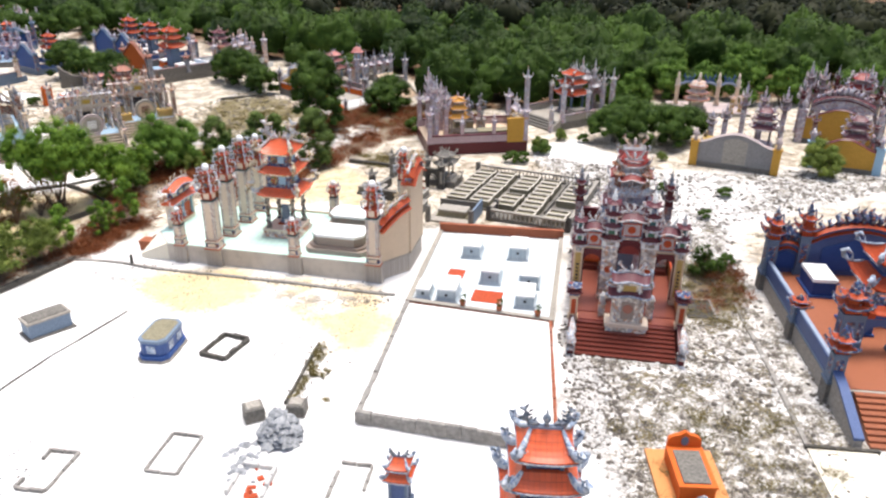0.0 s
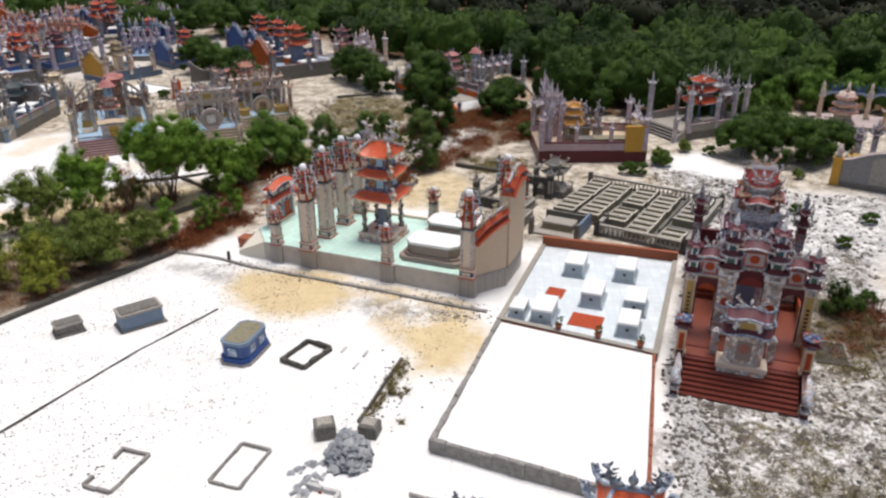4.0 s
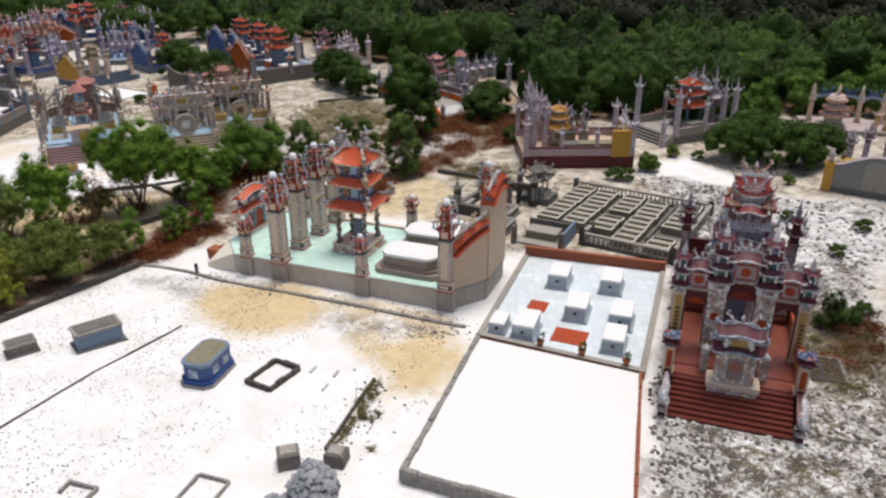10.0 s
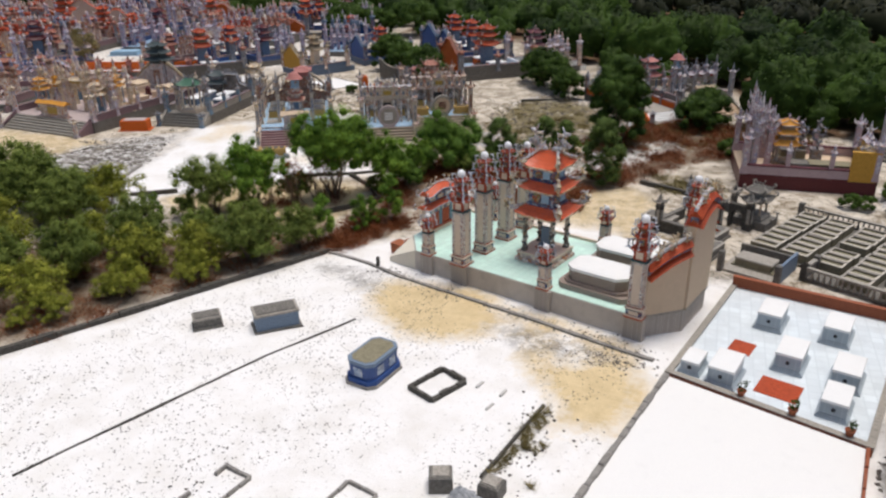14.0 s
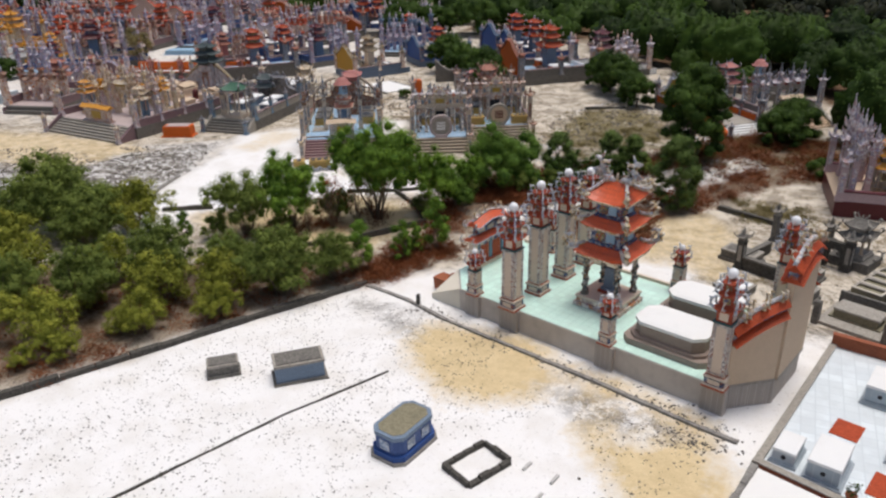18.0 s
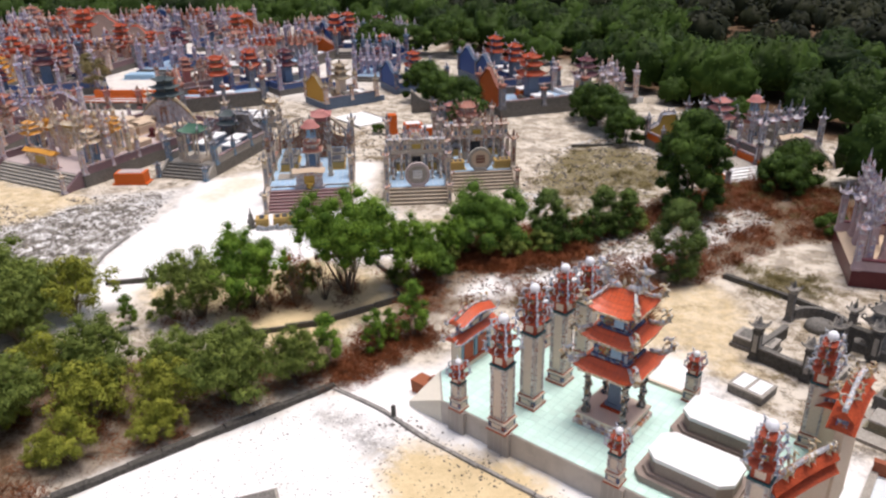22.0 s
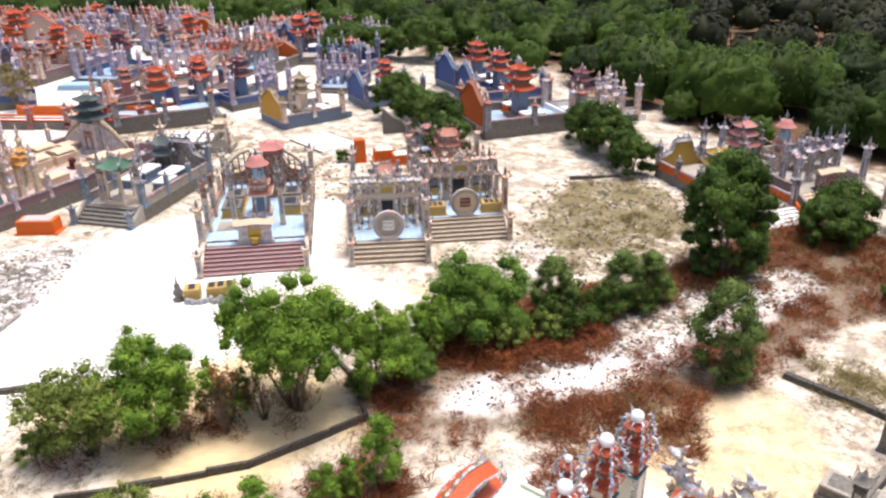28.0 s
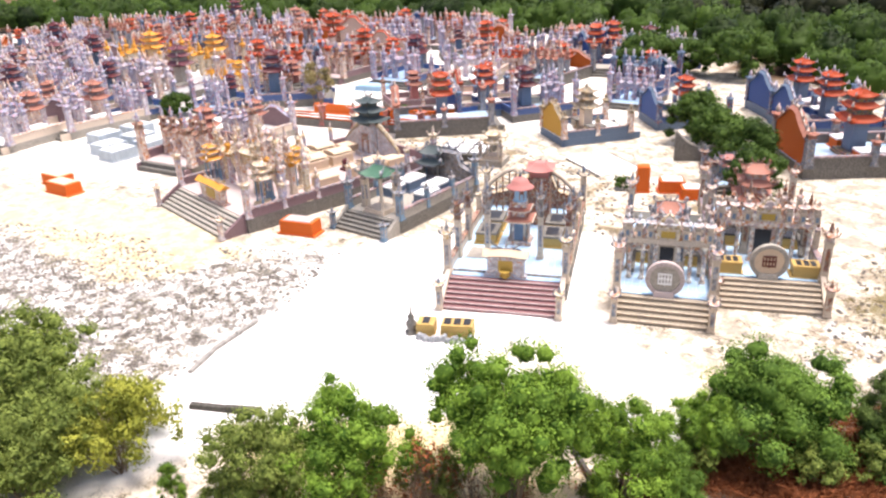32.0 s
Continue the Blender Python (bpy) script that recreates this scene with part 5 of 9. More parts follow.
# ---- the mausoleum with red steps ----
def brow_roof(parent, x, y, z, w, q, tile, rim, name="arch_roof", rise=0.16, lift=0.10):
    """A small roof that arches over its middle like a brow and turns up at both ends, with a glazed rim along its eave."""
    n_ = 14
    top = [(-w / 2 + w * i / n_, rise * math.cos(math.pi * (i / n_ - 0.5)) ** 1.5 + lift * abs(2 * i / n_ - 1) ** 5) for i in range(n_ + 1)]
    ob = part(name, ridge_geo(top, q, q * 0.75), tile, parent, x=x, y=y, z=z)
    g = Geo()
    for sy in (-1, 1):
        g.tube([(px, sy * q, pz) for px, pz in top], [0.055] * len(top), 5)
    for sx in (-1, 1):
        g.tube([(sx * w * 0.5, 0, lift + q * 0.6), (sx * w * 0.55, 0, lift + q * 0.75 + 0.12), (sx * w * 0.5, 0, lift + q * 0.75 + 0.26)], [0.07, 0.07, 0.015], 5)
        g.tube([(sx * w * 0.5, -q, lift), (sx * w * 0.56, -q * 1.15, lift + 0.12), (sx * w * 0.53, -q * 1.1, lift + 0.24)], [0.06, 0.06, 0.015], 5)
    g.tube([(px, 0, pz + q * 0.75) for px, pz in top], [0.05] * len(top), 5)
    part("roof_rim", g, rim, ob)
    return ob


def red_mausoleum():
    t = thing("red_mausoleum", "tall ornate mausoleum with red-brown steps and mosaic gate", "mausoleum", 12.0, 24.45, 0, -15.5)
    ph, n_ = 0.9, 8
    w = 5.4
    steps(t, 0, 0, w * 0.86, n_, ph / n_, 0.235, REDSTEP)
    y0 = n_ * 0.235
    d = 10.5
    part("platform", Geo().box(0, y0 + d / 2, -0.3, w, d, ph + 0.3), MAROON, t)
    part("floor", Geo().box(0, y0 + d / 2, ph, w - 0.1, d - 0.1, 0.03), TERRA, t)
    part("floor_edge", Geo().box(0, y0 + 0.85, ph + 0.03, w - 0.4, 0.12, 0.03), REDSTEP, t)
    for sx in (-1, 1):
        part("stair_cheek", Geo().slab([(0, -0.05), (y0, -0.05), (y0, ph + 0.25), (0, 0.35)], -0.14, 0.14), MAROON, t, x=sx * w * 0.47, yaw=90)
        gl = part("stair_ornament", Geo().box(0, 0, 0, 0.36, 0.6, 0.12).tube([(0, -0.1, 0.1), (0.05, -0.25, 0.45), (-0.05, -0.1, 0.75), (0.04, 0.15, 0.95), (0, 0.4, 1.1), (0, 0.75, 1.2)], [0.2, 0.22, 0.2, 0.17, 0.13, 0.05], 7), MOS_SCROLL, t, "pale grey-blue glazed stair-end ornament", x=sx * w * 0.47, y=0.15, z=0.3)
        for k in range(5):
            part("crest_spike", cached(("crest_spike",), lambda: Geo().tube([(0, 0, 0), (0, 0.08, 0.22)], [0.07, 0.012], 5), MOS_SCROLL), MOS_SCROLL, gl, y=-0.2 + 0.18 * k, z=0.6 + 0.13 * k)
        # front post
        p = part("front_post", Geo().box(0, 0, 0, 0.5, 0.5, 0.12).box(0, 0, 0.12, 0.4, 0.4, 1.15), TAN, t, x=sx * w * 0.47, y=y0 + 0.15, z=ph)
        part("post_panel", Geo().box(0, -0.205, 0.3, 0.22, 0.02, 0.8), ORANGE, p)
        part("post_cap", Geo().box(0, 0, 1.27, 0.44, 0.44, 0.22).box(0, 0, 1.5, 0.36, 0.36, 0.2).roof(0, 0, 1.7, 0.32, 0.32, 0.08, 0.08, 0.2, 0.1, 0.04, 2, 2), MOS_BLUE, p)
        part("cap_roof", Geo().roof(0, 0, 1.46, 0.36, 0.36, 0.2, 0.2, 0.14, 0.1, 0.04, 4, 2), MAROON, p)
        ob = part("side_wall", Geo().box(sx * (w / 2 - 0.1), y0 + 5.6, ph, 0.2, 9.6, 0.75), PALEORANGE if sx > 0 else PALESTONE, t)
        part("coping", Geo().box(sx * (w / 2 - 0.1), y0 + 5.6, ph + 0.75, 0.34, 9.65, 0.12, 0.85), ORANGE if sx > 0 else PLUM, ob)
        for yy, hh in ((y0 + 9.9, 3.4),):
            post(t, sx * (w / 2 - 0.15), yy, ph, hh * 1.3, 0.45, MOS_PINK, MAROON, MOS_GREY, tiers=2)
    # gate: four pillars with inscribed panels, stacked roofed storeys, arches between
    gy_ = y0 + 2.6
    for i, x in enumerate((-w * 0.46, -0.95, 0.95, w * 0.46)):
        inner = i in (1, 2)
        hh = 3.4 if inner else 2.95
        sw = 0.75 if inner else 0.46
        p = part("gate_pillar", Geo().box(0, 0, 0, sw * 1.2, 0.62, 0.2).box(0, 0, 0.2, sw, 0.5, hh - 0.2), MOS_MARBLE if inner else TAN, t, x=x, y=gy_, z=ph)
        part("inscription_panel", Geo().box(0, -0.262, 0.45, sw * 0.62, 0.03, hh - 0.8), YELLOW if not inner else MOS_MARBLE, p)
        if inner:
            part("round_emblem", Geo().rings([[(r * math.cos(j * math.pi / 8), yv, 1.7 + r * math.sin(j * math.pi / 8)) for j in range(16)] for r, yv in ((0.2, -0.27), (0.17, -0.3))]), ORANGE, p)
        if not inner:
            for k in range(7):
                part("inscription_bar", cached(("inscription_bar",), lambda: Geo().box(0, -0.282, 0, 0.13, 0.012, 0.11), BLACK), BLACK, p, z=0.62 + k * 0.2)
        z, a = hh, sw * (0.52 if inner else 0.6)
        part("pillar_head", Geo().box(0, 0, hh - 0.42, sw * 1.12, 0.58, 0.42), WHITE if inner else CREAM, p)
        part("head_panel", Geo().box(0, -0.3, hh - 0.34, sw * 0.6, 0.03, 0.24), MOS_PALE, p)
        for k in range(2 if not inner else 3):
            part("storey_rim", Geo().roof(0, 0, -0.05, a + 0.12, a + 0.10, a * 0.85, a * 0.85, 0.11, 0.12, 0.05, 4, 2), MOS_SCROLL, p, z=z)
            part("storey_roof", Geo().roof(0, 0, 0.03, a + 0.09, a + 0.07, a * 0.72, a * 0.72, 0.2, 0.11, 0.03, 4, 3), (MAROON, PLUM, MAROON)[k], p, z=z)
            sb = part("storey", Geo().box(0, 0, 0.14, a * 1.35, a * 1.25, 0.46), (WHITE, BLUESLAB, PALEROSE)[k], p, z=z)
            part("niche", Geo().box(0, -a * 0.63 - 0.012, 0.24, a * 0.8, 0.03, 0.3), (GREENROOF, TEAL, MOS_BLUE)[k], sb)
            for sx in (-1, 1):
                part("niche_column", Geo().lathe(sx * a * 0.58, -a * 0.66, [(0.05, 0.15), (0.04, 0.2), (0.04, 0.55), (0.055, 0.6)], 6), WHITE, sb)
            for q in range(4):
                part("storey_scroll", cached(("storey_scroll", k), lambda: curl_geo(0.24 - 0.03 * k), MOS_SCROLL), MOS_SCROLL, p, x=(a + 0.08) * (1, -1, -1, 1)[q], y=(a + 0.05) * (1, 1, -1, -1)[q], z=z + 0.1, yaw=(45, 135, 225, 315)[q])
            z += 0.6
            a *= 0.84
        part("crown_roof", Geo().roof(0, 0, 0, a + 0.12, a + 0.1, 0.08, 0.08, 0.24, 0.12, 0.04, 4, 3), PLUM, p, z=z)
        part("finial", spire_geo(0.6, 0.14), WHITE if inner else MOS_SCROLL, p, z=z + 0.16)
    for x, bw, hi, hw in ((-w * 0.33, 0.9, 2.9, 0.40), (0, 1.2, 3.5, 0.52), (w * 0.33, 0.9, 2.9, 0.40)):
        part("arch", Geo().arch(x, ph, bw, hi, hi - hw - 0.45, gy_ - 0.14, gy_ + 0.14, hw), MOS_MARBLE if x == 0 else TAN, t)
        part("arch_hood", Geo().arch(x, ph, hw * 2 + 0.22, hi - 0.16, hi - hw - 0.45, gy_ - 0.19, gy_ - 0.14, hw + 0.01), MAROON, t)
        up = part("arch_storey", Geo().box(0, 0, 0, bw * 0.9, 0.45, 0.85), BLUESLAB, t, x=x, y=gy_, z=ph + hi)
        part("storey_panel", Geo().box(0, -0.235, 0.12, bw * 0.66, 0.03, 0.62), PALEROSE, up)
        part("panel_frame", Geo().box(-bw * 0.36, -0.24, 0.08, 0.07, 0.05, 0.7).box(bw * 0.36, -0.24, 0.08, 0.07, 0.05, 0.7).box(0, -0.24, 0.08, bw * 0.66, 0.05, 0.06).box(0, -0.24, 0.72, bw * 0.66, 0.05, 0.06), ORANGE, up)
        part("round_emblem", Geo().rings([[(r * math.cos(j * math.pi / 8), yv, 0.43 + r * math.sin(j * math.pi / 8)) for j in range(16)] for r, yv in ((0.2, -0.25), (0.19, -0.285))]), ORANGE, up)
        brow_roof(up, 0, 0, 0.84, bw * 1.25, 0.42, PLUM, MOS_SCROLL)
        part("lunette", Geo().slab([(hw * math.cos(math.pi * j / 12), hw * math.sin(math.pi * j / 12)) for j in range(13)], -0.02, 0.03), HALLRED if x == 0 else ORANGE, up, z=-hw - 0.45 + (0 if x == 0 else 0.02)) if x <= 0 else None
        part("roof_crest", crest_geo(bw * 0.4, 0.5 if x == 0 else 0.38), MOS_SCROLL, up, z=1.26)
    # altar screen over the stair head
    sc = part("altar_screen", Geo().box(0, 0, -0.35, 1.9, 0.9, 0.35).box(0, 0, 0.22, 1.5, 0.5, 1.4), MOS_MARBLE, t, x=0, y=y0 - 0.05, z=ph)
    part("screen_plinth", Geo().box(0, 0, 0, 2.05, 0.95, 0.22, 1, 0.02), CREAM, sc)
    part("screen_skirt", Geo().box(0, -0.1, -0.75, 1.85, 0.8, 0.4), REDSTEP, sc)
    part("screen_panel", Geo().box(0, -0.265, 0.4, 0.62, 0.04, 0.9), TOMBBROWN, sc)
    part("round_emblem", Geo().rings([[(r * math.cos(j * math.pi / 8), yv, 0.95 + r * math.sin(j * math.pi / 8)) for j in range(16)] for r, yv in ((0.24, -0.28), (0.22, -0.315))]), DUSTYROOF, sc)
    part("upper_niche", Geo().box(0, 0, 1.6, 1.15, 0.42, 0.75), MOS_MARBLE, sc)
    for sx in (-1, 1):
        part("screen_column", Geo().lathe(sx * 0.56, -0.27, [(0.11, 0.22), (0.08, 0.3), (0.08, 1.4), (0.11, 1.5)], 8), MOS_MARBLE, sc)
        part("niche_column", Geo().lathe(sx * 0.46, -0.23, [(0.07, 1.72), (0.05, 1.8), (0.05, 2.25), (0.07, 2.3)], 7), WHITE, sc)
    part("name_board", Geo().box(0, -0.225, 1.86, 0.6, 0.03, 0.3), YELLOW, sc)
    for z, wd in ((1.52, 1.95), (2.26, 1.75)):
        brow_roof(sc, 0, 0, z, wd, 0.46, PLUM, MOS_BLUESCROLL, "screen_roof", 0.2, 0.16)
    part("roof_crest", crest_geo(0.62, 0.42), MOS_SCROLL, sc, z=2.78)
    for sx in (-1, 1):
        part("rail_panel", Geo().box(sx * 1.15, y0 + 0.9, ph + 0.03, 0.3, 0.9, 0.75, 0.9).lathe(sx * 1.15, y0 + 0.5, [(0.2, 0.7), (0.12, 0.9), (0.2, 1.1), (0.04, 1.35)], 7, ph), MOS_MARBLE, t)
        # side shelters behind the arches
        sh = part("side_shelter", Geo().box(0, 0, 0, 1.1, 1.4, 1.5), ORANGEWALL if sx < 0 else MOS_MARBLE, t, x=sx * w * 0.34, y=y0 + 6.9, z=ph)
        part("shelter_roof", Geo().roof(0, 0, 1.5, 0.75, 0.95, 0.1, 0.6, 0.45, 0.2, 0.05, 6, 3), PLUM, sh)
        part("shelter_step", Geo().box(0, -0.95, 0, 1.0, 0.5, 0.3), REDSTEP, sh)
    # main tower with three storeys of roofs and a red ridge
    z = ph
    tb = part("main_hall", Geo().box(0, y0 + 6.4, ph, 1.9, 2.2, 3.2), MOS_LILAC, t)
    part("hall_door", Geo().box(0, y0 + 5.08, ph + 0.05, 0.9, 0.06, 1.7), BLUEGREY, tb)
    for k, (a, b, zz) in enumerate(((1.35, 1.5, 3.2), (1.0, 1.15, 4.75), (0.72, 0.8, 6.2))):
        rf = part("hall_roof", Geo().roof(0, 0, 0, a, b, a * 0.62, b * (0.6 if k < 2 else 0.1), 0.65, 0.4, 0.07, 8, 4), (SLATEBLUE, MOS_SCROLL, HALLRED)[k], t, x=0, y=y0 + 6.4, z=ph + zz)
        part("roof_rim", Geo().roof(0, 0, -0.08, a * 1.05, b * 1.05, a * 0.8, b * 0.8, 0.14, 0.4, 0.07, 8, 2), MOS_SCROLL, rf)
        for q in range(4):
            part("corner_scroll", cached(("corner_scroll", k), lambda: curl_geo(0.6 - 0.12 * k), MOS_SCROLL), MOS_SCROLL, rf, x=(a * 1.0) * (1, -1, -1, 1)[q], y=(b * 1.0) * (1, 1, -1, -1)[q], z=0.32, yaw=(45, 135, 225, 315)[q])
        if k < 2:
            for yw, e, wd in ((0, b, a * 1.3), (180, b, a * 1.3), (90, a, b * 1.3), (270, a, b * 1.3)):
                s_, c_ = math.sin(radians(yw)), math.cos(radians(yw))
                br = brow_roof(t, s_ * e * 0.8, y0 + 6.4 - c_ * e * 0.8, ph + zz + 0.62, wd, 0.34, (PLUM, HALLRED)[k], MOS_SCROLL, "gable_roof", 0.18, 0.12)
                br.matrix_basis = br.matrix_basis @ Matrix.Rotation(radians(yw), 4, "Z")
            for q in range(4):
                part("turret", Geo().box(0, 0, 0, 0.34, 0.34, 0.7).roof(0, 0, 0.7, 0.3, 0.3, 0.08, 0.08, 0.22, 0.1, 0.04, 3, 2).lathe(0, 0, [(0.08, 0.9), (0.12, 1.0), (0.02, 1.3)], 6), (MOS_LILAC, MOS_RUST)[k], rf, x=a * 0.72 * (1, -1, -1, 1)[q], y=b * 0.72 * (1, 1, -1, -1)[q], z=0.3)
            part("hall_storey", Geo().box(0, y0 + 6.4, ph + zz + 0.5, a * 1.15, b * 1.15, 1.1), (MOS_LILAC, MOS_SCROLL)[k], t)
        part("side_gable", cached(("side_gable", k), lambda: crest_geo(a * 0.7, 0.5), MOS_SCROLL), MOS_SCROLL, rf, y=-b * 0.8, z=0.25)
    part("hall_ridge", Geo().box(0, 0, 0, 1.15, 0.2, 0.2), WHITE, t, x=0, y=y0 + 6.4, z=ph + 6.8)
    part("ridge_crest", crest_geo(0.62, 0.5), MOS_CREAM, t, x=0, y=y0 + 6.4, z=ph + 7.0)
    part("rear_wall", Geo().box(0, y0 + 10.3, ph, w - 0.6, 0.22, 2.0), MAROON, t)
    return t


red_mausoleum()


# ---- the white-tiled plot with seven tombs ----
def white_plot():
    t = thing("white_tiled_plot", "white-tiled tomb plot inside low red brick walls", "tomb plot")
    a, b, c_, d = (2.15, 30.5), (4.75, 40.0), (12.2, 38.2), (9.25, 27.8)
    part("floor", Geo().prism([a, d, c_, b], -0.2, 0.22), WHITEFLOOR, t)
    for (p, q), h, m, lab in (((b, c_), 0.75, BRICKRED, "red brick back wall"), ((a, d), 0.38, BRICKRED, "low brick front wall"), ((a, b), 0.3, PALESTONE, ""), ((d, c_), 0.3, PALESTONE, "")):
        L = math.hypot(q[0] - p[0], q[1] - p[1])
        ob = part("plot_wall", Geo().box(L / 2, 0, -0.2, L + 0.2, 0.22, h + 0.2), m, t, lab, x=p[0], y=p[1], yaw=math.degrees(math.atan2(q[1] - p[1], q[0] - p[0])))
        part("coping", Geo().box(L / 2, 0, h, L + 0.24, 0.28, 0.05), PALESTONE if h < 0.5 else BRICKRED, ob)
    for x, y, w, dd in ((6.4, 30.75, 1.6, 1.35), (5.05, 33.7, 0.95, 1.1)):
        part("red_tile_patch", Geo().box(0, 0, 0.22, w, dd, 0.03), ORANGE, t, "orange-red tiled square", x=x, y=y, yaw=-18)
    for x, y in ((4.95, 29.55), (6.75, 28.85), (8.6, 28.15)):
        p = thing("potted_plant", "small green plant in a terracotta pot", "potted plant", x, y, 0.42, 0, "potted plants on the white plot")
        part("pot", Geo().lathe(0, 0, [(0.11, 0), (0.17, 0.21), (0.19, 0.22), (0.19, 0.26), (0.15, 0.26), (0.14, 0.21)], 10), TERPOT, p)
        v, q = leaf_cloud(random.Random(int(x * 10)), [(0, 0, 0.42, 0.2, 0.2, 0.2), (0.12, 0.05, 0.55, 0.1, 0.1, 0.14)], 70, 0.06)
        part("foliage", np_mesh("foliage", v, q, LEAF_D), LEAF_D, p)
    for x, y, s in ((6.35, 36.45, 1.0), (9.05, 35.95, 1.0), (6.95, 32.95, 1.0), (9.0, 32.25, 1.0), (8.35, 30.0, 0.92), (4.35, 31.0, 1.0), (3.1, 31.35, 0.72)):
        g_ = thing("white_tomb", "white-topped grey tiled tomb on a stepped plinth" if s > 0.8 else "small white-topped grey tiled tomb", "tomb", x, y, 0.22, -15, "tombs on the white plot")
        w, dd, h = 1.0 * s, 1.65 * s, 0.86 * s
        part("plinth", Geo().box(0, 0, 0, w * 1.28, dd * 1.12, 0.1, 1, 0.01).box(0, 0, 0.1, w * 1.14, dd * 1.06, 0.08, 1, 0.01), GREYTILE, g_)
        part("body", Geo().box(0, 0, 0.18, w, dd, h - 0.3), GREYTILE, g_)
        part("cover_slab", Geo().box(0, 0, h - 0.12, w * 1.06, dd * 1.03, 0.12, 1, 0.02), WHITE, g_)
        part("round_vent", Geo().rings([[(0.085 * math.cos(j * math.pi / 6), yv, h * 0.55 + 0.085 * math.sin(j * math.pi / 6)) for j in range(12)] for yv in (-dd / 2 + 0.01, -dd / 2 - 0.025)]), BLACK, g_)


# ---- plants ----
LAST_TONE = []


def leaf_cloud(rng, lumps, count, size, up=0.25, wild=0.55):
    """Quads on the skins of many lumps; returns vertices and faces."""
    r = np.random.RandomState(rng.randint(0, 10 ** 6))
    L = np.array(lumps, dtype=float)
    wts = (L[:, 3] * L[:, 4] + L[:, 3] * L[:, 5])
    idx = r.choice(len(L), count, p=wts / wts.sum())
    LAST_TONE[:] = [np.repeat((0.25 + 1.1 * r.rand(len(L)) ** 1.6)[idx], 4)]
    d = r.normal(size=(count, 3))
    d[:, 2] += up
    d /= np.linalg.norm(d, axis=1)[:, None]
    rad = 1 - 0.4 * r.rand(count) ** 2 + 0.17 * r.normal(size=count)
    p = L[idx, :3] + d * L[idx, 3:6] * rad[:, None]
    nrm = d + wild * r.normal(size=(count, 3))
    nrm /= np.linalg.norm(nrm, axis=1)[:, None]
    a = np.cross(nrm, r.normal(size=(count, 3)))
    a /= np.linalg.norm(a, axis=1)[:, None]
    b = np.cross(nrm, a)
    s = size * (0.6 + 0.8 * r.rand(count))[:, None]
    bend = nrm * s * 0.18
    v = np.stack([p - a * s, p - b * s * 0.5 - bend, p + a * s, p + b * s * 0.5 - bend], axis=1).reshape(-1, 3)
    return v, np.arange(4 * count).reshape(-1, 4)


def crown_lumps(rng, w, z0, z1, k, spread=0.8, fat=(0.20, 0.36)):
    """Clumps of leaves, most of them on the skin of a domed crown."""
    out = []
    for i in range(k):
        t = rng.random() ** 0.85
        z = z0 + (z1 - z0) * t
        q = w * spread * math.sqrt(max(0.05, 1 - (1.5 * t - 0.5) ** 2)) * (rng.uniform(0.75, 1.05) if rng.random() < 0.65 else math.sqrt(rng.random()))
        a = rng.random() * 6.283
        s = w * rng.uniform(*fat) * (1.1 if t > 0.5 else 0.85)
        out.append((q * math.cos(a), q * math.sin(a), z, s, s, s * 0.78))
    return out


def massed_lumps(rng, w, z0, z1, k, masses, fat=(0.13, 0.26)):
    """Clumps in and on a few overlapping rounded masses at different heights, so that the crown has an uneven outline."""
    out, turn = [], rng.random() * 6.283
    for m_ in range(masses):
        a, t = turn + 6.283 * m_ / max(1, masses - 1) + rng.uniform(-0.4, 0.4), rng.uniform(0.35, 0.8) if m_ else 0.88
        q, r = w * (rng.uniform(0.36, 0.55) if m_ else 0.08), w * (rng.uniform(0.38, 0.5) if m_ else 0.5)
        rz = min(r * 1.05, (z1 - z0) * 0.5)
        cz = max(z0 + (z1 - z0) * t - rz, z0 + 0.4 * rz)
        for _ in range(k // masses * (2 if m_ else 3) // 2):
            th, up = rng.random() * 6.283, rng.uniform(-0.75, 0.88)
            f = rng.uniform(0.75, 1.0) if rng.random() < 0.75 else rng.uniform(0.2, 0.7)
            c_ = math.sqrt(1 - up * up) * f
            s = w * rng.uniform(*fat)
            out.append((q * math.cos(a) + r * c_ * math.cos(th), q * math.sin(a) + r * c_ * math.sin(th), max(cz + rz * up * f, 0.3 + 0.5 * s), s, s, s * 0.9))
    # a clump that hangs apart from the rest is left out
    return [p for p in out if sorted(math.dist(p[:3], o[:3]) for o in out)[min(3, len(out) - 1)] < 0.42 * w]


def lump_cores(lumps, f, seed):
    """Leafy insides of the clumps, so that a crown is not seen through everywhere."""
    r = np.random.RandomState(seed)
    th = np.linspace(0, 2 * math.pi, 8)[:-1]
    vs, qs, k = [], [], 0
    for x, y, z, a, b, c_ in lumps:
        v = []
        for ph in (-1.45, -0.7, 0.0, 0.7, 1.45):
            e = f * (0.85 + 0.3 * r.rand(7))
            v.append(np.stack([x + a * e * np.cos(th) * math.cos(ph), y + b * e * np.sin(th) * math.cos(ph), z + c_ * e * math.sin(ph)], 1))
        vs.append(np.concatenate(v))
        qs += [(k + i * 7 + j, k + i * 7 + (j + 1) % 7, k + (i + 1) * 7 + (j + 1) % 7, k + (i + 1) * 7 + j) for i in range(4) for j in range(7)]
        k += 35
    return np.concatenate(vs), np.array(qs)


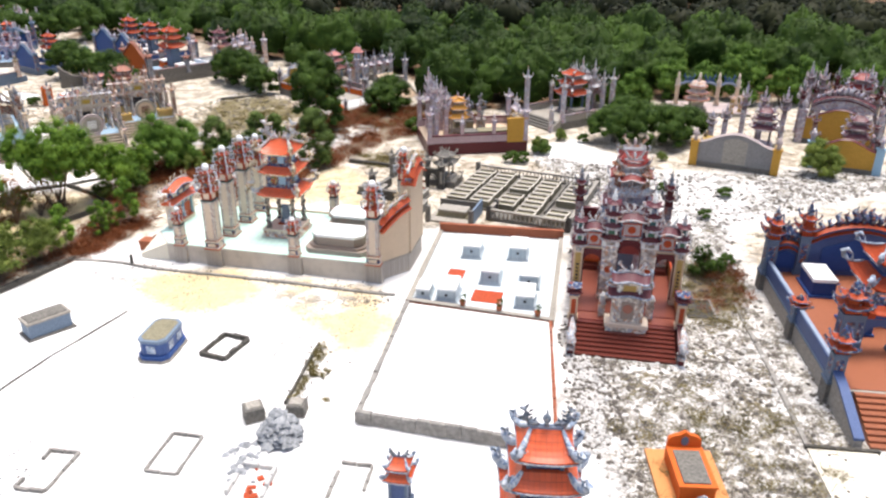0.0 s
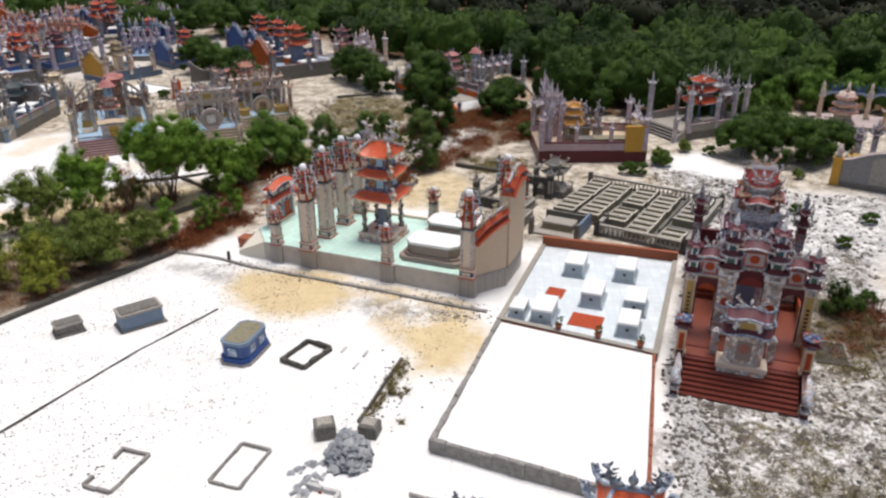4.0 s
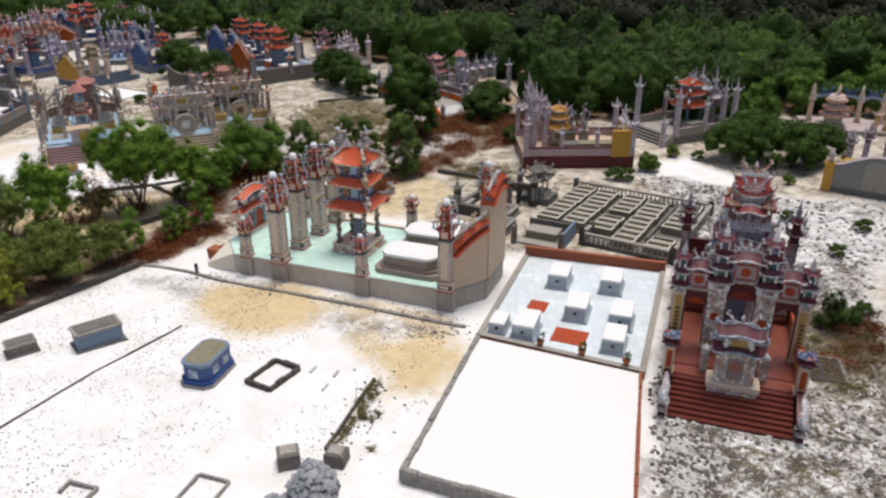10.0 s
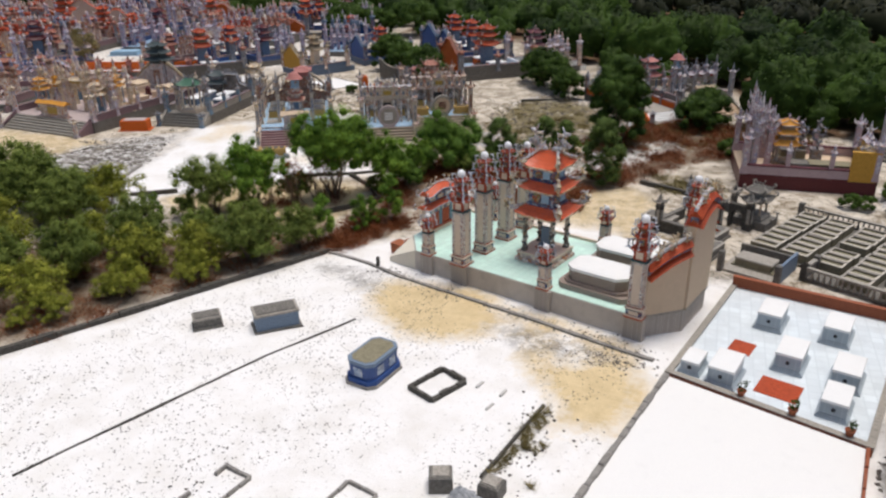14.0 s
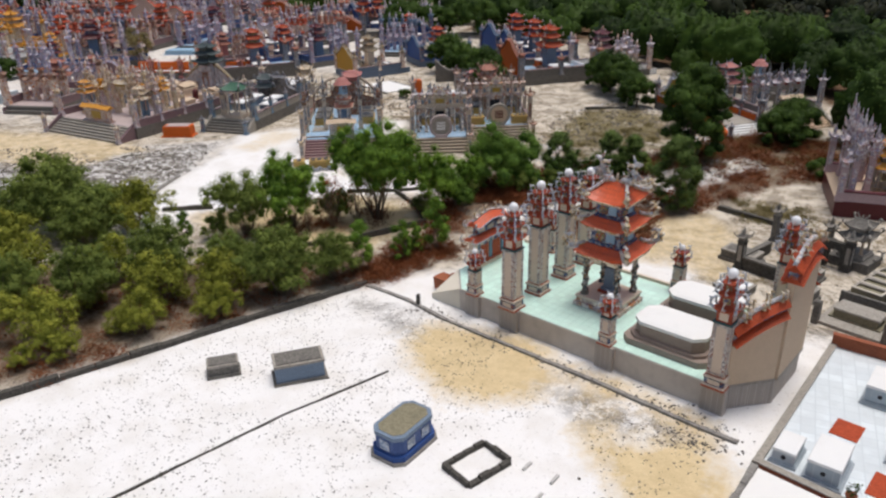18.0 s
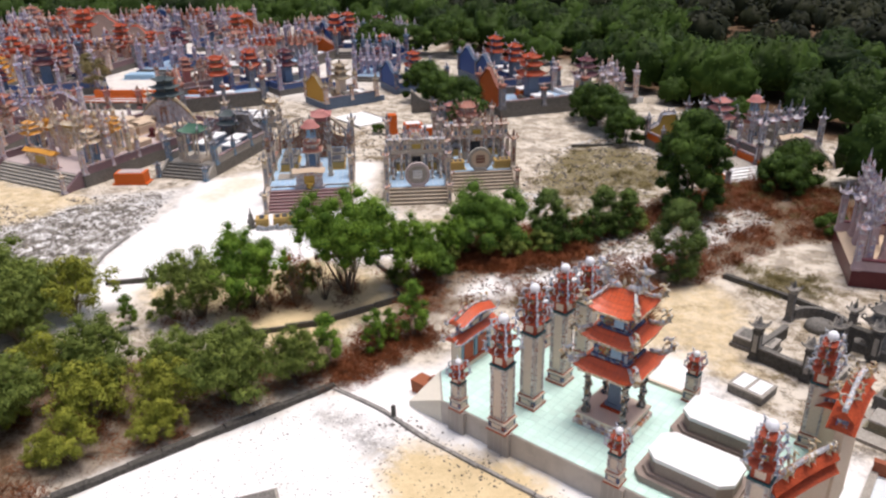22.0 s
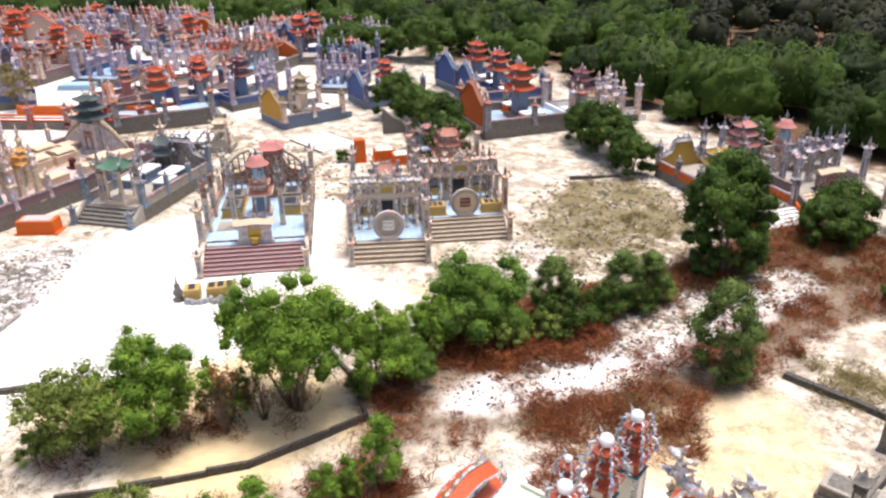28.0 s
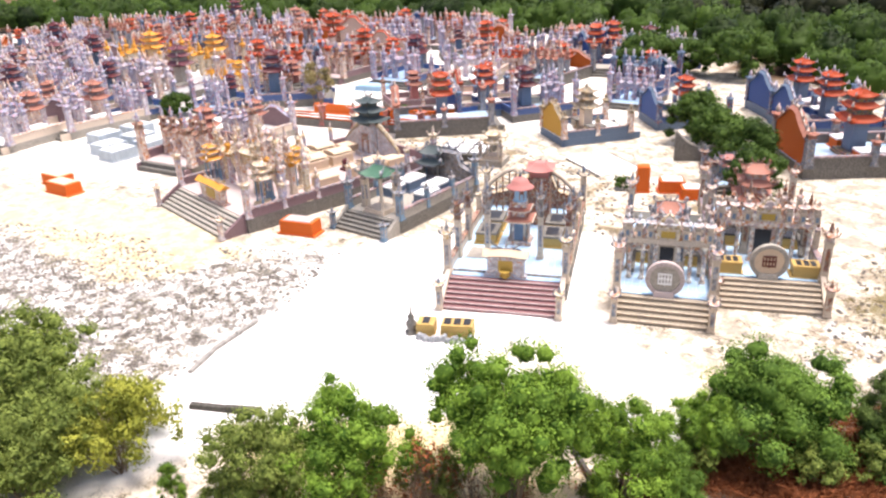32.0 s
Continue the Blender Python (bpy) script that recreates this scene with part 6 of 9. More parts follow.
def stems(rng, lumps, count, base=0.3, r0=0.09):
    g = Geo()
    for i in range(count):
        a = rng.random() * 6.283
        tx, ty, tz = rng.choice(lumps)[:3]
        p0 = Vector((base * 0.5 * math.cos(a), base * 0.5 * math.sin(a), -0.2))
        p3 = Vector((tx, ty, tz))
        mid = p0.lerp(p3, 0.45) + Vector((rng.uniform(-0.25, 0.25), rng.uniform(-0.25, 0.25), 0.3))
        g.tube([p0, p0.lerp(mid, 0.5), mid, mid.lerp(p3, 0.6), p3], [r0, r0 * 0.8, r0 * 0.62, r0 * 0.4, r0 * 0.15], 6)
        for k in range(2):
            q = Vector(rng.choice(lumps)[:3])
            g.tube([mid, mid.lerp(q, 0.6) + Vector((0, 0, 0.15)), q], [r0 * 0.45, r0 * 0.3, r0 * 0.08], 5)
    return g


def make_tree(name, label, seed, w, z0, z1, lumps, leaves, size, mat, nst=4, r0=0.09, category="tree", spread=0.8, fat=(0.20, 0.36), core=0.62, masses=0):
    rng = random.Random(seed)
    t = thing(name, label, category, 0, 0, -60)
    lm = massed_lumps(rng, w, z0, z1, lumps, masses, fat) if masses else crown_lumps(rng, w, z0, z1, lumps, spread, fat)
    if nst:
        part("trunk", stems(rng, lm, nst, 0.35 if core else r0 * 2, r0), BARK, t)
    v, q = leaf_cloud(rng, lm, leaves, size, 0.5, 0.24)
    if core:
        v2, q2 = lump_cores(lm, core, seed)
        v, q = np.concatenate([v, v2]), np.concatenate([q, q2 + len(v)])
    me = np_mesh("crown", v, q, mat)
    # Cores stay at tone 0: the crown's inner shade is put into their colour.
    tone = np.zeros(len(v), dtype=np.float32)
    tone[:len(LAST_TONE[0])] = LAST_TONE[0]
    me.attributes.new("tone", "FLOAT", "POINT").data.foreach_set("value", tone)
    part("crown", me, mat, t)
    return t


def place(ob, spots, label=""):
    """The first spot takes the thing itself, the rest copies: x, y, size, turn."""
    for i, (x, y, s, a) in enumerate(spots):
        m = pose(x, y, 0, 0, 0, a) @ Matrix.Diagonal((s, s, s, 1))
        if i == 0:
            ob.matrix_basis = m
        else:
            copy_thing(ob, m)


def spots_in(rng, poly, count, keep=lambda x, y: True):
    xs, ys = [p[0] for p in poly], [p[1] for p in poly]
    out = []
    for _ in range(count * 30):
        if len(out) >= count:
            break
        x, y = rng.uniform(min(xs), max(xs)), rng.uniform(min(ys), max(ys))
        if inside(poly, x, y) and keep(x, y):
            out.append((x, y))
    return out


white_plot()

TREES = "trees along the sand track"
round_tree = make_tree("round_tree", "dense dark green oval tree with foliage to the ground", 5, 2.5, 0.5, 6.4, 130, 21000, 0.085, LEAF_D, 3, 0.12, fat=(0.18, 0.30), core=0.7, spread=0.82)
place(round_tree, [(-4.7, 66.0, 1.08, 0)])
bush_round = make_tree("round_bush", "rounded dark green bush", 6, 1.9, 0.4, 2.7, 40, 5600, 0.09, LEAF_D, 3, 0.06, fat=(0.2, 0.34), core=0.66)
place(bush_round, [(2.3, 74.5, 1.15, 20), (-12.0, 82.0, 0.9, 40), (-15.5, 87.5, 1.25, 130), (-17.5, 90.0, 1.0, 10), (-37.0, 92.5, 1.3, 0), (-33.5, 89.5, 1.2, 70), (-30.0, 86.5, 1.25, 200), (-27.0, 81.0, 1.1, 100), (-14.0, 85.2, 1.1, 310)])
feathery = make_tree("feathery_bush", "loose grey-green feathery bush beside the sand path", 7, 1.65, 0.2, 4.3, 90, 14000, 0.06, LEAF_F, 9, 0.03, category="bush", fat=(0.17, 0.30), core=0.5)
place(feathery, [(-4.3, 55.0, 1.05, 20), (-9.6, 59.8, 0.72, 130), (-12.6, 57.2, 0.78, 60), (-8.2, 61.2, 0.6, 200)])
main_tree = make_tree("acacia_tree", "bright green multi-stemmed acacia tree on yellow sand", 43, 3.1, 2.3, 6.6, 150, 34000, 0.055, LEAF, 11, 0.07, fat=(0.13, 0.23), core=0.5, masses=8)
tagged(main_tree, group=TREES)
place(main_tree, [(-21.3, 46.3, 1.04, 0)])
hedge_tree = make_tree("acacia_tree", "deep green acacia tree above rust-brown brush", 29, 2.9, 0.8, 5.2, 130, 30000, 0.06, LEAF_H, 9, 0.06, fat=(0.14, 0.25), core=0.55, masses=6)
tagged(hedge_tree, group=TREES)
place(hedge_tree, [(-16.0, 54.8, 0.98, 0), (-17.6, 50.0, 0.5, 60)])
side_tree = make_tree("acacia_tree", "leafy green acacia tree with slender stems", 12, 2.5, 1.8, 5.5, 110, 21000, 0.056, LEAF, 11, 0.05, fat=(0.13, 0.22), core=0.46, masses=6)
tagged(side_tree, group=TREES)
place(side_tree, [(-25.6, 43.0, 0.98, 0), (-18.7, 48.7, 0.92, 60), (-17.6, 52.6, 0.62, 200)])
spread_tree = make_tree("acacia_tree", "broad grey-green acacia thicket with many thin bare stems", 25, 2.7, 1.6, 4.5, 110, 18000, 0.056, LEAF_M, 18, 0.04, fat=(0.12, 0.21), core=0.38, masses=7)
tagged(spread_tree, group=TREES)
place(spread_tree, [(-27.4, 41.0, 1.0, 40), (-35.6, 37.2, 0.95, 130), (-23.6, 44.8, 0.55, 230)])
low_tree = make_tree("low_tree", "yellow-green scrub tree on a litter bank", 13, 2.2, 0.7, 3.7, 80, 7000, 0.07, LEAF_Y, 13, 0.035, fat=(0.11, 0.22), core=0.2, masses=7)
tagged(low_tree, group=TREES)
place(low_tree, [(-25.8, 31.8, 0.95, 0), (-23.2, 33.4, 0.95, 20), (-22.2, 31.8, 0.6, 120), (-28.2, 27.2, 0.9, 40), (-30.6, 25.8, 0.9, 90), (-24.6, 29.6, 0.7, 170), (-34.2, 30.4, 1.1, 260), (-30.2, 33.4, 0.85, 60), (-26.4, 26.4, 0.55, 250), (-37.5, 32.2, 1.1, 80), (-39.5, 28.5, 1.1, 10), (-35.0, 27.0, 1.0, 190), (-33.8, 38.4, 1.15, 130), (-28.8, 23.4, 0.6, 330), (-35.4, 39.6, 0.95, 20)])
green_scrub = make_tree("low_tree", "olive green scrub tree with thin stems above dry litter", 27, 2.2, 0.8, 4.0, 90, 11000, 0.062, LEAF_M, 12, 0.04, fat=(0.13, 0.23), core=0.4, masses=6)
tagged(green_scrub, group=TREES)
place(green_scrub, [(-20.9, 35.2, 1.05, 50), (-19.3, 37.7, 0.75, 100), (-27.2, 33.8, 1.0, 310), (-29.0, 30.2, 0.95, 150), (-24.4, 35.4, 0.75, 240), (-32.2, 28.4, 0.85, 200), (-40.0, 34.8, 1.1, 220), (-37.6, 36.6, 1.25, 310), (-40.5, 38.0, 1.3, 130), (-34.2, 35.4, 1.0, 70), (-22.4, 37.2, 0.75, 200)])
rng = random.Random(19)
for x, y in spots_in(rng, [(-44, 14), (-30, 20), (-25.4, 28.5), (-21.8, 34.0), (-25, 35), (-33, 31.5), (-44, 30)], 7):
    s_ = rng.uniform(0.35, 0.6)
    copy_thing(low_tree, pose(x, y, 0, 0, 0, rng.uniform(0, 360)) @ Matrix.Diagonal((s_ * 1.15, s_ * 1.15, s_ * rng.uniform(0.8, 1.1), 1)))
for k in range(5):
    s_ = rng.uniform(0.3, 0.5)
    copy_thing(low_tree, pose(-28.4 + 8.6 * k / 4 + rng.uniform(-1.6, -0.9), 22.5 + 13.0 * k / 4 + rng.uniform(-0.5, 0.8), 0, 0, 0, rng.uniform(0, 360)) @ Matrix.Diagonal((s_ * 1.2, s_ * 1.2, s_, 1)))
young_tree = make_tree("young_tree", "narrow bright green young tree", 14, 1.15, 0.4, 3.3, 40, 4600, 0.06, LEAF, 5, 0.03, spread=0.62, fat=(0.14, 0.34), core=0.45)
tagged(young_tree, group=TREES)
place(young_tree, [(-15.8, 43.2, 0.95, 0), (-16.9, 41.0, 0.75, 90), (-18.5, 39.2, 0.9, 30), (-30.2, 38.6, 0.62, 60), (-8.4, 61.6, 0.85, 30), (-16.6, 42.2, 0.6, 200)])
bare = make_tree("dry_sapling", "leafless reddish-brown dry sapling", 15, 1.1, 1.0, 2.9, 60, 420, 0.06, DRY, 22, 0.022, fat=(0.2, 0.4), core=0)
place(bare, [(-23.2, 43.9, 1.05, 0), (-22.2, 45.2, 0.85, 70), (-24.4, 43.0, 0.6, 140), (-22.6, 47.6, 0.7, 200)])
shrub = make_tree("shrub", "small dark green shrub on sand", 16, 0.9, 0.25, 0.9, 16, 1800, 0.075, LEAF_D, 2, 0.03, category="shrub")
tagged(shrub, group="shrubs on the sand")
place(shrub, [(11.9, 54.9, 0.9, 60), (12.8, 54.8, 1.0, 20), (14.9, 57.3, 1.25, 90), (23.0, 41.5, 0.7, 10), (26.2, 45.5, 0.8, 0), (22.0, 47.0, 0.7, 70), (19.5, 60.5, 0.8, 30), (-35.5, 78.0, 1.0, 0), (4.5, 65.0, 1.5, 30), (-59, 84, 1.4, 0), (-63, 86, 1.2, 100), (-66, 85, 1.3, 40), (21.2, 34.2, 0.7, 200)])
under = make_tree("undergrowth_bush", "tangled green bush under the acacia trees", 23, 1.3, 0.3, 1.7, 26, 2600, 0.075, LEAF_M, 5, 0.03, category="bush", fat=(0.16, 0.34), core=0.45)
place(under, [(-17.3, 52.6, 0.9, 0), (-14.2, 54.0, 0.9, 70), (-12.6, 55.4, 0.9, 140), (-19.0, 48.2, 0.8, 10), (-26.0, 42.2, 0.7, 80), (-29.0, 39.8, 0.8, 160), (-7.4, 61.4, 0.7, 0)])
thicket = make_tree("dark_thicket", "dark grey-green thicket with dry sticks", 24, 1.7, 0.4, 2.5, 40, 4200, 0.06, LEAF_D, 22, 0.022, category="bush", fat=(0.14, 0.26), core=0.36, masses=5)
place(thicket, [(-14.4, 55.0, 0.9, 30), (19.3, 33.0, 0.9, 0), (20.3, 33.3, 0.45, 100), (-12.2, 56.0, 1.1, 90), (-11.6, 57.2, 1.25, 0), (-10.2, 58.4, 1.05, 60), (-8.7, 59.8, 0.95, 120), (-12.9, 58.0, 0.9, 200), (-17.9, 55.2, 0.8, 280)])
oval_bush = make_tree("broad_bush", "broad dark green bush at the wood's edge", 17, 3.0, 0.6, 3.2, 60, 8000, 0.10, LEAF_D, 3, 0.06, category="bush", fat=(0.16, 0.28), core=0.7)
place(oval_bush, [(26.0, 59.0, 1.0, 0), (22.2, 60.2, 0.9, 60), (28.8, 60.4, 0.85, 250), (24.2, 62.4, 1.0, 130), (-55.3, 117.5, 1.5, 0), (-46.0, 123.0, 1.6, 90), (-87.8, 70.9, 0.7, 40), (1.5, 72.8, 0.8, 10), (-52.5, 122, 1.2, 70)])
olive_bush = make_tree("round_bush", "rounded olive green bush before an ochre wall", 33, 1.9, 0.5, 3.5, 60, 9000, 0.075, LEAF_M, 5, 0.05, category="bush", fat=(0.15, 0.26), core=0.6, masses=5)
place(olive_bush, [(36.0, 49.9, 1.0, 0), (22.6, 55.8, 0.35, 90), (14.8, 57.4, 0.5, 30), (24.7, 54.6, 0.28, 60), (17.5, 61.2, 0.4, 120)])
wood_tree = make_tree("wood_edge_tree", "rounded bright green tree at the wood's edge", 34, 3.0, 0.6, 5.4, 100, 12000, 0.10, LEAF_H, 5, 0.09, fat=(0.15, 0.26), core=0.66, masses=6)
tagged(wood_tree, group="trees at the wood's edge")
place(wood_tree, [(21.6, 71.2, 0.85, 0), (25.4, 71.0, 0.8, 60), (28.6, 74.6, 0.95, 120), (41.0, 75.4, 1.1, 20), (45.2, 73.8, 1.0, 100), (49.0, 76.0, 1.1, 310), (44.2, 82.5, 1.2, 250), (52.5, 71.5, 1.1, 200), (34.0, 77.6, 1.05, 170), (37.6, 77.2, 0.95, 280)])
dead = make_tree("brown_casuarina", "thin brown half-dead tree", 18, 1.8, 1.0, 4.4, 16, 2600, 0.10, STRAW, 4, 0.05, core=0)
place(dead, [(-76.5, 82.0, 1.15, 0)])


def scatter(name, label, category, spots, mat, build):
    """One joined sheet of many small things of a kind that nobody would count."""
    vs, qs, k = [], [], 0
    for s in spots:
        v, q = build(*s)
        vs.append(v)
        qs.append(q + k)
        k += len(v)
    me = np_mesh(name, np.concatenate(vs), np.concatenate(qs), mat)
    tone = np.random.RandomState(len(vs)).rand(len(vs))
    me.attributes.new("tone", "FLOAT", "POINT").data.foreach_set("value", np.repeat(tone, [len(v) for v in vs]).astype(np.float32))
    ob = new(name, me)
    return tagged(ob, label, category, kind="stuff")


# far woods: lumpy domed crowns with dark gaps between, coarser with distance
rng = random.Random(21)


def dome(seed, nu, nv):
    """A broad crown with a lumpy skin, closed at its foot; returns vertices and quads."""
    v = []
    for i in range(nv + 1):
        ph = -0.45 + (1.55 + 0.45) * i / nv
        for j in range(nu):
            a = 2 * math.pi * j / nu
            d = Vector((math.cos(a) * math.cos(ph), math.sin(a) * math.cos(ph), math.sin(ph)))
            e = 0.74 + 0.62 * abs(noise.noise(d * 2.3 + Vector((seed * 7.3, 0, 0)))) + 0.34 * abs(noise.noise(d * 5.2 + Vector((0, seed * 3.1, 0))))
            v.append((d.x * 2.75 * e, d.y * 2.75 * e, 2.3 + d.z * 2.8 * e))
    f = [(i * nu + j, i * nu + (j + 1) % nu, (i + 1) * nu + (j + 1) % nu, (i + 1) * nu + j) for i in range(nv) for j in range(nu)]
    return np.array(v), np.array(f)


def dome_leaves(seed, count, size):
    v, f = dome(seed, 40, 16)
    r = np.random.RandomState(seed)
    q = f[r.randint(0, len(f), count)]
    c_ = v[q].mean(axis=1) + r.normal(size=(count, 3)) * 0.26
    d = c_ - np.array([0, 0, 1.6])
    d /= np.linalg.norm(d, axis=1)[:, None]
    c_ += d * 0.08
    nr = d + 0.22 * r.normal(size=(count, 3))
    nr /= np.linalg.norm(nr, axis=1)[:, None]
    a = np.cross(nr, r.normal(size=(count, 3)))
    a /= np.linalg.norm(a, axis=1)[:, None]
    b = np.cross(nr, a)
    k = size * (0.6 + 0.8 * r.rand(count))[:, None]
    return np.stack([c_ - a * k, c_ - b * k * 0.7, c_ + a * k, c_ + b * k * 0.7], axis=1).reshape(-1, 3)


models = []
for k in range(5):
    row = []
    for nu, nv, count, size in ((30, 13, 950, 0.125), (20, 9, 430, 0.18), (12, 5, 110, 0.4)):
        v, f = dome(k + 1, nu, nv)
        lv = dome_leaves(k + 1, count, size)
        row.append((np.concatenate([v, lv]), np.concatenate([f, np.arange(len(lv)).reshape(-1, 4) + len(v)])))
    models.append(row)
wood, pines = [], []
for gx_ in range(-50, 23):
    for gy_ in range(10, 42):
        x, y = gx_ * 5.2 + (gy_ % 2) * 2.6 + rng.uniform(-1.9, 1.9), gy_ * 5.0 + rng.uniform(-1.9, 1.9)
        if not inside(WOODS, x, y) or math.hypot(x, y) > (205 if x > -95 else 255) or x > 95:
            continue
        deep = edge_dist(FOREST_EDGE, x, y)
        if noise2(x, y, 0.045, 5.0) > 0.6 and deep > 12 or rng.random() < 0.06:
            continue
        far_ = 1 if math.hypot(x + 3, y - 12) > 92 else 0
        s = rng.choice((0.5, 0.65, 0.8, 0.9, 1.0, 1.15)) * rng.uniform(0.92, 1.08)
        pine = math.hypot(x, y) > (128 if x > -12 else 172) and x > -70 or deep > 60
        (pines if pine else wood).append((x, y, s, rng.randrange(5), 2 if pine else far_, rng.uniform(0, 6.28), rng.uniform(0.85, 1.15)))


def one_tree(x, y, s, k, far_, a, tall):
    v, f = models[k][far_]
    c_, s_ = math.cos(a) * s, math.sin(a) * s
    w = np.stack([v[:, 0] * c_ - v[:, 1] * s_ + x, v[:, 0] * s_ + v[:, 1] * c_ + y, v[:, 2] * s * tall], axis=1)
    return w, f


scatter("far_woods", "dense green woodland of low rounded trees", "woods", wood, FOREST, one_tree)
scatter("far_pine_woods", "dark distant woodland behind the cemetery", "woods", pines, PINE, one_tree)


def tuft(x, y, s, h, seed, k=60, size=0.05):
    """A low tangle: short stalks and many small leaves."""
    r = np.random.RandomState(seed)
    a, q = r.rand(k) * 6.283, s * np.sqrt(r.rand(k))
    p = np.stack([x + q * np.cos(a), y + q * np.sin(a), h * r.rand(k) ** 1.3 * (1 - 0.6 * q / s)], 1)
    d = r.normal(size=(k, 3))
    d[:, 2] = np.abs(d[:, 2]) * 0.8
    d /= np.linalg.norm(d, axis=1)[:, None]
    e = np.cross(d, r.normal(size=(k, 3)))
    e /= np.linalg.norm(e, axis=1)[:, None]
    ln = (size * (1.2 + 3.0 * r.rand(k)))[:, None]
    w = (size * (0.12 + 0.2 * r.rand(k)))[:, None]
    v = np.stack([p - e * w, p + e * w, p + d * ln * 1.6 + e * w * 0.4, p + d * ln * 1.6 - e * w * 0.4], 1).reshape(-1, 3)
    return v, np.arange(4 * k).reshape(-1, 4)


rng = random.Random(31)
off_track = lambda x, y: not inside(TRACK, x, y) or rng.random() < 0.12
brush = [(x, y, rng.uniform(0.35, 0.9), rng.uniform(0.25, 0.75), rng.randrange(10 ** 6), 90, 0.06) for x, y in spots_in(rng, BRUSH_M, 700, lambda x, y: off_track(x, y) and noise2(x, y, 0.35, 9.0) > -0.12) + spots_in(rng, [(-17.9, 37.6), (-16.3, 38.4), (-15.4, 41), (-17.0, 44), (-18.4, 43)], 80)]
BRUSH_D = [(-12.6, 48.4), (-9.0, 47.6), (-5.4, 50.2), (-4.8, 53.2), (-7.4, 53.8), (-10.3, 51.4)]
brush += [(x, y, rng.uniform(0.4, 0.9), rng.uniform(0.3, 0.8), rng.randrange(10 ** 6), 110, 0.06) for x, y in spots_in(rng, BRUSH_D, 70) + spots_in(rng, [(-17.2, 51.4), (-13.4, 52.2), (-10.6, 54.2), (-9.2, 57.0), (-12.4, 55.8), (-17.6, 53.6)], 170)]
for p_ in BRUSH_P:
    brush += [(x, y, rng.uniform(0.3, 0.6), rng.uniform(0.2, 0.5), rng.randrange(10 ** 6), 58, 0.07) for x, y in spots_in(rng, p_, 22)]
brush += [(x, y, rng.uniform(0.4, 0.9), rng.uniform(0.15, 0.5), rng.randrange(10 ** 6), 80, 0.06) for x, y in spots_in(rng, BRUSH_W, 330)]
brush += [(x, y, rng.uniform(0.4, 0.9), rng.uniform(0.3, 0.9), rng.randrange(10 ** 6), 80, 0.07) for x, y in spots_in(rng, BRUSH_T, 230)]
for tx, ty, n_ in ((-21.4, 46.6, 14), (-24.2, 43.6, 16), (-18.6, 48.9, 16), (-26.5, 43.2, 8), (-27.9, 40.9, 8)):
    brush += [(tx + rng.gauss(0, 0.8), ty + rng.gauss(0, 0.8), rng.uniform(0.3, 0.7), rng.uniform(0.3, 0.9), rng.randrange(10 ** 6), 70, 0.06) for _ in range(n_)]
brush += [(x, y, rng.uniform(0.15, 0.5), rng.uniform(0.08, 0.3), rng.randrange(10 ** 6), 50, 0.05) for x, y in spots_in(rng, TRACK, 70) + spots_in(rng, [(-16, 42), (-10, 46), (-4, 49), (-8, 52), (-15, 48)], 50)]
scatter("dry_brush", "reddish-brown dry brush and bracken", "brush", brush, DRY, tuft)
grass = [(x, y, rng.uniform(0.25, 0.6), rng.uniform(0.12, 0.3), rng.randrange(10 ** 6)) for p in GRASS for x, y in spots_in(rng, p, 70)]
grass += [(x, y, rng.uniform(0.3, 0.7), rng.uniform(0.2, 0.45), rng.randrange(10 ** 6)) for x, y in spots_in(rng, [(-12, 60), (0, 66), (12, 66), (12, 72), (2, 79), (-4, 72)], 240)]
grass += [(x, y, rng.uniform(0.3, 0.7), rng.uniform(0.2, 0.5), rng.randrange(10 ** 6)) for x, y in spots_in(rng, BRUSH_D, 45)]
grass += [(-3.1 + 0.9 * k / 30 + rng.uniform(-0.1, 0.5), 22.6 + 4.3 * k / 30, 0.16, 0.2, rng.randrange(10 ** 6)) for k in range(0, 30, 2)]
grass += [(-2.2 + rng.gauss(0, 0.4), 24.8 + rng.gauss(0, 0.9), rng.uniform(0.08, 0.2), rng.uniform(0.06, 0.2), rng.randrange(10 ** 6)) for _ in range(9)]
scatter("grass_tufts", "olive and straw-coloured grass tufts", "grass", grass, STRAW, tuft)


def pebble(x, y, s, seed, z=0.0):
    r = np.random.RandomState(seed)
    c_ = np.array([(-1, -1, 0), (1, -1, 0), (1, 1, 0), (-1, 1, 0), (-0.6, -0.6, 1), (0.6, -0.6, 1), (0.6, 0.6, 1), (-0.6, 0.6, 1)], dtype=float)
    c_ = c_ * (0.7 + 0.6 * r.rand(8, 3)) * s * np.array([1, 0.8, 0.7])
    a = r.rand() * 6.28
    v = np.stack([c_[:, 0] * math.cos(a) - c_[:, 1] * math.sin(a) + x, c_[:, 0] * math.sin(a) + c_[:, 1] * math.cos(a) + y, c_[:, 2] + z - 0.02], 1)
    return v, np.array([(0, 1, 5, 4), (1, 2, 6, 5), (2, 3, 7, 6), (3, 0, 4, 7), (4, 5, 6, 7)])


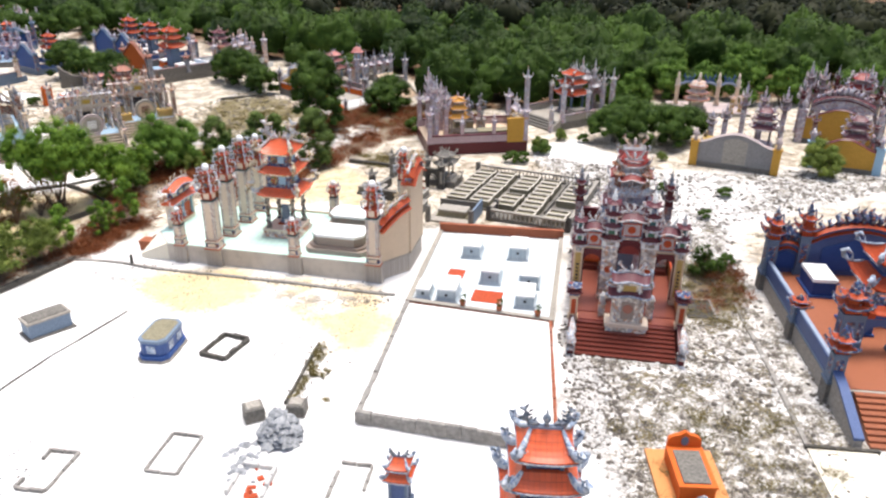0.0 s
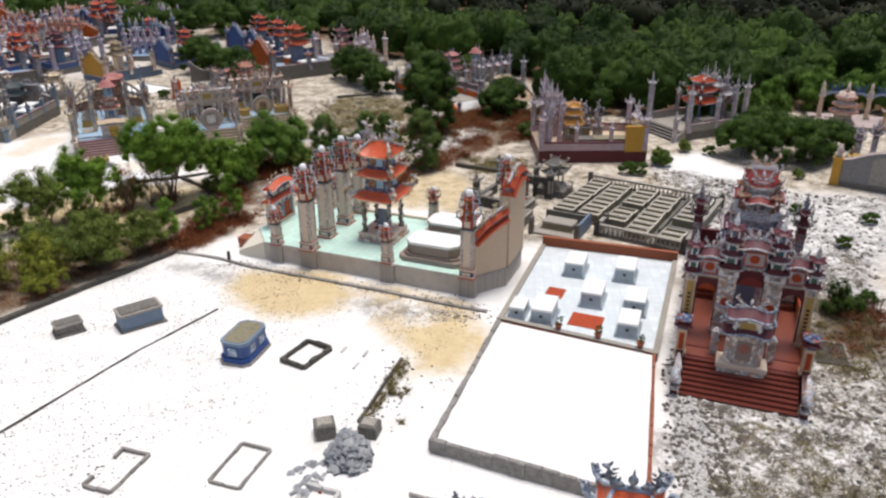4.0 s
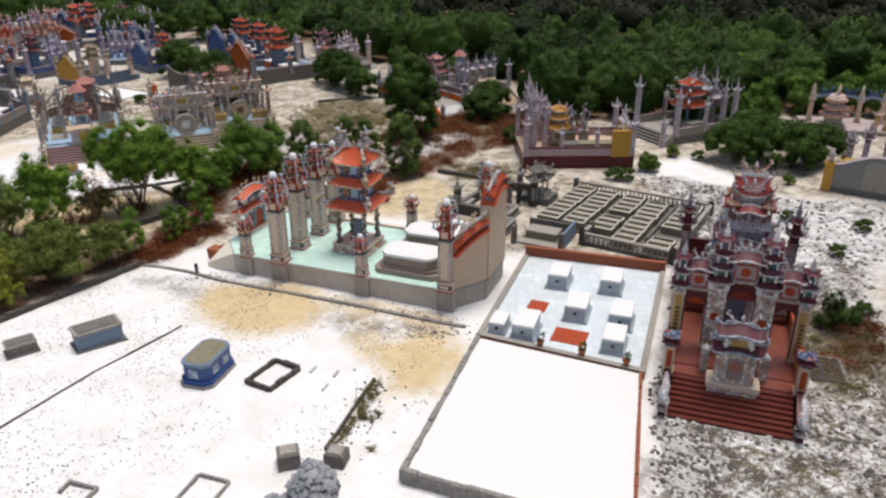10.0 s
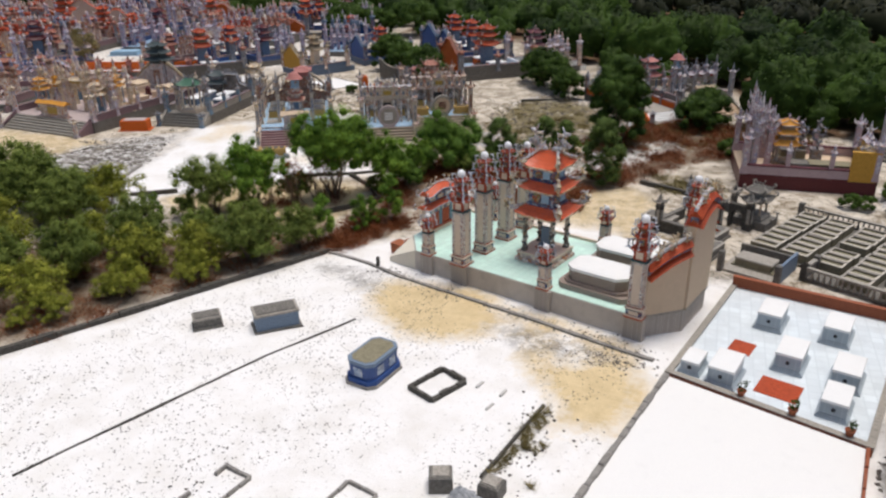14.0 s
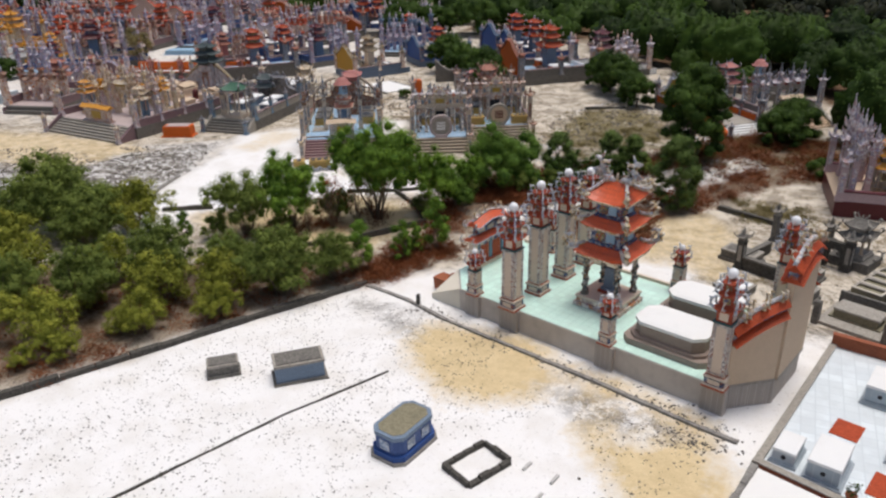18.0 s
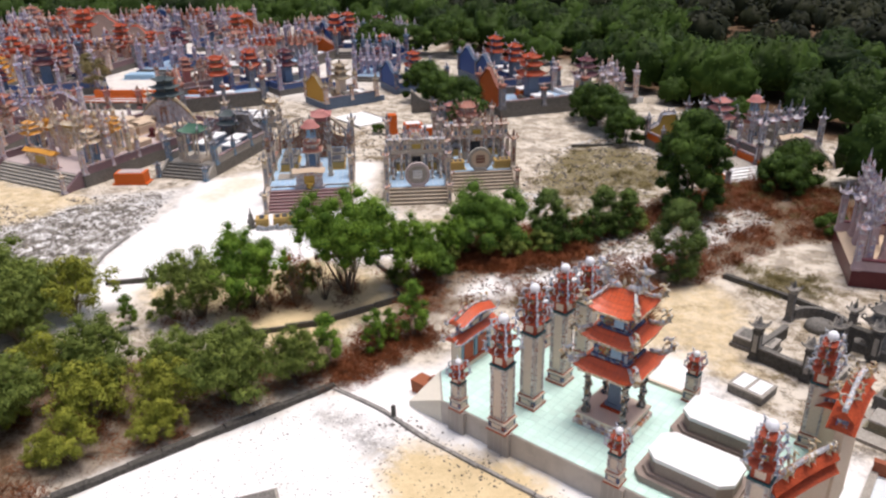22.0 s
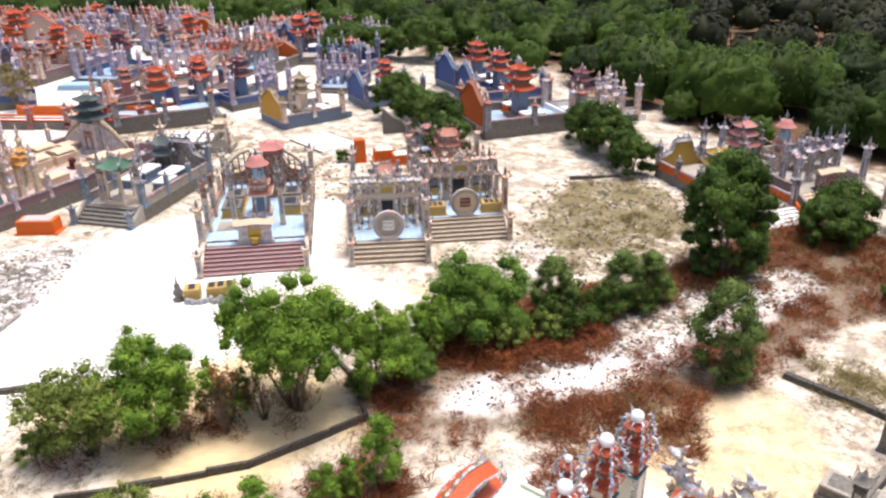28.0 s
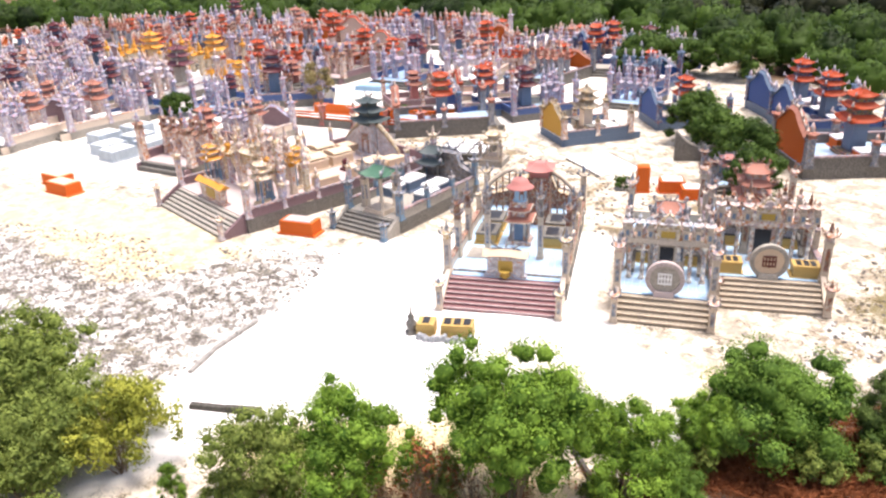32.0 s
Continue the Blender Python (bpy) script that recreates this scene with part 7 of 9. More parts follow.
SANDLOT = [(-27, 15), (-22, 29), (-17.2, 37.2), (-12, 35.6), (1.2, 31.5), (-0.6, 20), (-2, 12), (-20, 12)]
rng = random.Random(41)
dark = [(x, y, rng.uniform(0.01, 0.034), rng.randrange(10 ** 6)) for x, y in spots_in(rng, SANDLOT, 6500, lambda x, y: x < -9 or noise2(x, y, 0.28, 4.0) > 0.1)]
dark += [(x, y, rng.uniform(0.04, 0.13), rng.randrange(10 ** 6)) for p, c_ in ((SPECKLE[0], 2200), (SPECKLE[2], 900), (SPECKLE[3], 300), (SPECKLE[4], 800)) for x, y in spots_in(rng, p, c_)]
dark += [(x, y, rng.uniform(0.03, 0.10), rng.randrange(10 ** 6)) for x, y in spots_in(rng, SPECKLE[1], 3000, lambda x, y: noise2(x, y, 0.3, 2.0) > -0.12)]
dark += [(-2.4 + rng.gauss(0, 0.55), 24.6 + rng.gauss(0, 1.5), rng.uniform(0.02, 0.07), rng.randrange(10 ** 6)) for _ in range(130)]
dark += [(-0.2 + rng.gauss(0, 0.8), 31.2 + rng.gauss(0, 0.4), rng.uniform(0.02, 0.06), rng.randrange(10 ** 6)) for _ in range(160)]
dark += [(-14 + 15.5 * f_ + rng.gauss(0, 0.5), 36.6 - 4.6 * f_ + rng.gauss(0, 0.35), rng.uniform(0.02, 0.06), rng.randrange(10 ** 6)) for f_ in [rng.random() for _ in range(420)]]
dark += [(x, y, rng.uniform(0.02, 0.09), rng.randrange(10 ** 6)) for x, y in spots_in(rng, TRACK, 420) + spots_in(rng, [(-20, 50), (-17, 47.5), (-13, 49.5), (-17, 53)], 160)]
dark += [(x, y, rng.uniform(0.03, 0.11), rng.randrange(10 ** 6)) for x, y in spots_in(rng, [(8.0, 18), (10.4, 18.5), (11.6, 26.5), (12.2, 30), (10.9, 30), (9.5, 27.5)], 520)]
scatter("dark_grit", "scattered dark stones and charred litter", "stones", dark, DARKROCK, pebble)
no_grass = lambda x, y: not any(inside(g_, x, y) for g_ in GRASS)
pale = [(x, y, rng.uniform(0.03, 0.13), rng.randrange(10 ** 6)) for p, c_ in ((SPECKLE[0], 1900), (SPECKLE[2], 500), (SPECKLE[3], 500), ([(8.6, 18), (9.6, 18.5), (11, 27.5), (9.6, 27.5)], 420)) for x, y in spots_in(rng, p, c_, no_grass)]
scatter("pale_rubble", "broken pale concrete and coral rubble", "rubble", pale, RUBBLE, pebble)


# ---- the sand lot: kerbs, outlines, tombs, heaps ----
def kerb(name, label, line, w=0.25, h=0.22, mat=KERB, seed=1):
    """A low rough edge that follows a line, broken into uneven pieces."""
    r = random.Random(seed)
    t = thing(name, label, "kerb", kind="structure")
    for (ax, ay), (bx, by) in zip(line, line[1:]):
        L = math.hypot(bx - ax, by - ay)
        k = max(1, int(L / 1.3))
        ang = math.degrees(math.atan2(by - ay, bx - ax))
        for i in range(k):
            f = (i + 0.5) / k
            l0 = L / k * r.uniform(1.01, 1.08)
            part("kerb_piece", Geo().box(0, 0, -0.2, l0, w * r.uniform(0.85, 1.15), h * r.uniform(0.75, 1.15) + 0.2, 0.94, 0.02), mat, t, x=ax + (bx - ax) * f, y=ay + (by - ay) * f + r.uniform(-0.02, 0.02), yaw=ang + r.uniform(-1.2, 1.2))
    return t


kerb("kerb_west", "low blackened concrete edge between sand lot and scrub", [(-29, 18.2), (-27.1, 21.4), (-22.1, 30.0), (-17.4, 37.9)], 0.32, 0.26, DARKSTONE, 1)
kerb("kerb_front", "low concrete edge in front of the enclosure", [(-17.4, 37.8), (-14.4, 37.0), (-11.9, 35.9), (-4.3, 33.6), (0.1, 32.1), (1.5, 31.7)], 0.2, 0.11, KERB, 2)
kerb("kerb_lot", "thin half-buried kerb line in the sand", [(-18.9, 17), (-17.2, 21.0), (-14.7, 26.8), (-12.4, 31.0)], 0.08, 0.06, DARKSTONE, 3)
kerb("kerb_planter", "concrete retaining edge round the planted bank", [(-26.8, 38.4), (-24.9, 39.6), (-21.1, 42.4), (-18.1, 46.6), (-20.2, 49.3), (-22.5, 51.0)], 0.16, 0.32, DARKSTONE, 4)
kerb("kerb_planter_back", "thin dark kerb behind the planted bank", [(-25.8, 49.9), (-22.5, 51.4), (-18.6, 54.2)], 0.2, 0.2, DARKSTONE, 5)
kerb("kerb_track", "short dark kerb beside the sand track", [(-35.4, 42.2), (-32.7, 43.9)], 0.25, 0.25, DARKSTONE, 6)
kerb("kerb_track_end", "dark kerb at the end of the track", [(-31.0, 34.4), (-28.6, 35.5)], 0.3, 0.3, DARKSTONE, 7)
kerb("kerb_east", "dark concrete edge of a sandy plot", [(-1.6, 55.9), (1.96, 54.2), (4.4, 52.6)], 0.3, 0.34, DARKSTONE, 8)
kerb("kerb_track_west", "ragged dark edge of the sand track", [(-37.9, 43.6), (-38.9, 45.5), (-39.6, 48.4)], 0.25, 0.16, KERB, 9)
kerb("kerb_rubble", "dark kerb through the rubble ground", [(17.2, 17.6), (18.4, 23), (19.6, 29.5)], 0.22, 0.07, KERB, 10)
kerb("kerb_mid", "dark broken kerb on rough ground", [(-16.4, 79.5), (-12.8, 81.2)], 0.3, 0.2, DARKSTONE, 11)
kerb("kerb_weeds", "weedy half-buried brick line", [(-3.4, 22.2), (-2.3, 27.0)], 0.13, 0.12, DARKSTONE, 12)


def outline(x, y, w, d, yaw, h, label, mat=KERB, seed=1, gaps=0.0, th=0.16):
    r = random.Random(seed)
    t = thing("grave_outline", label, "grave kerb", x, y, 0, yaw, "grave outlines on the sand lot")
    for px, py, L, a in ((0, -d / 2, w, 0), (0, d / 2, w, 0), (-w / 2, 0, d, 90), (w / 2, 0, d, 90)):
        k = max(2, int(L / 0.45))
        for i in range(k):
            if r.random() < gaps:
                continue
            o = (i + 0.5) / k * L - L / 2
            part("kerb_brick", Geo().box(0, 0, -0.1, L / k * 0.97, th * r.uniform(0.8, 1.2), h * r.uniform(0.7, 1.2) + 0.1, 0.95, 0.01), mat, t, x=px + (o if a == 0 else 0), y=py + (o if a else 0), yaw=a + r.uniform(-4, 4))
    return t


outline(-6.75, 26.95, 1.35, 1.9, -27, 0.2, "dark weathered concrete grave kerb", DARKSTONE, 1, 0, 0.18)
outline(-11.75, 18.7, 1.2, 2.1, -14, 0.12, "half-buried stone grave outline", KERB, 2, 0.04, 0.12)
outline(-7.3, 19.3, 1.25, 2.2, -14, 0.11, "half-buried grey grave outline", KERB, 3, 0.06, 0.11)
outline(-4.7, 26.9, 1.1, 1.6, -14, 0.07, "faint half-buried grave outline", RUBBLE, 4, 0.45, 0.1)
outline(-4.2, 17.2, 1.3, 2.1, -14, 0.2, "rubble grave outline with orange fragments", RUBBLE, 5, 0.15)
rng = random.Random(57)
for k in range(9):
    fr_ = thing("broken_tile", "broken orange tile fragment on white sand", "tile fragment", -3.9 + rng.gauss(0, 0.3), 17.2 + rng.gauss(0, 0.4), 0.02, rng.uniform(0, 180), "orange tile fragments")
    part("tile", Geo().box(0, 0, -0.02, rng.uniform(0.15, 0.4), rng.uniform(0.1, 0.25), 0.07, 0.9), ORANGE, fr_)
outline(-0.6, 17.0, 1.2, 2.3, -14, 0.1, "faint half-buried grave outline", KERB, 6, 0.25, 0.12)


def octagon_tomb():
    t = thing("blue_tomb", "blue tiled octagonal tomb with a sand-filled top", "tomb", -9.62, 27.0, 0, -12)

    def o(a, b, k):
        return [(-a + k, -b), (a - k, -b), (a, -b + k), (a, b - k), (a - k, b), (-a + k, b), (-a, b - k), (-a, -b + k)]
    part("footing", Geo().prism(o(0.84, 1.27, 0.3), -0.2, 0.1, o(0.8, 1.22, 0.3)), KERB, t)
    part("plinth", Geo().prism(o(0.74, 1.15, 0.28), 0.1, 0.32), DEEPBLUE, t)
    part("body", Geo().prism(o(0.66, 1.06, 0.26), 0.32, 0.95), BLUE, t)
    part("rim", Geo().prism(o(0.70, 1.10, 0.27), 0.95, 1.1, o(0.69, 1.09, 0.27)), BLUESLAB, t)
    part("sand_top", Geo().prism(o(0.56, 0.96, 0.24), 1.1, 1.12), DIRTYTOP, t, "dirty yellow sand fill")
    for x, y, a in ((0, -1.07, 0), (0.67, 0.4, 90), (0.67, -0.4, 90), (-0.67, 0.4, 90), (-0.67, -0.4, 90), (0, 1.07, 0)):
        part("tile_panel", Geo().box(0, 0, 0.44, 0.42, 0.03, 0.38), MOS_BLUESCROLL, t, x=x, y=y, yaw=a)


octagon_tomb()


def slab_tomb(x, y, yaw, w, d, h, label, side):
    t = thing("slab_tomb", label, "tomb", x, y, 0, yaw, "plain tombs on the sand lot")
    part("footing", Geo().box(0, 0, -0.2, w * 1.22, d * 1.12, 0.3, 1, 0.02), STONE, t)
    part("body", Geo().box(0, 0, 0.1, w, d, h - 0.24), side, t)
    part("rim", Geo().box(0, 0, h - 0.14, w * 1.1, d * 1.05, 0.12, 1, 0.015), PALESTONE, t)
    part("top_slab", Geo().box(0, 0, h - 0.02, w * 0.9, d * 0.93, 0.05, 0.98), STONE, t)


slab_tomb(-15.75, 29.3, -48, 1.05, 2.0, 0.95, "blue-grey tiled tomb with a weathered slab", BLUESLAB)
slab_tomb(-18.9, 28.25, -48, 0.75, 1.25, 0.6, "small grey concrete tomb with a stained slab", STONE)
for x, y, a, s in ((-4.6, 21.4, 20, 0.75), (-2.85, 21.55, -10, 0.7)):
    t_ = thing("concrete_block", "weathered cubic concrete block on the sand", "concrete block", x, y, 0, a, "concrete blocks")
    part("block", Geo().box(0, 0, -0.05, s * 1.1, s, s * 0.85, 0.97, 0.04), STONE, t_)
    part("block_cap", Geo().box(0, 0, s * 0.8, s * 0.8, s * 0.75, 0.05, 0.9), PALESTONE, t_)
rng = random.Random(51)
heap = []
for k in range(190):
    a, q = rng.random() * 6.283, math.sqrt(rng.random())
    heap.append((-3.35 + 0.78 * q * math.cos(a), 20.0 + 0.72 * q * math.sin(a), rng.uniform(0.09, 0.27), rng.randrange(10 ** 6), max(0, 1.15 * (1 - q) ** 0.8 + rng.uniform(-0.12, 0.2))))
heap += [(-4.6 + rng.gauss(0, 0.35), 18.6 + rng.gauss(0, 0.5), rng.uniform(0.06, 0.2), rng.randrange(10 ** 6), 0.0) for _ in range(34)]
scatter("rubble_heap", "heap of broken grey stones on the sand", "rubble", heap, HEAPSTONE, pebble)
stake = thing("marker_post", "dark weathered marker post in the sand", "post", -13.8, 36.75, 0)
part("post", Geo().box(0, 0, -0.2, 0.16, 0.16, 0.85, 0.9, 0.02), DARKSTONE, stake)


# ---- the empty sand plot ----
def sand_plot():
    t = thing("walled_sand_plot", "empty walled plot filled with white sand", "tomb plot")
    a, b, c_, d = (-0.35, 20.7), (2.1, 30.2), (9.15, 27.6), (7.3, 18.1)
    part("sand_fill", Geo().prism([a, d, c_, b], -0.2, 0.34), SAND, t)
    for p, q, h, m in ((a, d, 0.62, KERB), (a, b, 0.5, KERB), (d, c_, 0.5, BRICKRED)):
        L = math.hypot(q[0] - p[0], q[1] - p[1])
        ang = math.degrees(math.atan2(q[1] - p[1], q[0] - p[0]))
        k = int(L / 0.6)
        for i in range(k):
            f = (i + 0.5) / k
            part("wall_block", Geo().box(0, 0, -0.15, L / k * 1.01, (0.14 if m is BRICKRED else 0.22) * rng.uniform(0.8, 1.2), h * rng.uniform(0.88, 1.05) + 0.15, 0.96, 0.03), m, t, x=p[0] + (q[0] - p[0]) * f, y=p[1] + (q[1] - p[1]) * f, yaw=ang)


sand_plot()


# ---- the tower by the stair end, the small tower and the orange tomb ----
def blue_tower(x, y, half, tiers, name, label, zb, colh, yaw=-15):
    """A tower with tiled roofs whose hips are broad glazed bands that sweep up into scrolls."""
    t = thing(name, label, "tomb pagoda", x, y, 0, yaw)
    part("footing", Geo().box(0, 0, -0.2, half * 1.9, half * 1.9, zb + 0.2, 0.95, 0.03), BLUEGREY, t)
    part("body", Geo().box(0, 0, zb, half * 1.2, half * 1.2, colh), BLUEWALL, t)
    for sx in (-1, 1):
        for sy in (-1, 1):
            part("corner_column", Geo().box(sx * half * 0.62, sy * half * 0.62, zb, half * 0.2, half * 0.2, colh), BLUEGREY, t)
    z, a = zb + colh, half
    for k in range(tiers):
        last = k == tiers - 1
        h, ta = a * (0.72 if last else 0.46), a * (0.56 if last else 0.66)
        tb = a * 0.1 if last else ta
        rf = part("pagoda_roof", Geo().box(0, 0, -0.08, a * 1.6, a * 1.6, 0.08).roof(0, 0, 0, a, a, ta, tb, h, a * 0.2, 0.06, 10, 5), TILEROOF, t, z=z)
        part("eave_band", Geo().roof(0, 0, -0.07, a * 1.03, a * 1.03, a * 0.9, a * 0.9, 0.06, a * 0.2, 0.05, 10, 1), MOS_BLUESCROLL, rf)
        for sx, sy, yw in ((1, 1, 45), (-1, 1, 135), (-1, -1, 225), (1, -1, 315)):
            g, pts = Geo(), []
            for u in (1.0, 0.8, 0.6, 0.4, 0.2, 0.05):
                pts.append((sx * (a + (ta - a) * u), sy * (a + (tb - a) * u), h * (0.45 * u + 0.55 * u * u) + a * 0.2 * (1 - u) + a * 0.03))
            pts += [(sx * a * 1.12, sy * a * 1.12, a * 0.3), (sx * a * 1.2, sy * a * 1.2, a * 0.5), (sx * a * 1.08, sy * a * 1.08, a * 0.62), (sx * a * 1.02, sy * a * 1.02, a * 0.5)]
            g.tube(pts, [a * r for r in (0.06, 0.085, 0.11, 0.13, 0.14, 0.14, 0.13, 0.11, 0.07, 0.03)], 6)
            part("hip_band", g, MOS_BLUESCROLL, rf)
            for f, sz in ((0.86, 0.42), (0.66, 0.34)):
                part("hip_scroll", cached(("hip_leaf", round(a * sz, 3)), lambda: curl_geo(a * sz), MOS_BLUESCROLL), MOS_BLUESCROLL, rf, x=sx * a * f, y=sy * a * f, z=a * 0.18, yaw=yw)
        if last:
            part("ridge", Geo().box(0, 0, h - 0.03, ta * 2.05, a * 0.16, a * 0.14).box(0, 0, h + a * 0.11, ta * 2.15, a * 0.1, a * 0.05), BLUEPALE, rf)
            for sg in (0, 180):
                dragon(rf, a * 0.72, MOS_SLATE, (0.28 if sg == 0 else -0.28) * a, h + a * 0.1, sg)
            part("ridge_pearl", Geo().lathe(0, 0, [(a * 0.1, 0), (a * 0.05, a * 0.1), (a * 0.15, a * 0.22), (a * 0.15, a * 0.34), (a * 0.05, a * 0.46), (a * 0.02, a * 0.68)], 8), MOS_SLATE, rf, z=h + a * 0.12)
        else:
            z += h
            dh = a * 0.46
            dr = part("drum", Geo().box(0, 0, -0.06, ta * 1.5, ta * 1.5, dh + 0.08), BLUEWALL, t, z=z)
            for q in range(4):
                part("window_band", Geo().box(0, -ta * 0.76, dh * 0.25, ta * 1.05, 0.04, dh * 0.5), BLUEPALE, dr, yaw=90 * q)
                part("band_post", Geo().box(ta * 0.72, -ta * 0.72, 0, ta * 0.2, ta * 0.2, dh), BLUEGREY, dr, yaw=90 * q)
            z += dh
            a *= 0.82
    return t


blue_tower(5.75, 14.0, 1.32, 3, "blue_pagoda", "blue pagoda tower with orange tiled roofs", 0.3, 1.35, -9)
blue_tower(1.2, 14.75, 0.44, 2, "small_blue_pagoda", "small blue and orange tiled tower", 1.3, 1.1)


def orange_tomb():
    t = thing("orange_tomb", "bright orange tomb with a grey slab and rounded headboard", "tomb", 11.75, 16.1, 0, -8)
    part("base_slab", Geo().box(0, 0.2, -0.1, 2.5, 3.2, 0.22, 1, 0.01), PALEORANGE, t)
    part("body", Geo().box(0, 0, 0.12, 1.25, 2.1, 0.6).box(0, 0, 0.72, 1.35, 2.2, 0.1), ORANGEWALL, t)
    part("top_slab", Geo().box(0, -0.05, 0.82, 0.95, 1.75, 0.05), STONE, t)
    n_ = 10
    pr = [(-0.62, 0)] + [(0.62, 0)] + [(0.62 * math.cos(math.pi * i / n_), 0.95 + (0.3 + 0.12 * (i == n_ // 2)) * math.sin(math.pi * i / n_)) for i in range(n_ + 1)]
    hb = part("headboard", Geo().slab(pr, 1.1, 1.28), ORANGEWALL, t, z=0.1)
    part("oval_plaque", Geo().rings([[(0.14 * math.cos(j * math.pi / 6), yv, 0.98 + 0.2 * math.sin(j * math.pi / 6)) for j in range(12)] for yv in (1.11, 1.07)]), BLUEGREY, hb)
    part("urn", Geo().lathe(0.1, -1.5, [(0.18, 0), (0.28, 0.2), (0.2, 0.4), (0.26, 0.5), (0.05, 0.7)], 8, 0.1), MOS_GREY, t)


orange_tomb()
old = thing("grave_outline", "old grey-brown grave slab sunk in the ground", "grave kerb", 17.4, 28.9, 0, -12, "grave outlines on the sand lot")
part("slab", Geo().box(0, 0, -0.1, 1.4, 1.9, 0.16, 1, 0.02), DARKSTONE, old)
part("slab_edge", Geo().box(0.72, 0, -0.1, 0.12, 2.0, 0.22).box(0, 0.98, -0.1, 1.5, 0.12, 0.22), KERB, old)
pad = thing("sand_pad", "pale yellow sand pad with a dark kerb", "ground slab", 18.1, 15.9, 0, -12)
part("sand_fill", Geo().box(0, 0, -0.1, 2.6, 3.0, 0.16), PADSAND, pad)
part("pad_edge", Geo().box(0, 1.55, -0.1, 2.8, 0.15, 0.26), DARKSTONE, pad)


# ---- the blue mausoleum ----
def arched_coping(parent, y, z, w, h, rise, wall, roof, crest, name="back_wall", x=0.0):
    """A wall with a segmental arched top under two tiled copings, with a crest of scrolls."""
    n_ = 12
    top = [(-w / 2 + w * i / n_, h + rise * math.sin(math.pi * i / n_) ** 0.8) for i in range(n_ + 1)]
    ob = part(name, Geo().slab([(-w / 2, 0), (w / 2, 0)] + top[::-1], -0.14, 0.14), wall, parent, x=x, y=y, z=z)
    part("panel", Geo().slab([(-w * 0.36, 0.3), (w * 0.36, 0.3), (w * 0.36, h * 0.72), (0, h * 0.72 + rise * 0.8), (-w * 0.36, h * 0.72)], -0.19, -0.14), DEEPBLUE, ob)
    part("lower_coping", ridge_geo(top, 0.34, 0.16, -0.34), roof, ob)
    part("coping", ridge_geo(top, 0.36, 0.2), roof, ob)
    for i in range(1, n_):
        g = Geo()
        xa, za = top[i]
        k = 0.55 + 0.65 * (1 - abs(2 * i / n_ - 1)) + 0.18 * (i % 2)
        g.tube([(xa, 0, za + 0.1), (xa + 0.12 * k, 0, za + 0.35 * k), (xa - 0.1 * k, 0, za + 0.62 * k), (xa + 0.06 * k, 0, za + 0.85 * k)], [0.2 * k, 0.2 * k, 0.13 * k, 0.03], 5)
        part("crest_scroll", g, crest, ob)
    return ob


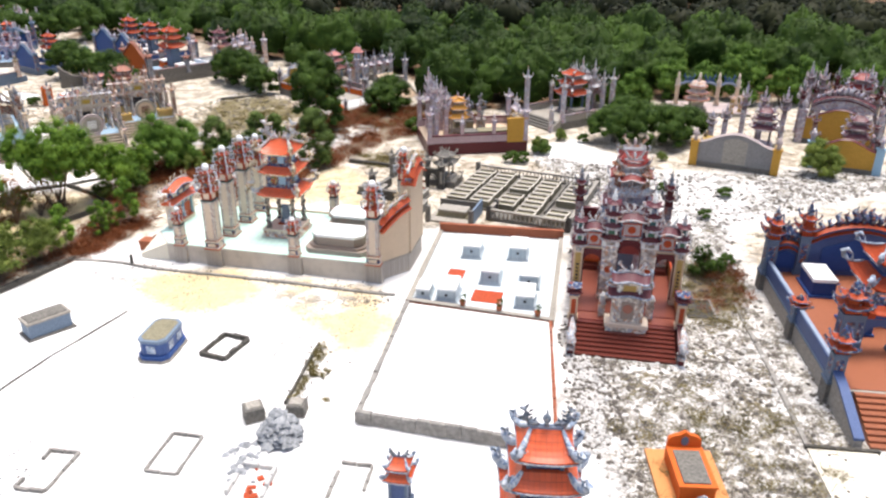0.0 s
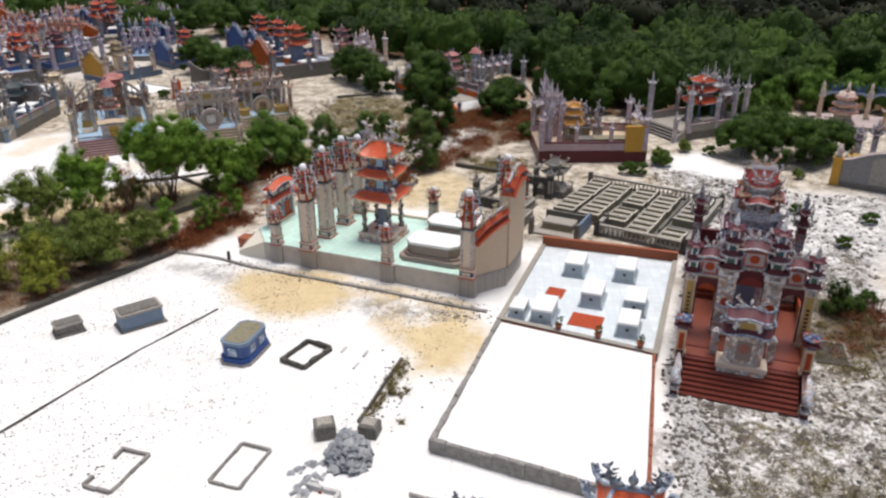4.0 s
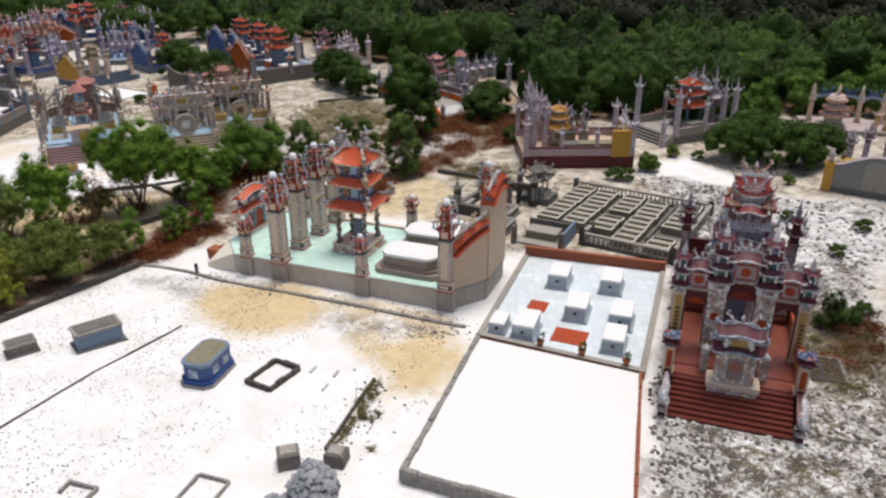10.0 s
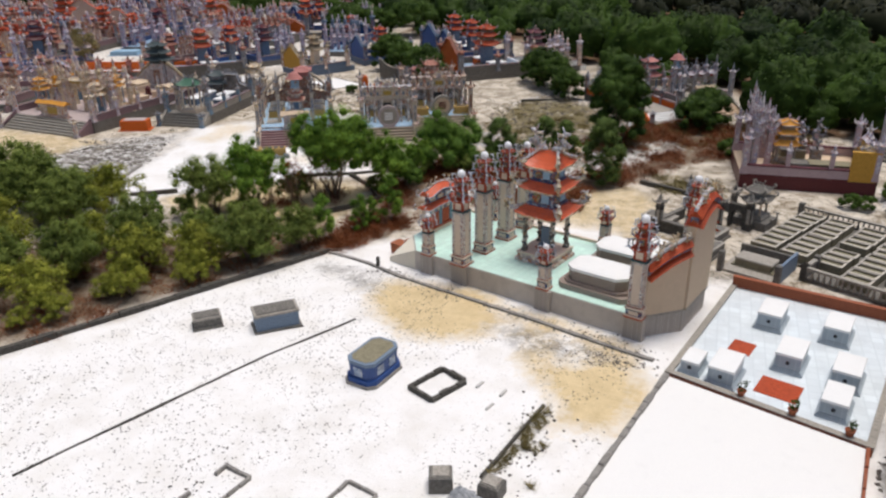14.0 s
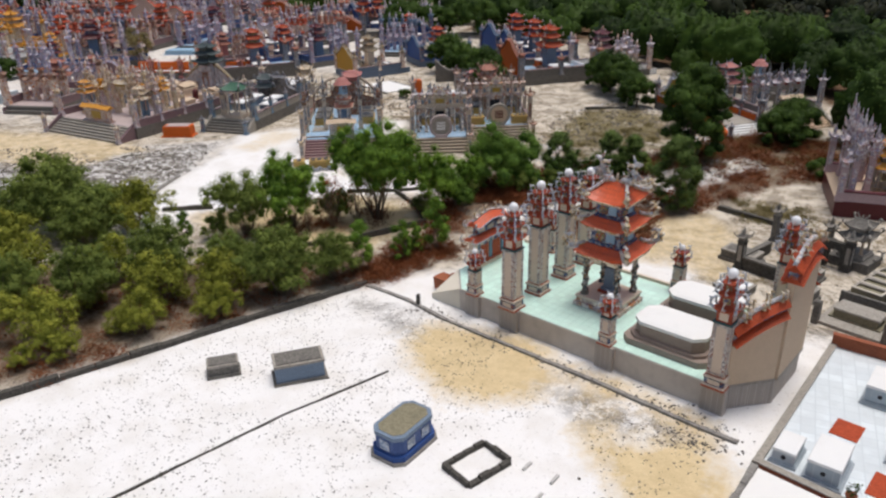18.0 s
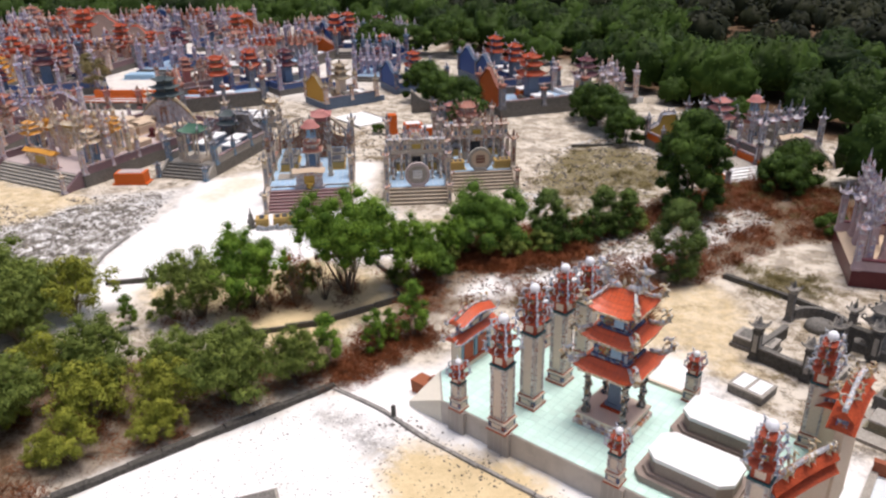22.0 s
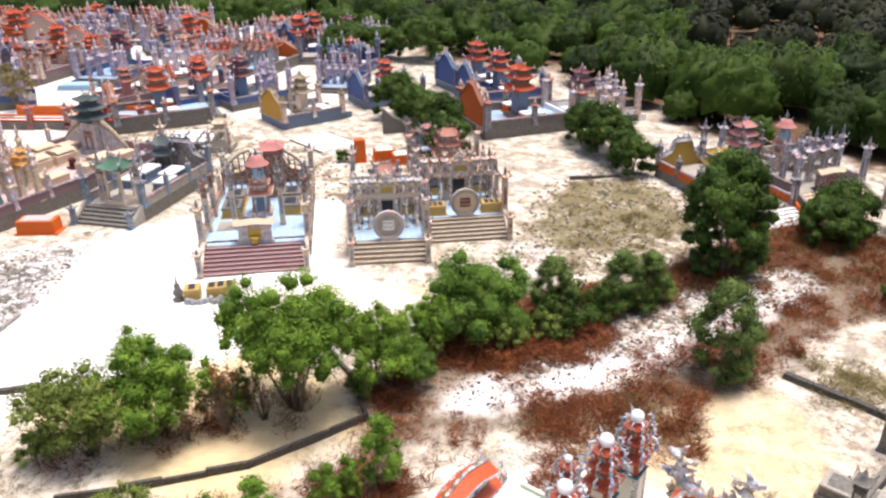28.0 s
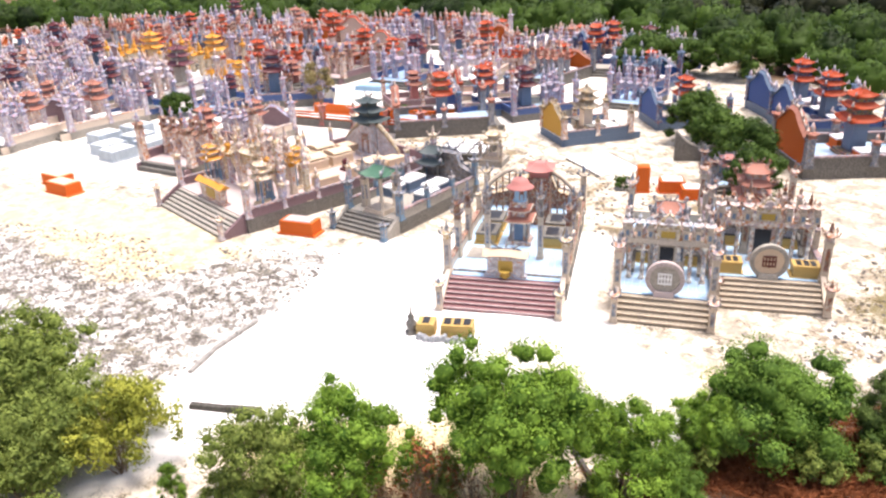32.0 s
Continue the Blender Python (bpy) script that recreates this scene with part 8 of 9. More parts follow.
def blue_mausoleum():
    t = thing("blue_mausoleum", "blue tiled mausoleum with orange roofs and brown steps", "mausoleum", 23.4, 16.6, 0, -12.1)
    w, d, ph = 9.0, 14.2, 1.05
    part("platform", Geo().box(0, d / 2 + 1.2, -0.3, w, d - 2.4, ph + 0.3), PALESTONE, t)
    part("floor", Geo().box(0, d / 2 + 1.2, ph, w - 0.3, d - 2.7, 0.03), BROWNSTEP, t)
    steps(t, 0, 0.0, w * 0.86, 9, ph / 9, 0.27, BROWNSTEP)
    for sx in (-1, 1):
        xw = sx * (w / 2 - 0.12)
        for y0, y1 in ((3.6, 8.3), (8.7, 13.6)):
            ob = part("side_wall", Geo().box(xw, (y0 + y1) / 2, ph - 0.12, 0.26, y1 - y0, 0.78), BLUEWALL, t)
            part("coping", Geo().box(xw, (y0 + y1) / 2, ph + 0.66, 0.2, y1 - y0, 0.07), BLUEPALE, ob)
            part("base_band", Geo().box(xw + sx * 0.03, (y0 + y1) / 2, ph - 0.14, 0.28, y1 - y0, 0.1), BLUEGREY, ob)
        for y, h, q in ((3.3, 2.5, 0.55), (8.5, 1.35, 0.5), (13.9, 3.6, 0.6)):
            post(t, xw, y, ph - 0.1, h, q, BLUEGREY, ORANGE, MOS_BLUE, tiers=2)
            part("footing_pier", Geo().box(xw + sx * 0.02, y, -0.3, q + 0.12, q + 0.12, ph + 0.22, 0.97), STONE, t)
        part("stair_cheek", Geo().slab([(0, -0.2), (3.3, -0.2), (3.3, ph + 0.5), (2.2, ph + 0.2), (0, 0.35)], -0.16, 0.16), PALESTONE, t, x=xw, y=0.0, yaw=90)
        part("cheek_cap", Geo().slab([(0, 0.35), (2.2, ph + 0.2), (3.3, ph + 0.5), (3.3, ph + 0.62), (2.2, ph + 0.32), (0, 0.47)], -0.2, 0.2), BLUEWALL, t, x=xw, y=0.0, yaw=90)
        post(t, sx * 2.75, 13.9, ph, 3.9, 0.55, BLUEGREY, ORANGE, MOS_BLUE, tiers=2)
        post(t, sx * 3.2, 5.9, ph, 3.3, 0.66, BLUEGREY, ORANGE, MOS_BLUE, tiers=2)
        grave(t, sx * 2.4, 11.9, ph, 1.15, 1.95, 1.05, DEEPBLUE, WHITE)
        grave(t, sx * 1.9, 8.0, ph, 0.95, 1.7, 0.95, DEEPBLUE, WHITE)
        arched_coping(t, 13.95, ph, 1.35, 1.5, 0.35, BLUEWALL, ORANGE, MOS_BLUE, x=sx * 3.6)
    arched_coping(t, 13.95, ph, 4.9, 2.2, 0.75, BLUEWALL, ORANGE, MOS_BLUE)
    gateway(t, 5.9, ph, 5.8, 2.5, BLUEGREY, ORANGE, MOS_BLUE, BLUEWALL, DEEPBLUE)
    pagoda(t, 0, 9.6, ph, 1.45, 2, 1.5, ORANGE, BLUEWALL, BLUEGREY, MOS_BLUESCROLL)


blue_mausoleum()


# ---- the concrete grid of grave frames ----
def grave_grid():
    x0, y0, yaw = 8.2, 42.44, -27.8
    base = thing("grave_plot", "low weathered concrete base under rows of grave frames", "tomb plot", x0, y0, 0, yaw)
    part("base", Geo().box(0.7, 5.1, -0.2, 9.6, 7.4, 0.3).box(2.7, 0.75, -0.2, 5.5, 1.5, 0.3), STONE, base)
    fence = thing("balustrade", "weathered concrete balustrade round the grave plot", "balustrade", x0, y0, 0, yaw)
    for xa, ya, L_, a_ in ((0.0, -0.1, 5.5, 0), (-4.1, 8.9, 9.6, 0), (5.5, -0.1, 9.0, 90), (0.0, -0.1, 1.5, 90)):
        dx_, dy_ = math.cos(radians(a_)), math.sin(radians(a_))
        part("bottom_rail", Geo().box(L_ / 2, 0, 0.08, L_, 0.2, 0.12), STONE, fence, x=xa, y=ya, yaw=a_)
        part("top_rail", Geo().box(L_ / 2, 0, 0.66, L_ + 0.1, 0.24, 0.12), PALESTONE, fence, x=xa, y=ya, yaw=a_)
        for i in range(int(L_ / 0.3)):
            part("baluster", cached(("baluster",), lambda: Geo().lathe(0, 0, [(0.07, 0), (0.1, 0.15), (0.05, 0.25), (0.05, 0.4), (0.08, 0.48)], 6), PALESTONE), PALESTONE, fence, x=xa + dx_ * (0.15 + i * 0.3), y=ya + dy_ * (0.15 + i * 0.3), z=0.19)
        for i in range(2):
            part("newel", Geo().box(0, 0, 0, 0.32, 0.32, 0.95, 0.95, 0.03), STONE, fence, x=xa + dx_ * L_ * i, y=ya + dy_ * L_ * i)
    proto = thing("concrete_grave", "open weathered concrete grave frame with a pale front rim", "grave", 0, 0, 0, 0, "rows of grave frames")
    w, d, h = 1.42, 0.66, 0.46
    for px, py, sx, sy, m_ in ((0, -d / 2, w, 0.13, RIMCREAM), (0, d / 2, w, 0.10, PALESTONE), (-w / 2 + 0.05, 0, 0.10, d - 0.12, PALESTONE), (w / 2 - 0.05, 0, 0.10, d - 0.12, RIMCREAM)):
        ob = part("frame_side", Geo().box(px, py, 0, sx, sy, h), DIRTYTOP, proto)
        part("rim", Geo().box(px, py, h, sx + 0.02, sy + 0.02, 0.05, 1, 0.01), m_, ob)
    part("soil_fill", Geo().box(0, 0, 0, w - 0.18, d - 0.18, h * 0.84), DIRTYTOP, proto)
    rr = random.Random(61)
    R = pose(x0, y0, 0.1, 0, 0, yaw)
    first = True
    for cx, (xc, ys, cn) in enumerate(((-3.1, 2.0, 8), (-1.35, 2.0, 8), (0.55, 1.9, 8), (2.3, 0.75, 9), (4.4, 0.75, 9))):
        for cy in range(cn):
            if cx == 4 and cy in (2, 3) or cx == 2 and cy == 3:
                continue
            m = R @ pose(xc + rr.uniform(-0.05, 0.05), ys + cy * 0.86 + rr.uniform(-0.03, 0.03), 0, 0, 0, rr.uniform(-1, 1))
            if first:
                proto.matrix_basis, first = m, False
            else:
                copy_thing(proto, m)
    for cx in (-2.22, 3.35):
        part("aisle_wall", Geo().box(cx, 5.3, 0.1, 0.12, 6.8, 0.3), STONE, base)
    court = thing("walled_tomb_court", "small court with weathered concrete walls and one tomb", "tomb plot", 5.9, 42.9, 0, yaw + 5)
    part("court_floor", Geo().box(0, 0, -0.1, 3.0, 2.6, 0.25), PALESTONE, court)
    part("side_wall", Geo().box(1.5, 0.1, 0, 0.14, 2.8, 1.0, 0.97), BLUESLAB, court, "blue-grey rendered side wall")
    part("back_wall", Geo().box(0, 1.35, 0, 2.9, 0.16, 0.75), STONE, court)
    for px in (-1.5, 1.5):
        part("gate_post", Geo().box(0, 0, 0, 0.3, 0.3, 1.15, 0.95, 0.03), STONE, court, x=px, y=-1.3)
    grave(court, -0.1, 0.1, 0.15, 1.9, 1.1, 0.5, DIRTYTOP, PALESTONE)
    # small shrine and slab tombs beside the grid
    s = thing("stone_shrine", "weathered tan concrete shrine with tiered roof", "shrine", 5.9, 50.0, 0, -26)
    part("footing", Geo().box(0, 0, -0.1, 2.2, 1.8, 0.6, 0.97, 0.03), STONE, s)
    for px in (-0.95, 0.95):
        part("scroll", curl_geo(0.7), PALESTONE, s, x=px, z=0.5, yaw=0 if px > 0 else 180)
    pagoda(s, 0, 0, 0.5, 0.72, 2, 0.85, STONE, PALESTONE, TAN, PALESTONE)
    for x, y, a, w in ((0.35, 48.3, -112, 1.1), (3.6, 46.6, -24, 1.0), (3.4, 44.2, -24, 0.9)):
        q = thing("slab_tomb", "dark weathered concrete tomb with a raised frame", "tomb", x, y, 0, a, "old tombs behind the enclosure")
        part("footing", Geo().box(0, 0, -0.1, w * 1.18, 2.1, 0.25), STONE, q)
        part("body", Geo().box(0, 0, 0.15, w, 1.9, 0.35), STONE, q)
        part("rim", Geo().box(0, 0, 0.5, w * 1.05, 1.95, 0.09, 1, 0.02), PALESTONE, q)
        part("top_slab", Geo().box(0, 0, 0.585, w * 0.72, 1.55, 0.02), STONE, q)
    wt = thing("pale_slab_tomb", "low pale tomb with two white cover panels", "tomb", 0.3, 44.2, 0, -26)
    part("footing", Geo().box(0, 0, -0.1, 1.6, 1.35, 0.45), STONE, wt)
    part("rim", Geo().box(0, 0, 0.35, 1.66, 1.4, 0.08, 1, 0.01), PALESTONE, wt)
    for px in (-0.38, 0.38):
        part("cover_panel", Geo().box(px, 0, 0.43, 0.6, 1.1, 0.03), WHITE, wt)
    fr = thing("ruined_tomb_front", "dark weathered tomb court with gate pillars and balustrade", "tomb", 3.0, 47.2, 0, -27)
    part("court_wall", Geo().box(-1.2, -1.2, -0.1, 2.6, 0.22, 0.75).box(-2.4, 0.3, -0.1, 0.22, 3.0, 0.7), DARKSTONE, fr)
    part("wall_cap", Geo().box(-1.2, -1.2, 0.65, 2.7, 0.32, 0.09, 0.95).box(-2.4, 0.3, 0.61, 0.3, 3.0, 0.08, 0.95), STONE, fr)
    for px, py in ((-2.4, -1.2), (0.1, -1.2), (0.1, 1.5), (1.5, 2.6)):
        post(fr, px, py, 0, 2.3, 0.36, DARKSTONE, STONE, PALESTONE)
    part("niche_block", Geo().arch(0.8, 0, 1.1, 1.5, 0.75, 2.4, 2.75, 0.36), DARKSTONE, fr)
    a_ = thing("armchair_tomb", "dark concrete tomb with curved back wall", "tomb", 3.3, 51.3, 0, -25)
    pts = [(1.5 * math.cos(math.pi * k / 12), 1.3 * math.sin(math.pi * k / 12)) for k in range(13)]
    wv = Geo().rings([[(xa, ya, -0.1), (xa, ya, 0.6), (xa * 0.84, ya * 0.84, 0.6), (xa * 0.87, ya * 0.87, -0.1)] for xa, ya in pts])
    part("curved_wall", wv, STONE, a_)
    part("mound", Geo().lathe(0, 0.1, [(0.8, 0), (0.7, 0.3), (0.3, 0.5)], 10), STONE, a_)
    for k in (-1, 1):
        post(a_, k * 1.5, -0.2, 0, 2.3, 0.32, STONE, PALESTONE, STONE)


grave_grid()

# ---- mausoleums round the lot ----
PINKISH = palette(step=PLUM, roof=AMBER, back=YELLOW, base=MAROON, wall=ROSE, trim=PLUM, floor=TAN, post=ROSE, cap=MOS_LILAC, orn=MOS_LILAC, grave=DIRTYTOP, gtop=STONE, col=PALESTONE, arch=MOS_PALE, body=MOS_GOLD)
GREYRED = palette(roof=ORANGE, back=STONE, wall=PALESTONE, post=MOS_LILAC, cap=MOS_SCROLL, orn=MOS_SCROLL, col=BLUEGREY, floor=PALESTONE)
GREYWALL = palette(roof=PINK, back=STONE, wall=STONE, trim=YELLOW, post=YELLOW, cap=MOS_GOLD, floor=PALESTONE)
OCHRE = palette(roof=MAROON, back=OCHREWALL, wall=OCHREWALL, trim=MAROON, post=MOS_PINK, cap=MAROON, floor=PALESTONE)
dm = mausoleum("tan_gold_mausoleum", "tan and gold mausoleum on a maroon base with yellow wall", 4.75, 60.3, -85, 6.2, 8.8, PINKISH, 1.0, 0, 3, "", 3, 0.36, 0.95, 2.5, 2, True, 3.2, 0.10, 3.4)
for x, y, h in ((-2.2, 0.9, 5.2), (-0.8, 0.9, 4.8), (0.8, 0.9, 4.8), (2.2, 0.9, 5.2), (1.3, 1.9, 4.2), (-1.3, 1.9, 4.2)):
    post(dm, x, y, 1.0, h, 0.36, ROSE, MOS_LILAC, MOS_LILAC, tiers=2)
for x, y, s in ((-1.9, 4.6, 1.0), (-0.4, 5.4, 1.15)):
    tr = part("scroll_tree", Geo().box(0, 0, 0, 0.6, 0.6, 0.9).box(0, 0, 0.9, 0.8, 0.8, 0.12), MOS_PALE, dm, "grey glazed scroll tree on a plinth", x=x, y=y, z=1.0, s=(s, s, s))
    for k in range(6):
        part("scroll_branch", cached(("scroll_branch",), lambda: curl_geo(0.62), MOS_GREY), MOS_GREY, tr, z=0.95 + 0.3 * k, yaw=140 * k)
part("gable_end_wall", Geo().box(0, 0, 0, 0.2, 1.7, 2.0).box(0, 0, 2.0, 0.3, 1.8, 0.1), OCHREWALL, dm, "ochre yellow end wall", x=3.05, y=7.8, z=0.9)
part("long_box", Geo().box(0, 0, 0, 1.1, 2.6, 0.7).box(0, 0, 0.7, 1.25, 2.75, 0.1), DIRTYTOP, dm, x=2.0, y=5.9, z=1.02)
pagoda(dm, 1.9, 8.2, 1.0, 0.6, 2, 1.1, MOS_GOLD, MOS_PALE, MOS_PALE, MOS_GREY)
mausoleum("grey_mausoleum", "grey mausoleum with spires and an orange pagoda", 17.0, 67.0, -60, 5.5, 7.0, GREYRED, 0.7, 4, 3, "", 3, 0.55, 1.25, 0, 1, True, 4.4, 0.85, 3.4)


def shouldered_wall(t, y, z, w, h, mat, rim, end, endh, finial, panel=None):
    """The plain back of a tomb: a wall with a raised rounded middle, low shoulders, a moulded rim and two end posts."""
    n_ = 20
    top = []
    for i in range(n_ + 1):
        u = abs(2 * i / n_ - 1)
        top.append((-w / 2 + w * i / n_, h * (1 - 0.11 * (u / 0.45) ** 2) if u < 0.45 else h * (0.89 - 0.19 * math.sin((u - 0.45) / 0.55 * math.pi / 2) ** 1.4)))
    ob = part("back_wall", Geo().slab([(-w / 2, 0), (w / 2, 0)] + top[::-1], -0.12, 0.12), mat, t, y=y, z=z)
    part("wall_rim", ridge_geo(top, 0.2, 0.14, -0.03), rim, ob)
    part("base_course", Geo().box(0, 0, 0, w, 0.36, h * 0.13), STONE, ob)
    if panel:
        part("panel", Geo().slab([(-w * 0.16, h * 0.16), (w * 0.16, h * 0.16), (w * 0.16, h * 0.8), (0, h * 0.9), (-w * 0.16, h * 0.8)], 0.12, 0.15), panel, ob)
    for sx in (-1, 1):
        ep = part("end_post", Geo().box(0, 0, 0, 0.62, 0.5, endh).box(0, 0, endh, 0.74, 0.62, 0.12), end, t, x=sx * (w / 2 + 0.3), y=y, z=z)
        part("finial", Geo().lathe(0, 0, [(0.22, 0), (0.12, 0.2), (0.2, 0.4), (0.3, 0.55), (0.14, 0.75), (0.05, 1.0)], 8, endh + 0.12), finial, ep)


gm = mausoleum("grey_walled_mausoleum", "tomb with a plain grey shouldered back wall and yellow posts", 33.7, 58.7, 149.4, 6.2, 8.0, GREYWALL, 0.4, 2, 0, "", 0, 0.5, 0.9, 0, 1, True, 1.6, 0.2, 2.2)
shouldered_wall(gm, 8.05, 0.0, 5.7, 2.95, WALLGREY, PALEROSE, OCHREWALL, 2.0, PALEROSE, PALESTONE)
pagoda(gm, -1.6, 1.0, 0.4, 0.95, 3, 1.3, PLUM, MOS_LILAC, MOS_PINK, MOS_LILAC)
for x, y, h in ((-3.0, 0.3, 4.9), (0.3, 0.2, 5.0), (-1.2, -0.6, 4.6), (1.6, 1.6, 3.4), (2.6, 2.6, 3.0)):
    post(gm, x, y, 0.3, h, 0.42, MOS_LILAC, MOS_PINK, MOS_LILAC, tiers=2)
part("gold_altar", Geo().box(0, 0, 0, 1.1, 0.9, 1.0).box(0, 0, 1.0, 1.3, 1.1, 0.14), GOLD, gm, "small gold altar block", x=2.0, y=4.6, z=0.4)
om = mausoleum("ochre_mausoleum", "ochre-walled mausoleum with mauve roofs", 47.0, 65.2, 146, 7.0, 9.0, OCHRE, 0.7, 3, 3, "", 0, 0.45, 1.2, 0, 2, True, 4.6, 0.2, 3.4)
shouldered_wall(om, 9.1, 0.0, 5.6, 3.3, OCHREWALL, PLUM, MOS_LILAC, 2.9, MOS_LILAC)
arched_coping(om, 8.6, 3.0, 5.0, 0.6, 0.8, MOS_LILAC, PLUM, MOS_LILAC, name="roof_band")
pagoda(om, -1.0, 5.4, 0.7, 1.0, 2, 3.7, HALLRED, MOS_PINK, MOS_LILAC, MOS_LILAC)
for x, y, h in ((3.4, 8.4, 4.6), (2.1, 6.0, 5.6), (-1.6, 6.0, 5.8), (-3.2, 8.2, 4.8), (3.3, 4.6, 5.4)):
    post(om, x, y, 0.7, h, 0.5, MOS_LILAC, MOS_PINK, MOS_LILAC, tiers=2)
sm = mausoleum("ochre_mausoleum", "smaller ochre-walled mausoleum with a red pagoda roof", 41.2, 55.7, 150, 5.0, 5.5, OCHRE, 0.6, 2, 0, "", 0, 0.55, 0.95, 0, 1, True, 2.6, 0.3, 2.0)
shouldered_wall(sm, 5.6, 0.0, 4.4, 2.6, OCHREWALL, MAROON, PALEBLUE, 2.1, MOS_LILAC)
pagoda(sm, -0.7, 3.6, 0.6, 0.95, 3, 1.5, PLUM, MOS_PINK, MOS_LILAC, MOS_LILAC)


def arched_tomb():
    """An open row of slim posts joined by blue-topped arches, before it a stacked stupa."""
    t = thing("arched_tomb", "pale tomb with a stacked round stupa and slim blue arches", "mausoleum", 36.0, 72.6, 0, -13, "mausoleums of the cemetery")
    part("platform", Geo().box(0, -1.0, -0.2, 8.0, 5.0, 0.5), PALESTONE, t)
    part("floor", Geo().box(0, -1.0, 0.3, 7.8, 4.8, 0.03), PALEROSE, t)
    xs = (-3.1, -0.9, 1.1, 3.1)
    for x in xs:
        part("arch_post", Geo().box(0, 0, 0, 0.5, 0.5, 0.3).lathe(0, 0, [(0.24, 0.3), (0.2, 1.9), (0.34, 2.0), (0.34, 2.15), (0.2, 2.25), (0.3, 2.5), (0.2, 2.75), (0.12, 2.95), (0.18, 3.1), (0.03, 3.5)], 8), CREAM, t, x=x, z=0.3)
    for xa, xb in zip(xs, xs[1:]):
        r, cx = (xb - xa) / 2, (xa + xb) / 2
        ar = part("arch", Geo().tube([(cx - r * math.cos(math.pi * k / 10), 0, 2.0 + 0.75 * math.sin(math.pi * k / 10)) for k in range(11)], [0.14] * 11, 6), BLUEPALE, t)
        part("arch_crest", cached(("arch_crest",), lambda: crest_geo(0.55, 0.6), BLUE), BLUE, ar, x=cx, z=2.85)
    st = part("stupa_base", Geo().box(0, 0, 0, 1.9, 1.9, 0.35).box(0, 0, 0.35, 1.3, 1.3, 0.6), PALESTONE, t, x=-1.4, y=-2.3, z=0.3)
    for k in range(3):
        part("stupa_tier", Geo().lathe(0, 0, [(0.7, 0), (1.25 - 0.16 * k, 0.14), (1.3 - 0.17 * k, 0.3), (0.72, 0.46), (0.66, 0.72)], 14, 0.95 + 0.66 * k), MOS_CREAM, st)
        part("stupa_rim", Geo().lathe(0, 0, [(1.29 - 0.17 * k, 0), (1.36 - 0.17 * k, 0.05), (1.29 - 0.17 * k, 0.12)], 14, 1.16 + 0.66 * k), DUSTYROOF, st)
    part("stupa_finial", spire_geo(0.9, 0.3), MOS_CREAM, st, z=2.85)
    for x, y in ((3.0, -2.6), (2.0, -3.2)):
        post(t, x, y, 0.3, 2.0, 0.34, YELLOW, MOS_CREAM, MOS_CREAM)


arched_tomb()

# ---- the three mausoleums facing the sand track ----
P1 = palette(altar=MOS_SCROLL, edge=PALEROSE, roof=PINK, step=PINKSTEP, post=LIME, cap=MOS_IVORY, arch=LIME, wall=CREAM, trim=MOS_RUST, panel=GOLD, grave=YELLOW, gtop=STONE, col=MOS_CREAM, body=MOS_CREAM, back=MOS_RUST)
p = mausoleum("pink_domed_mausoleum", "mausoleum with pale blue floor, mauve steps and pink domes", -31.5, 58.75, 28.4, 6.6, 11.5, P1, 1.0, 7, 0, "altar", 0, 0.45, 1.05, 2.6, 4, True, 3.0, kiosk=True)
for sx in (-1, 1):
    post(p, sx * 1.5, 2.9, 1.0, 4.4, 0.3, LIME, MOS_PALE, MOS_GREY, tiers=2)
    post(p, sx * 3.1, 2.4, 1.0, 4.0, 0.34, LIME, MOS_RUST, MOS_GREY, tiers=2)
    post(p, sx * 3.1, 5.0, 1.0, 3.6, 0.32, LIME, MOS_RUST, MOS_GREY, tiers=2)
part("rear_roof", Geo().box(0, 0, -0.5, 1.1, 1.1, 0.5).roof(0, 0, 0, 0.85, 0.85, 0.3, 0.3, 0.45, 0.2, 0.05, 6, 3), PINK, p, x=0.7, y=8.6, z=4.5)
part("rear_shrine", Geo().box(0, 0, 0, 1.3, 1.3, 3.1), MOS_RUST, p, x=0.7, y=8.6, z=1.0)
part("floor_pad", Geo().box(-2.0, 3.1, 1.03, 1.3, 1.5, 0.04), PALESTONE, p)
for sx in (-1, 1):
    arm = [(sx * (0.9 + 2.1 * i / 10), 1.2 + 2.0 * math.sin(math.pi * (0.5 + 0.42 * i / 10)) ** 1.0) for i in range(11)]
    part("curved_arm", Geo().tube([(x0, 9.2, 1.0 + z0) for x0, z0 in arm], [0.14] * 11, 6), LIME, p, "cream curved coping")
    for i in range(0, 11, 2):
        part("arm_baluster", Geo().box(arm[i][0], 9.2, 1.0, 0.09, 0.12, arm[i][1]), MOS_RUST, p)
part("altar_urn", Geo().lathe(0, 0, [(0.12, 0), (0.3, 0.18), (0.24, 0.36), (0.3, 0.46)], 9), GOLD, p, "gold urn before the altar screen", x=0, y=-0.02, z=1.02)
part("front_strip", Geo().box(0, 0.55, 1.03, 6.2, 0.12, 0.1), MOS_PALE, p)
P2 = palette(roof=DUSTYROOF, step=STEPTAN, post=LIME, cap=MOS_CREAM, arch=MOS_CREAM, orn=MOS_GREY, panel=PALESTONE, emblem=WHITE, ring=PALEROSE, edge=LIME, grave=YELLOW, col=BLUEGREY, wall=LIME, body=MOS_CREAM)
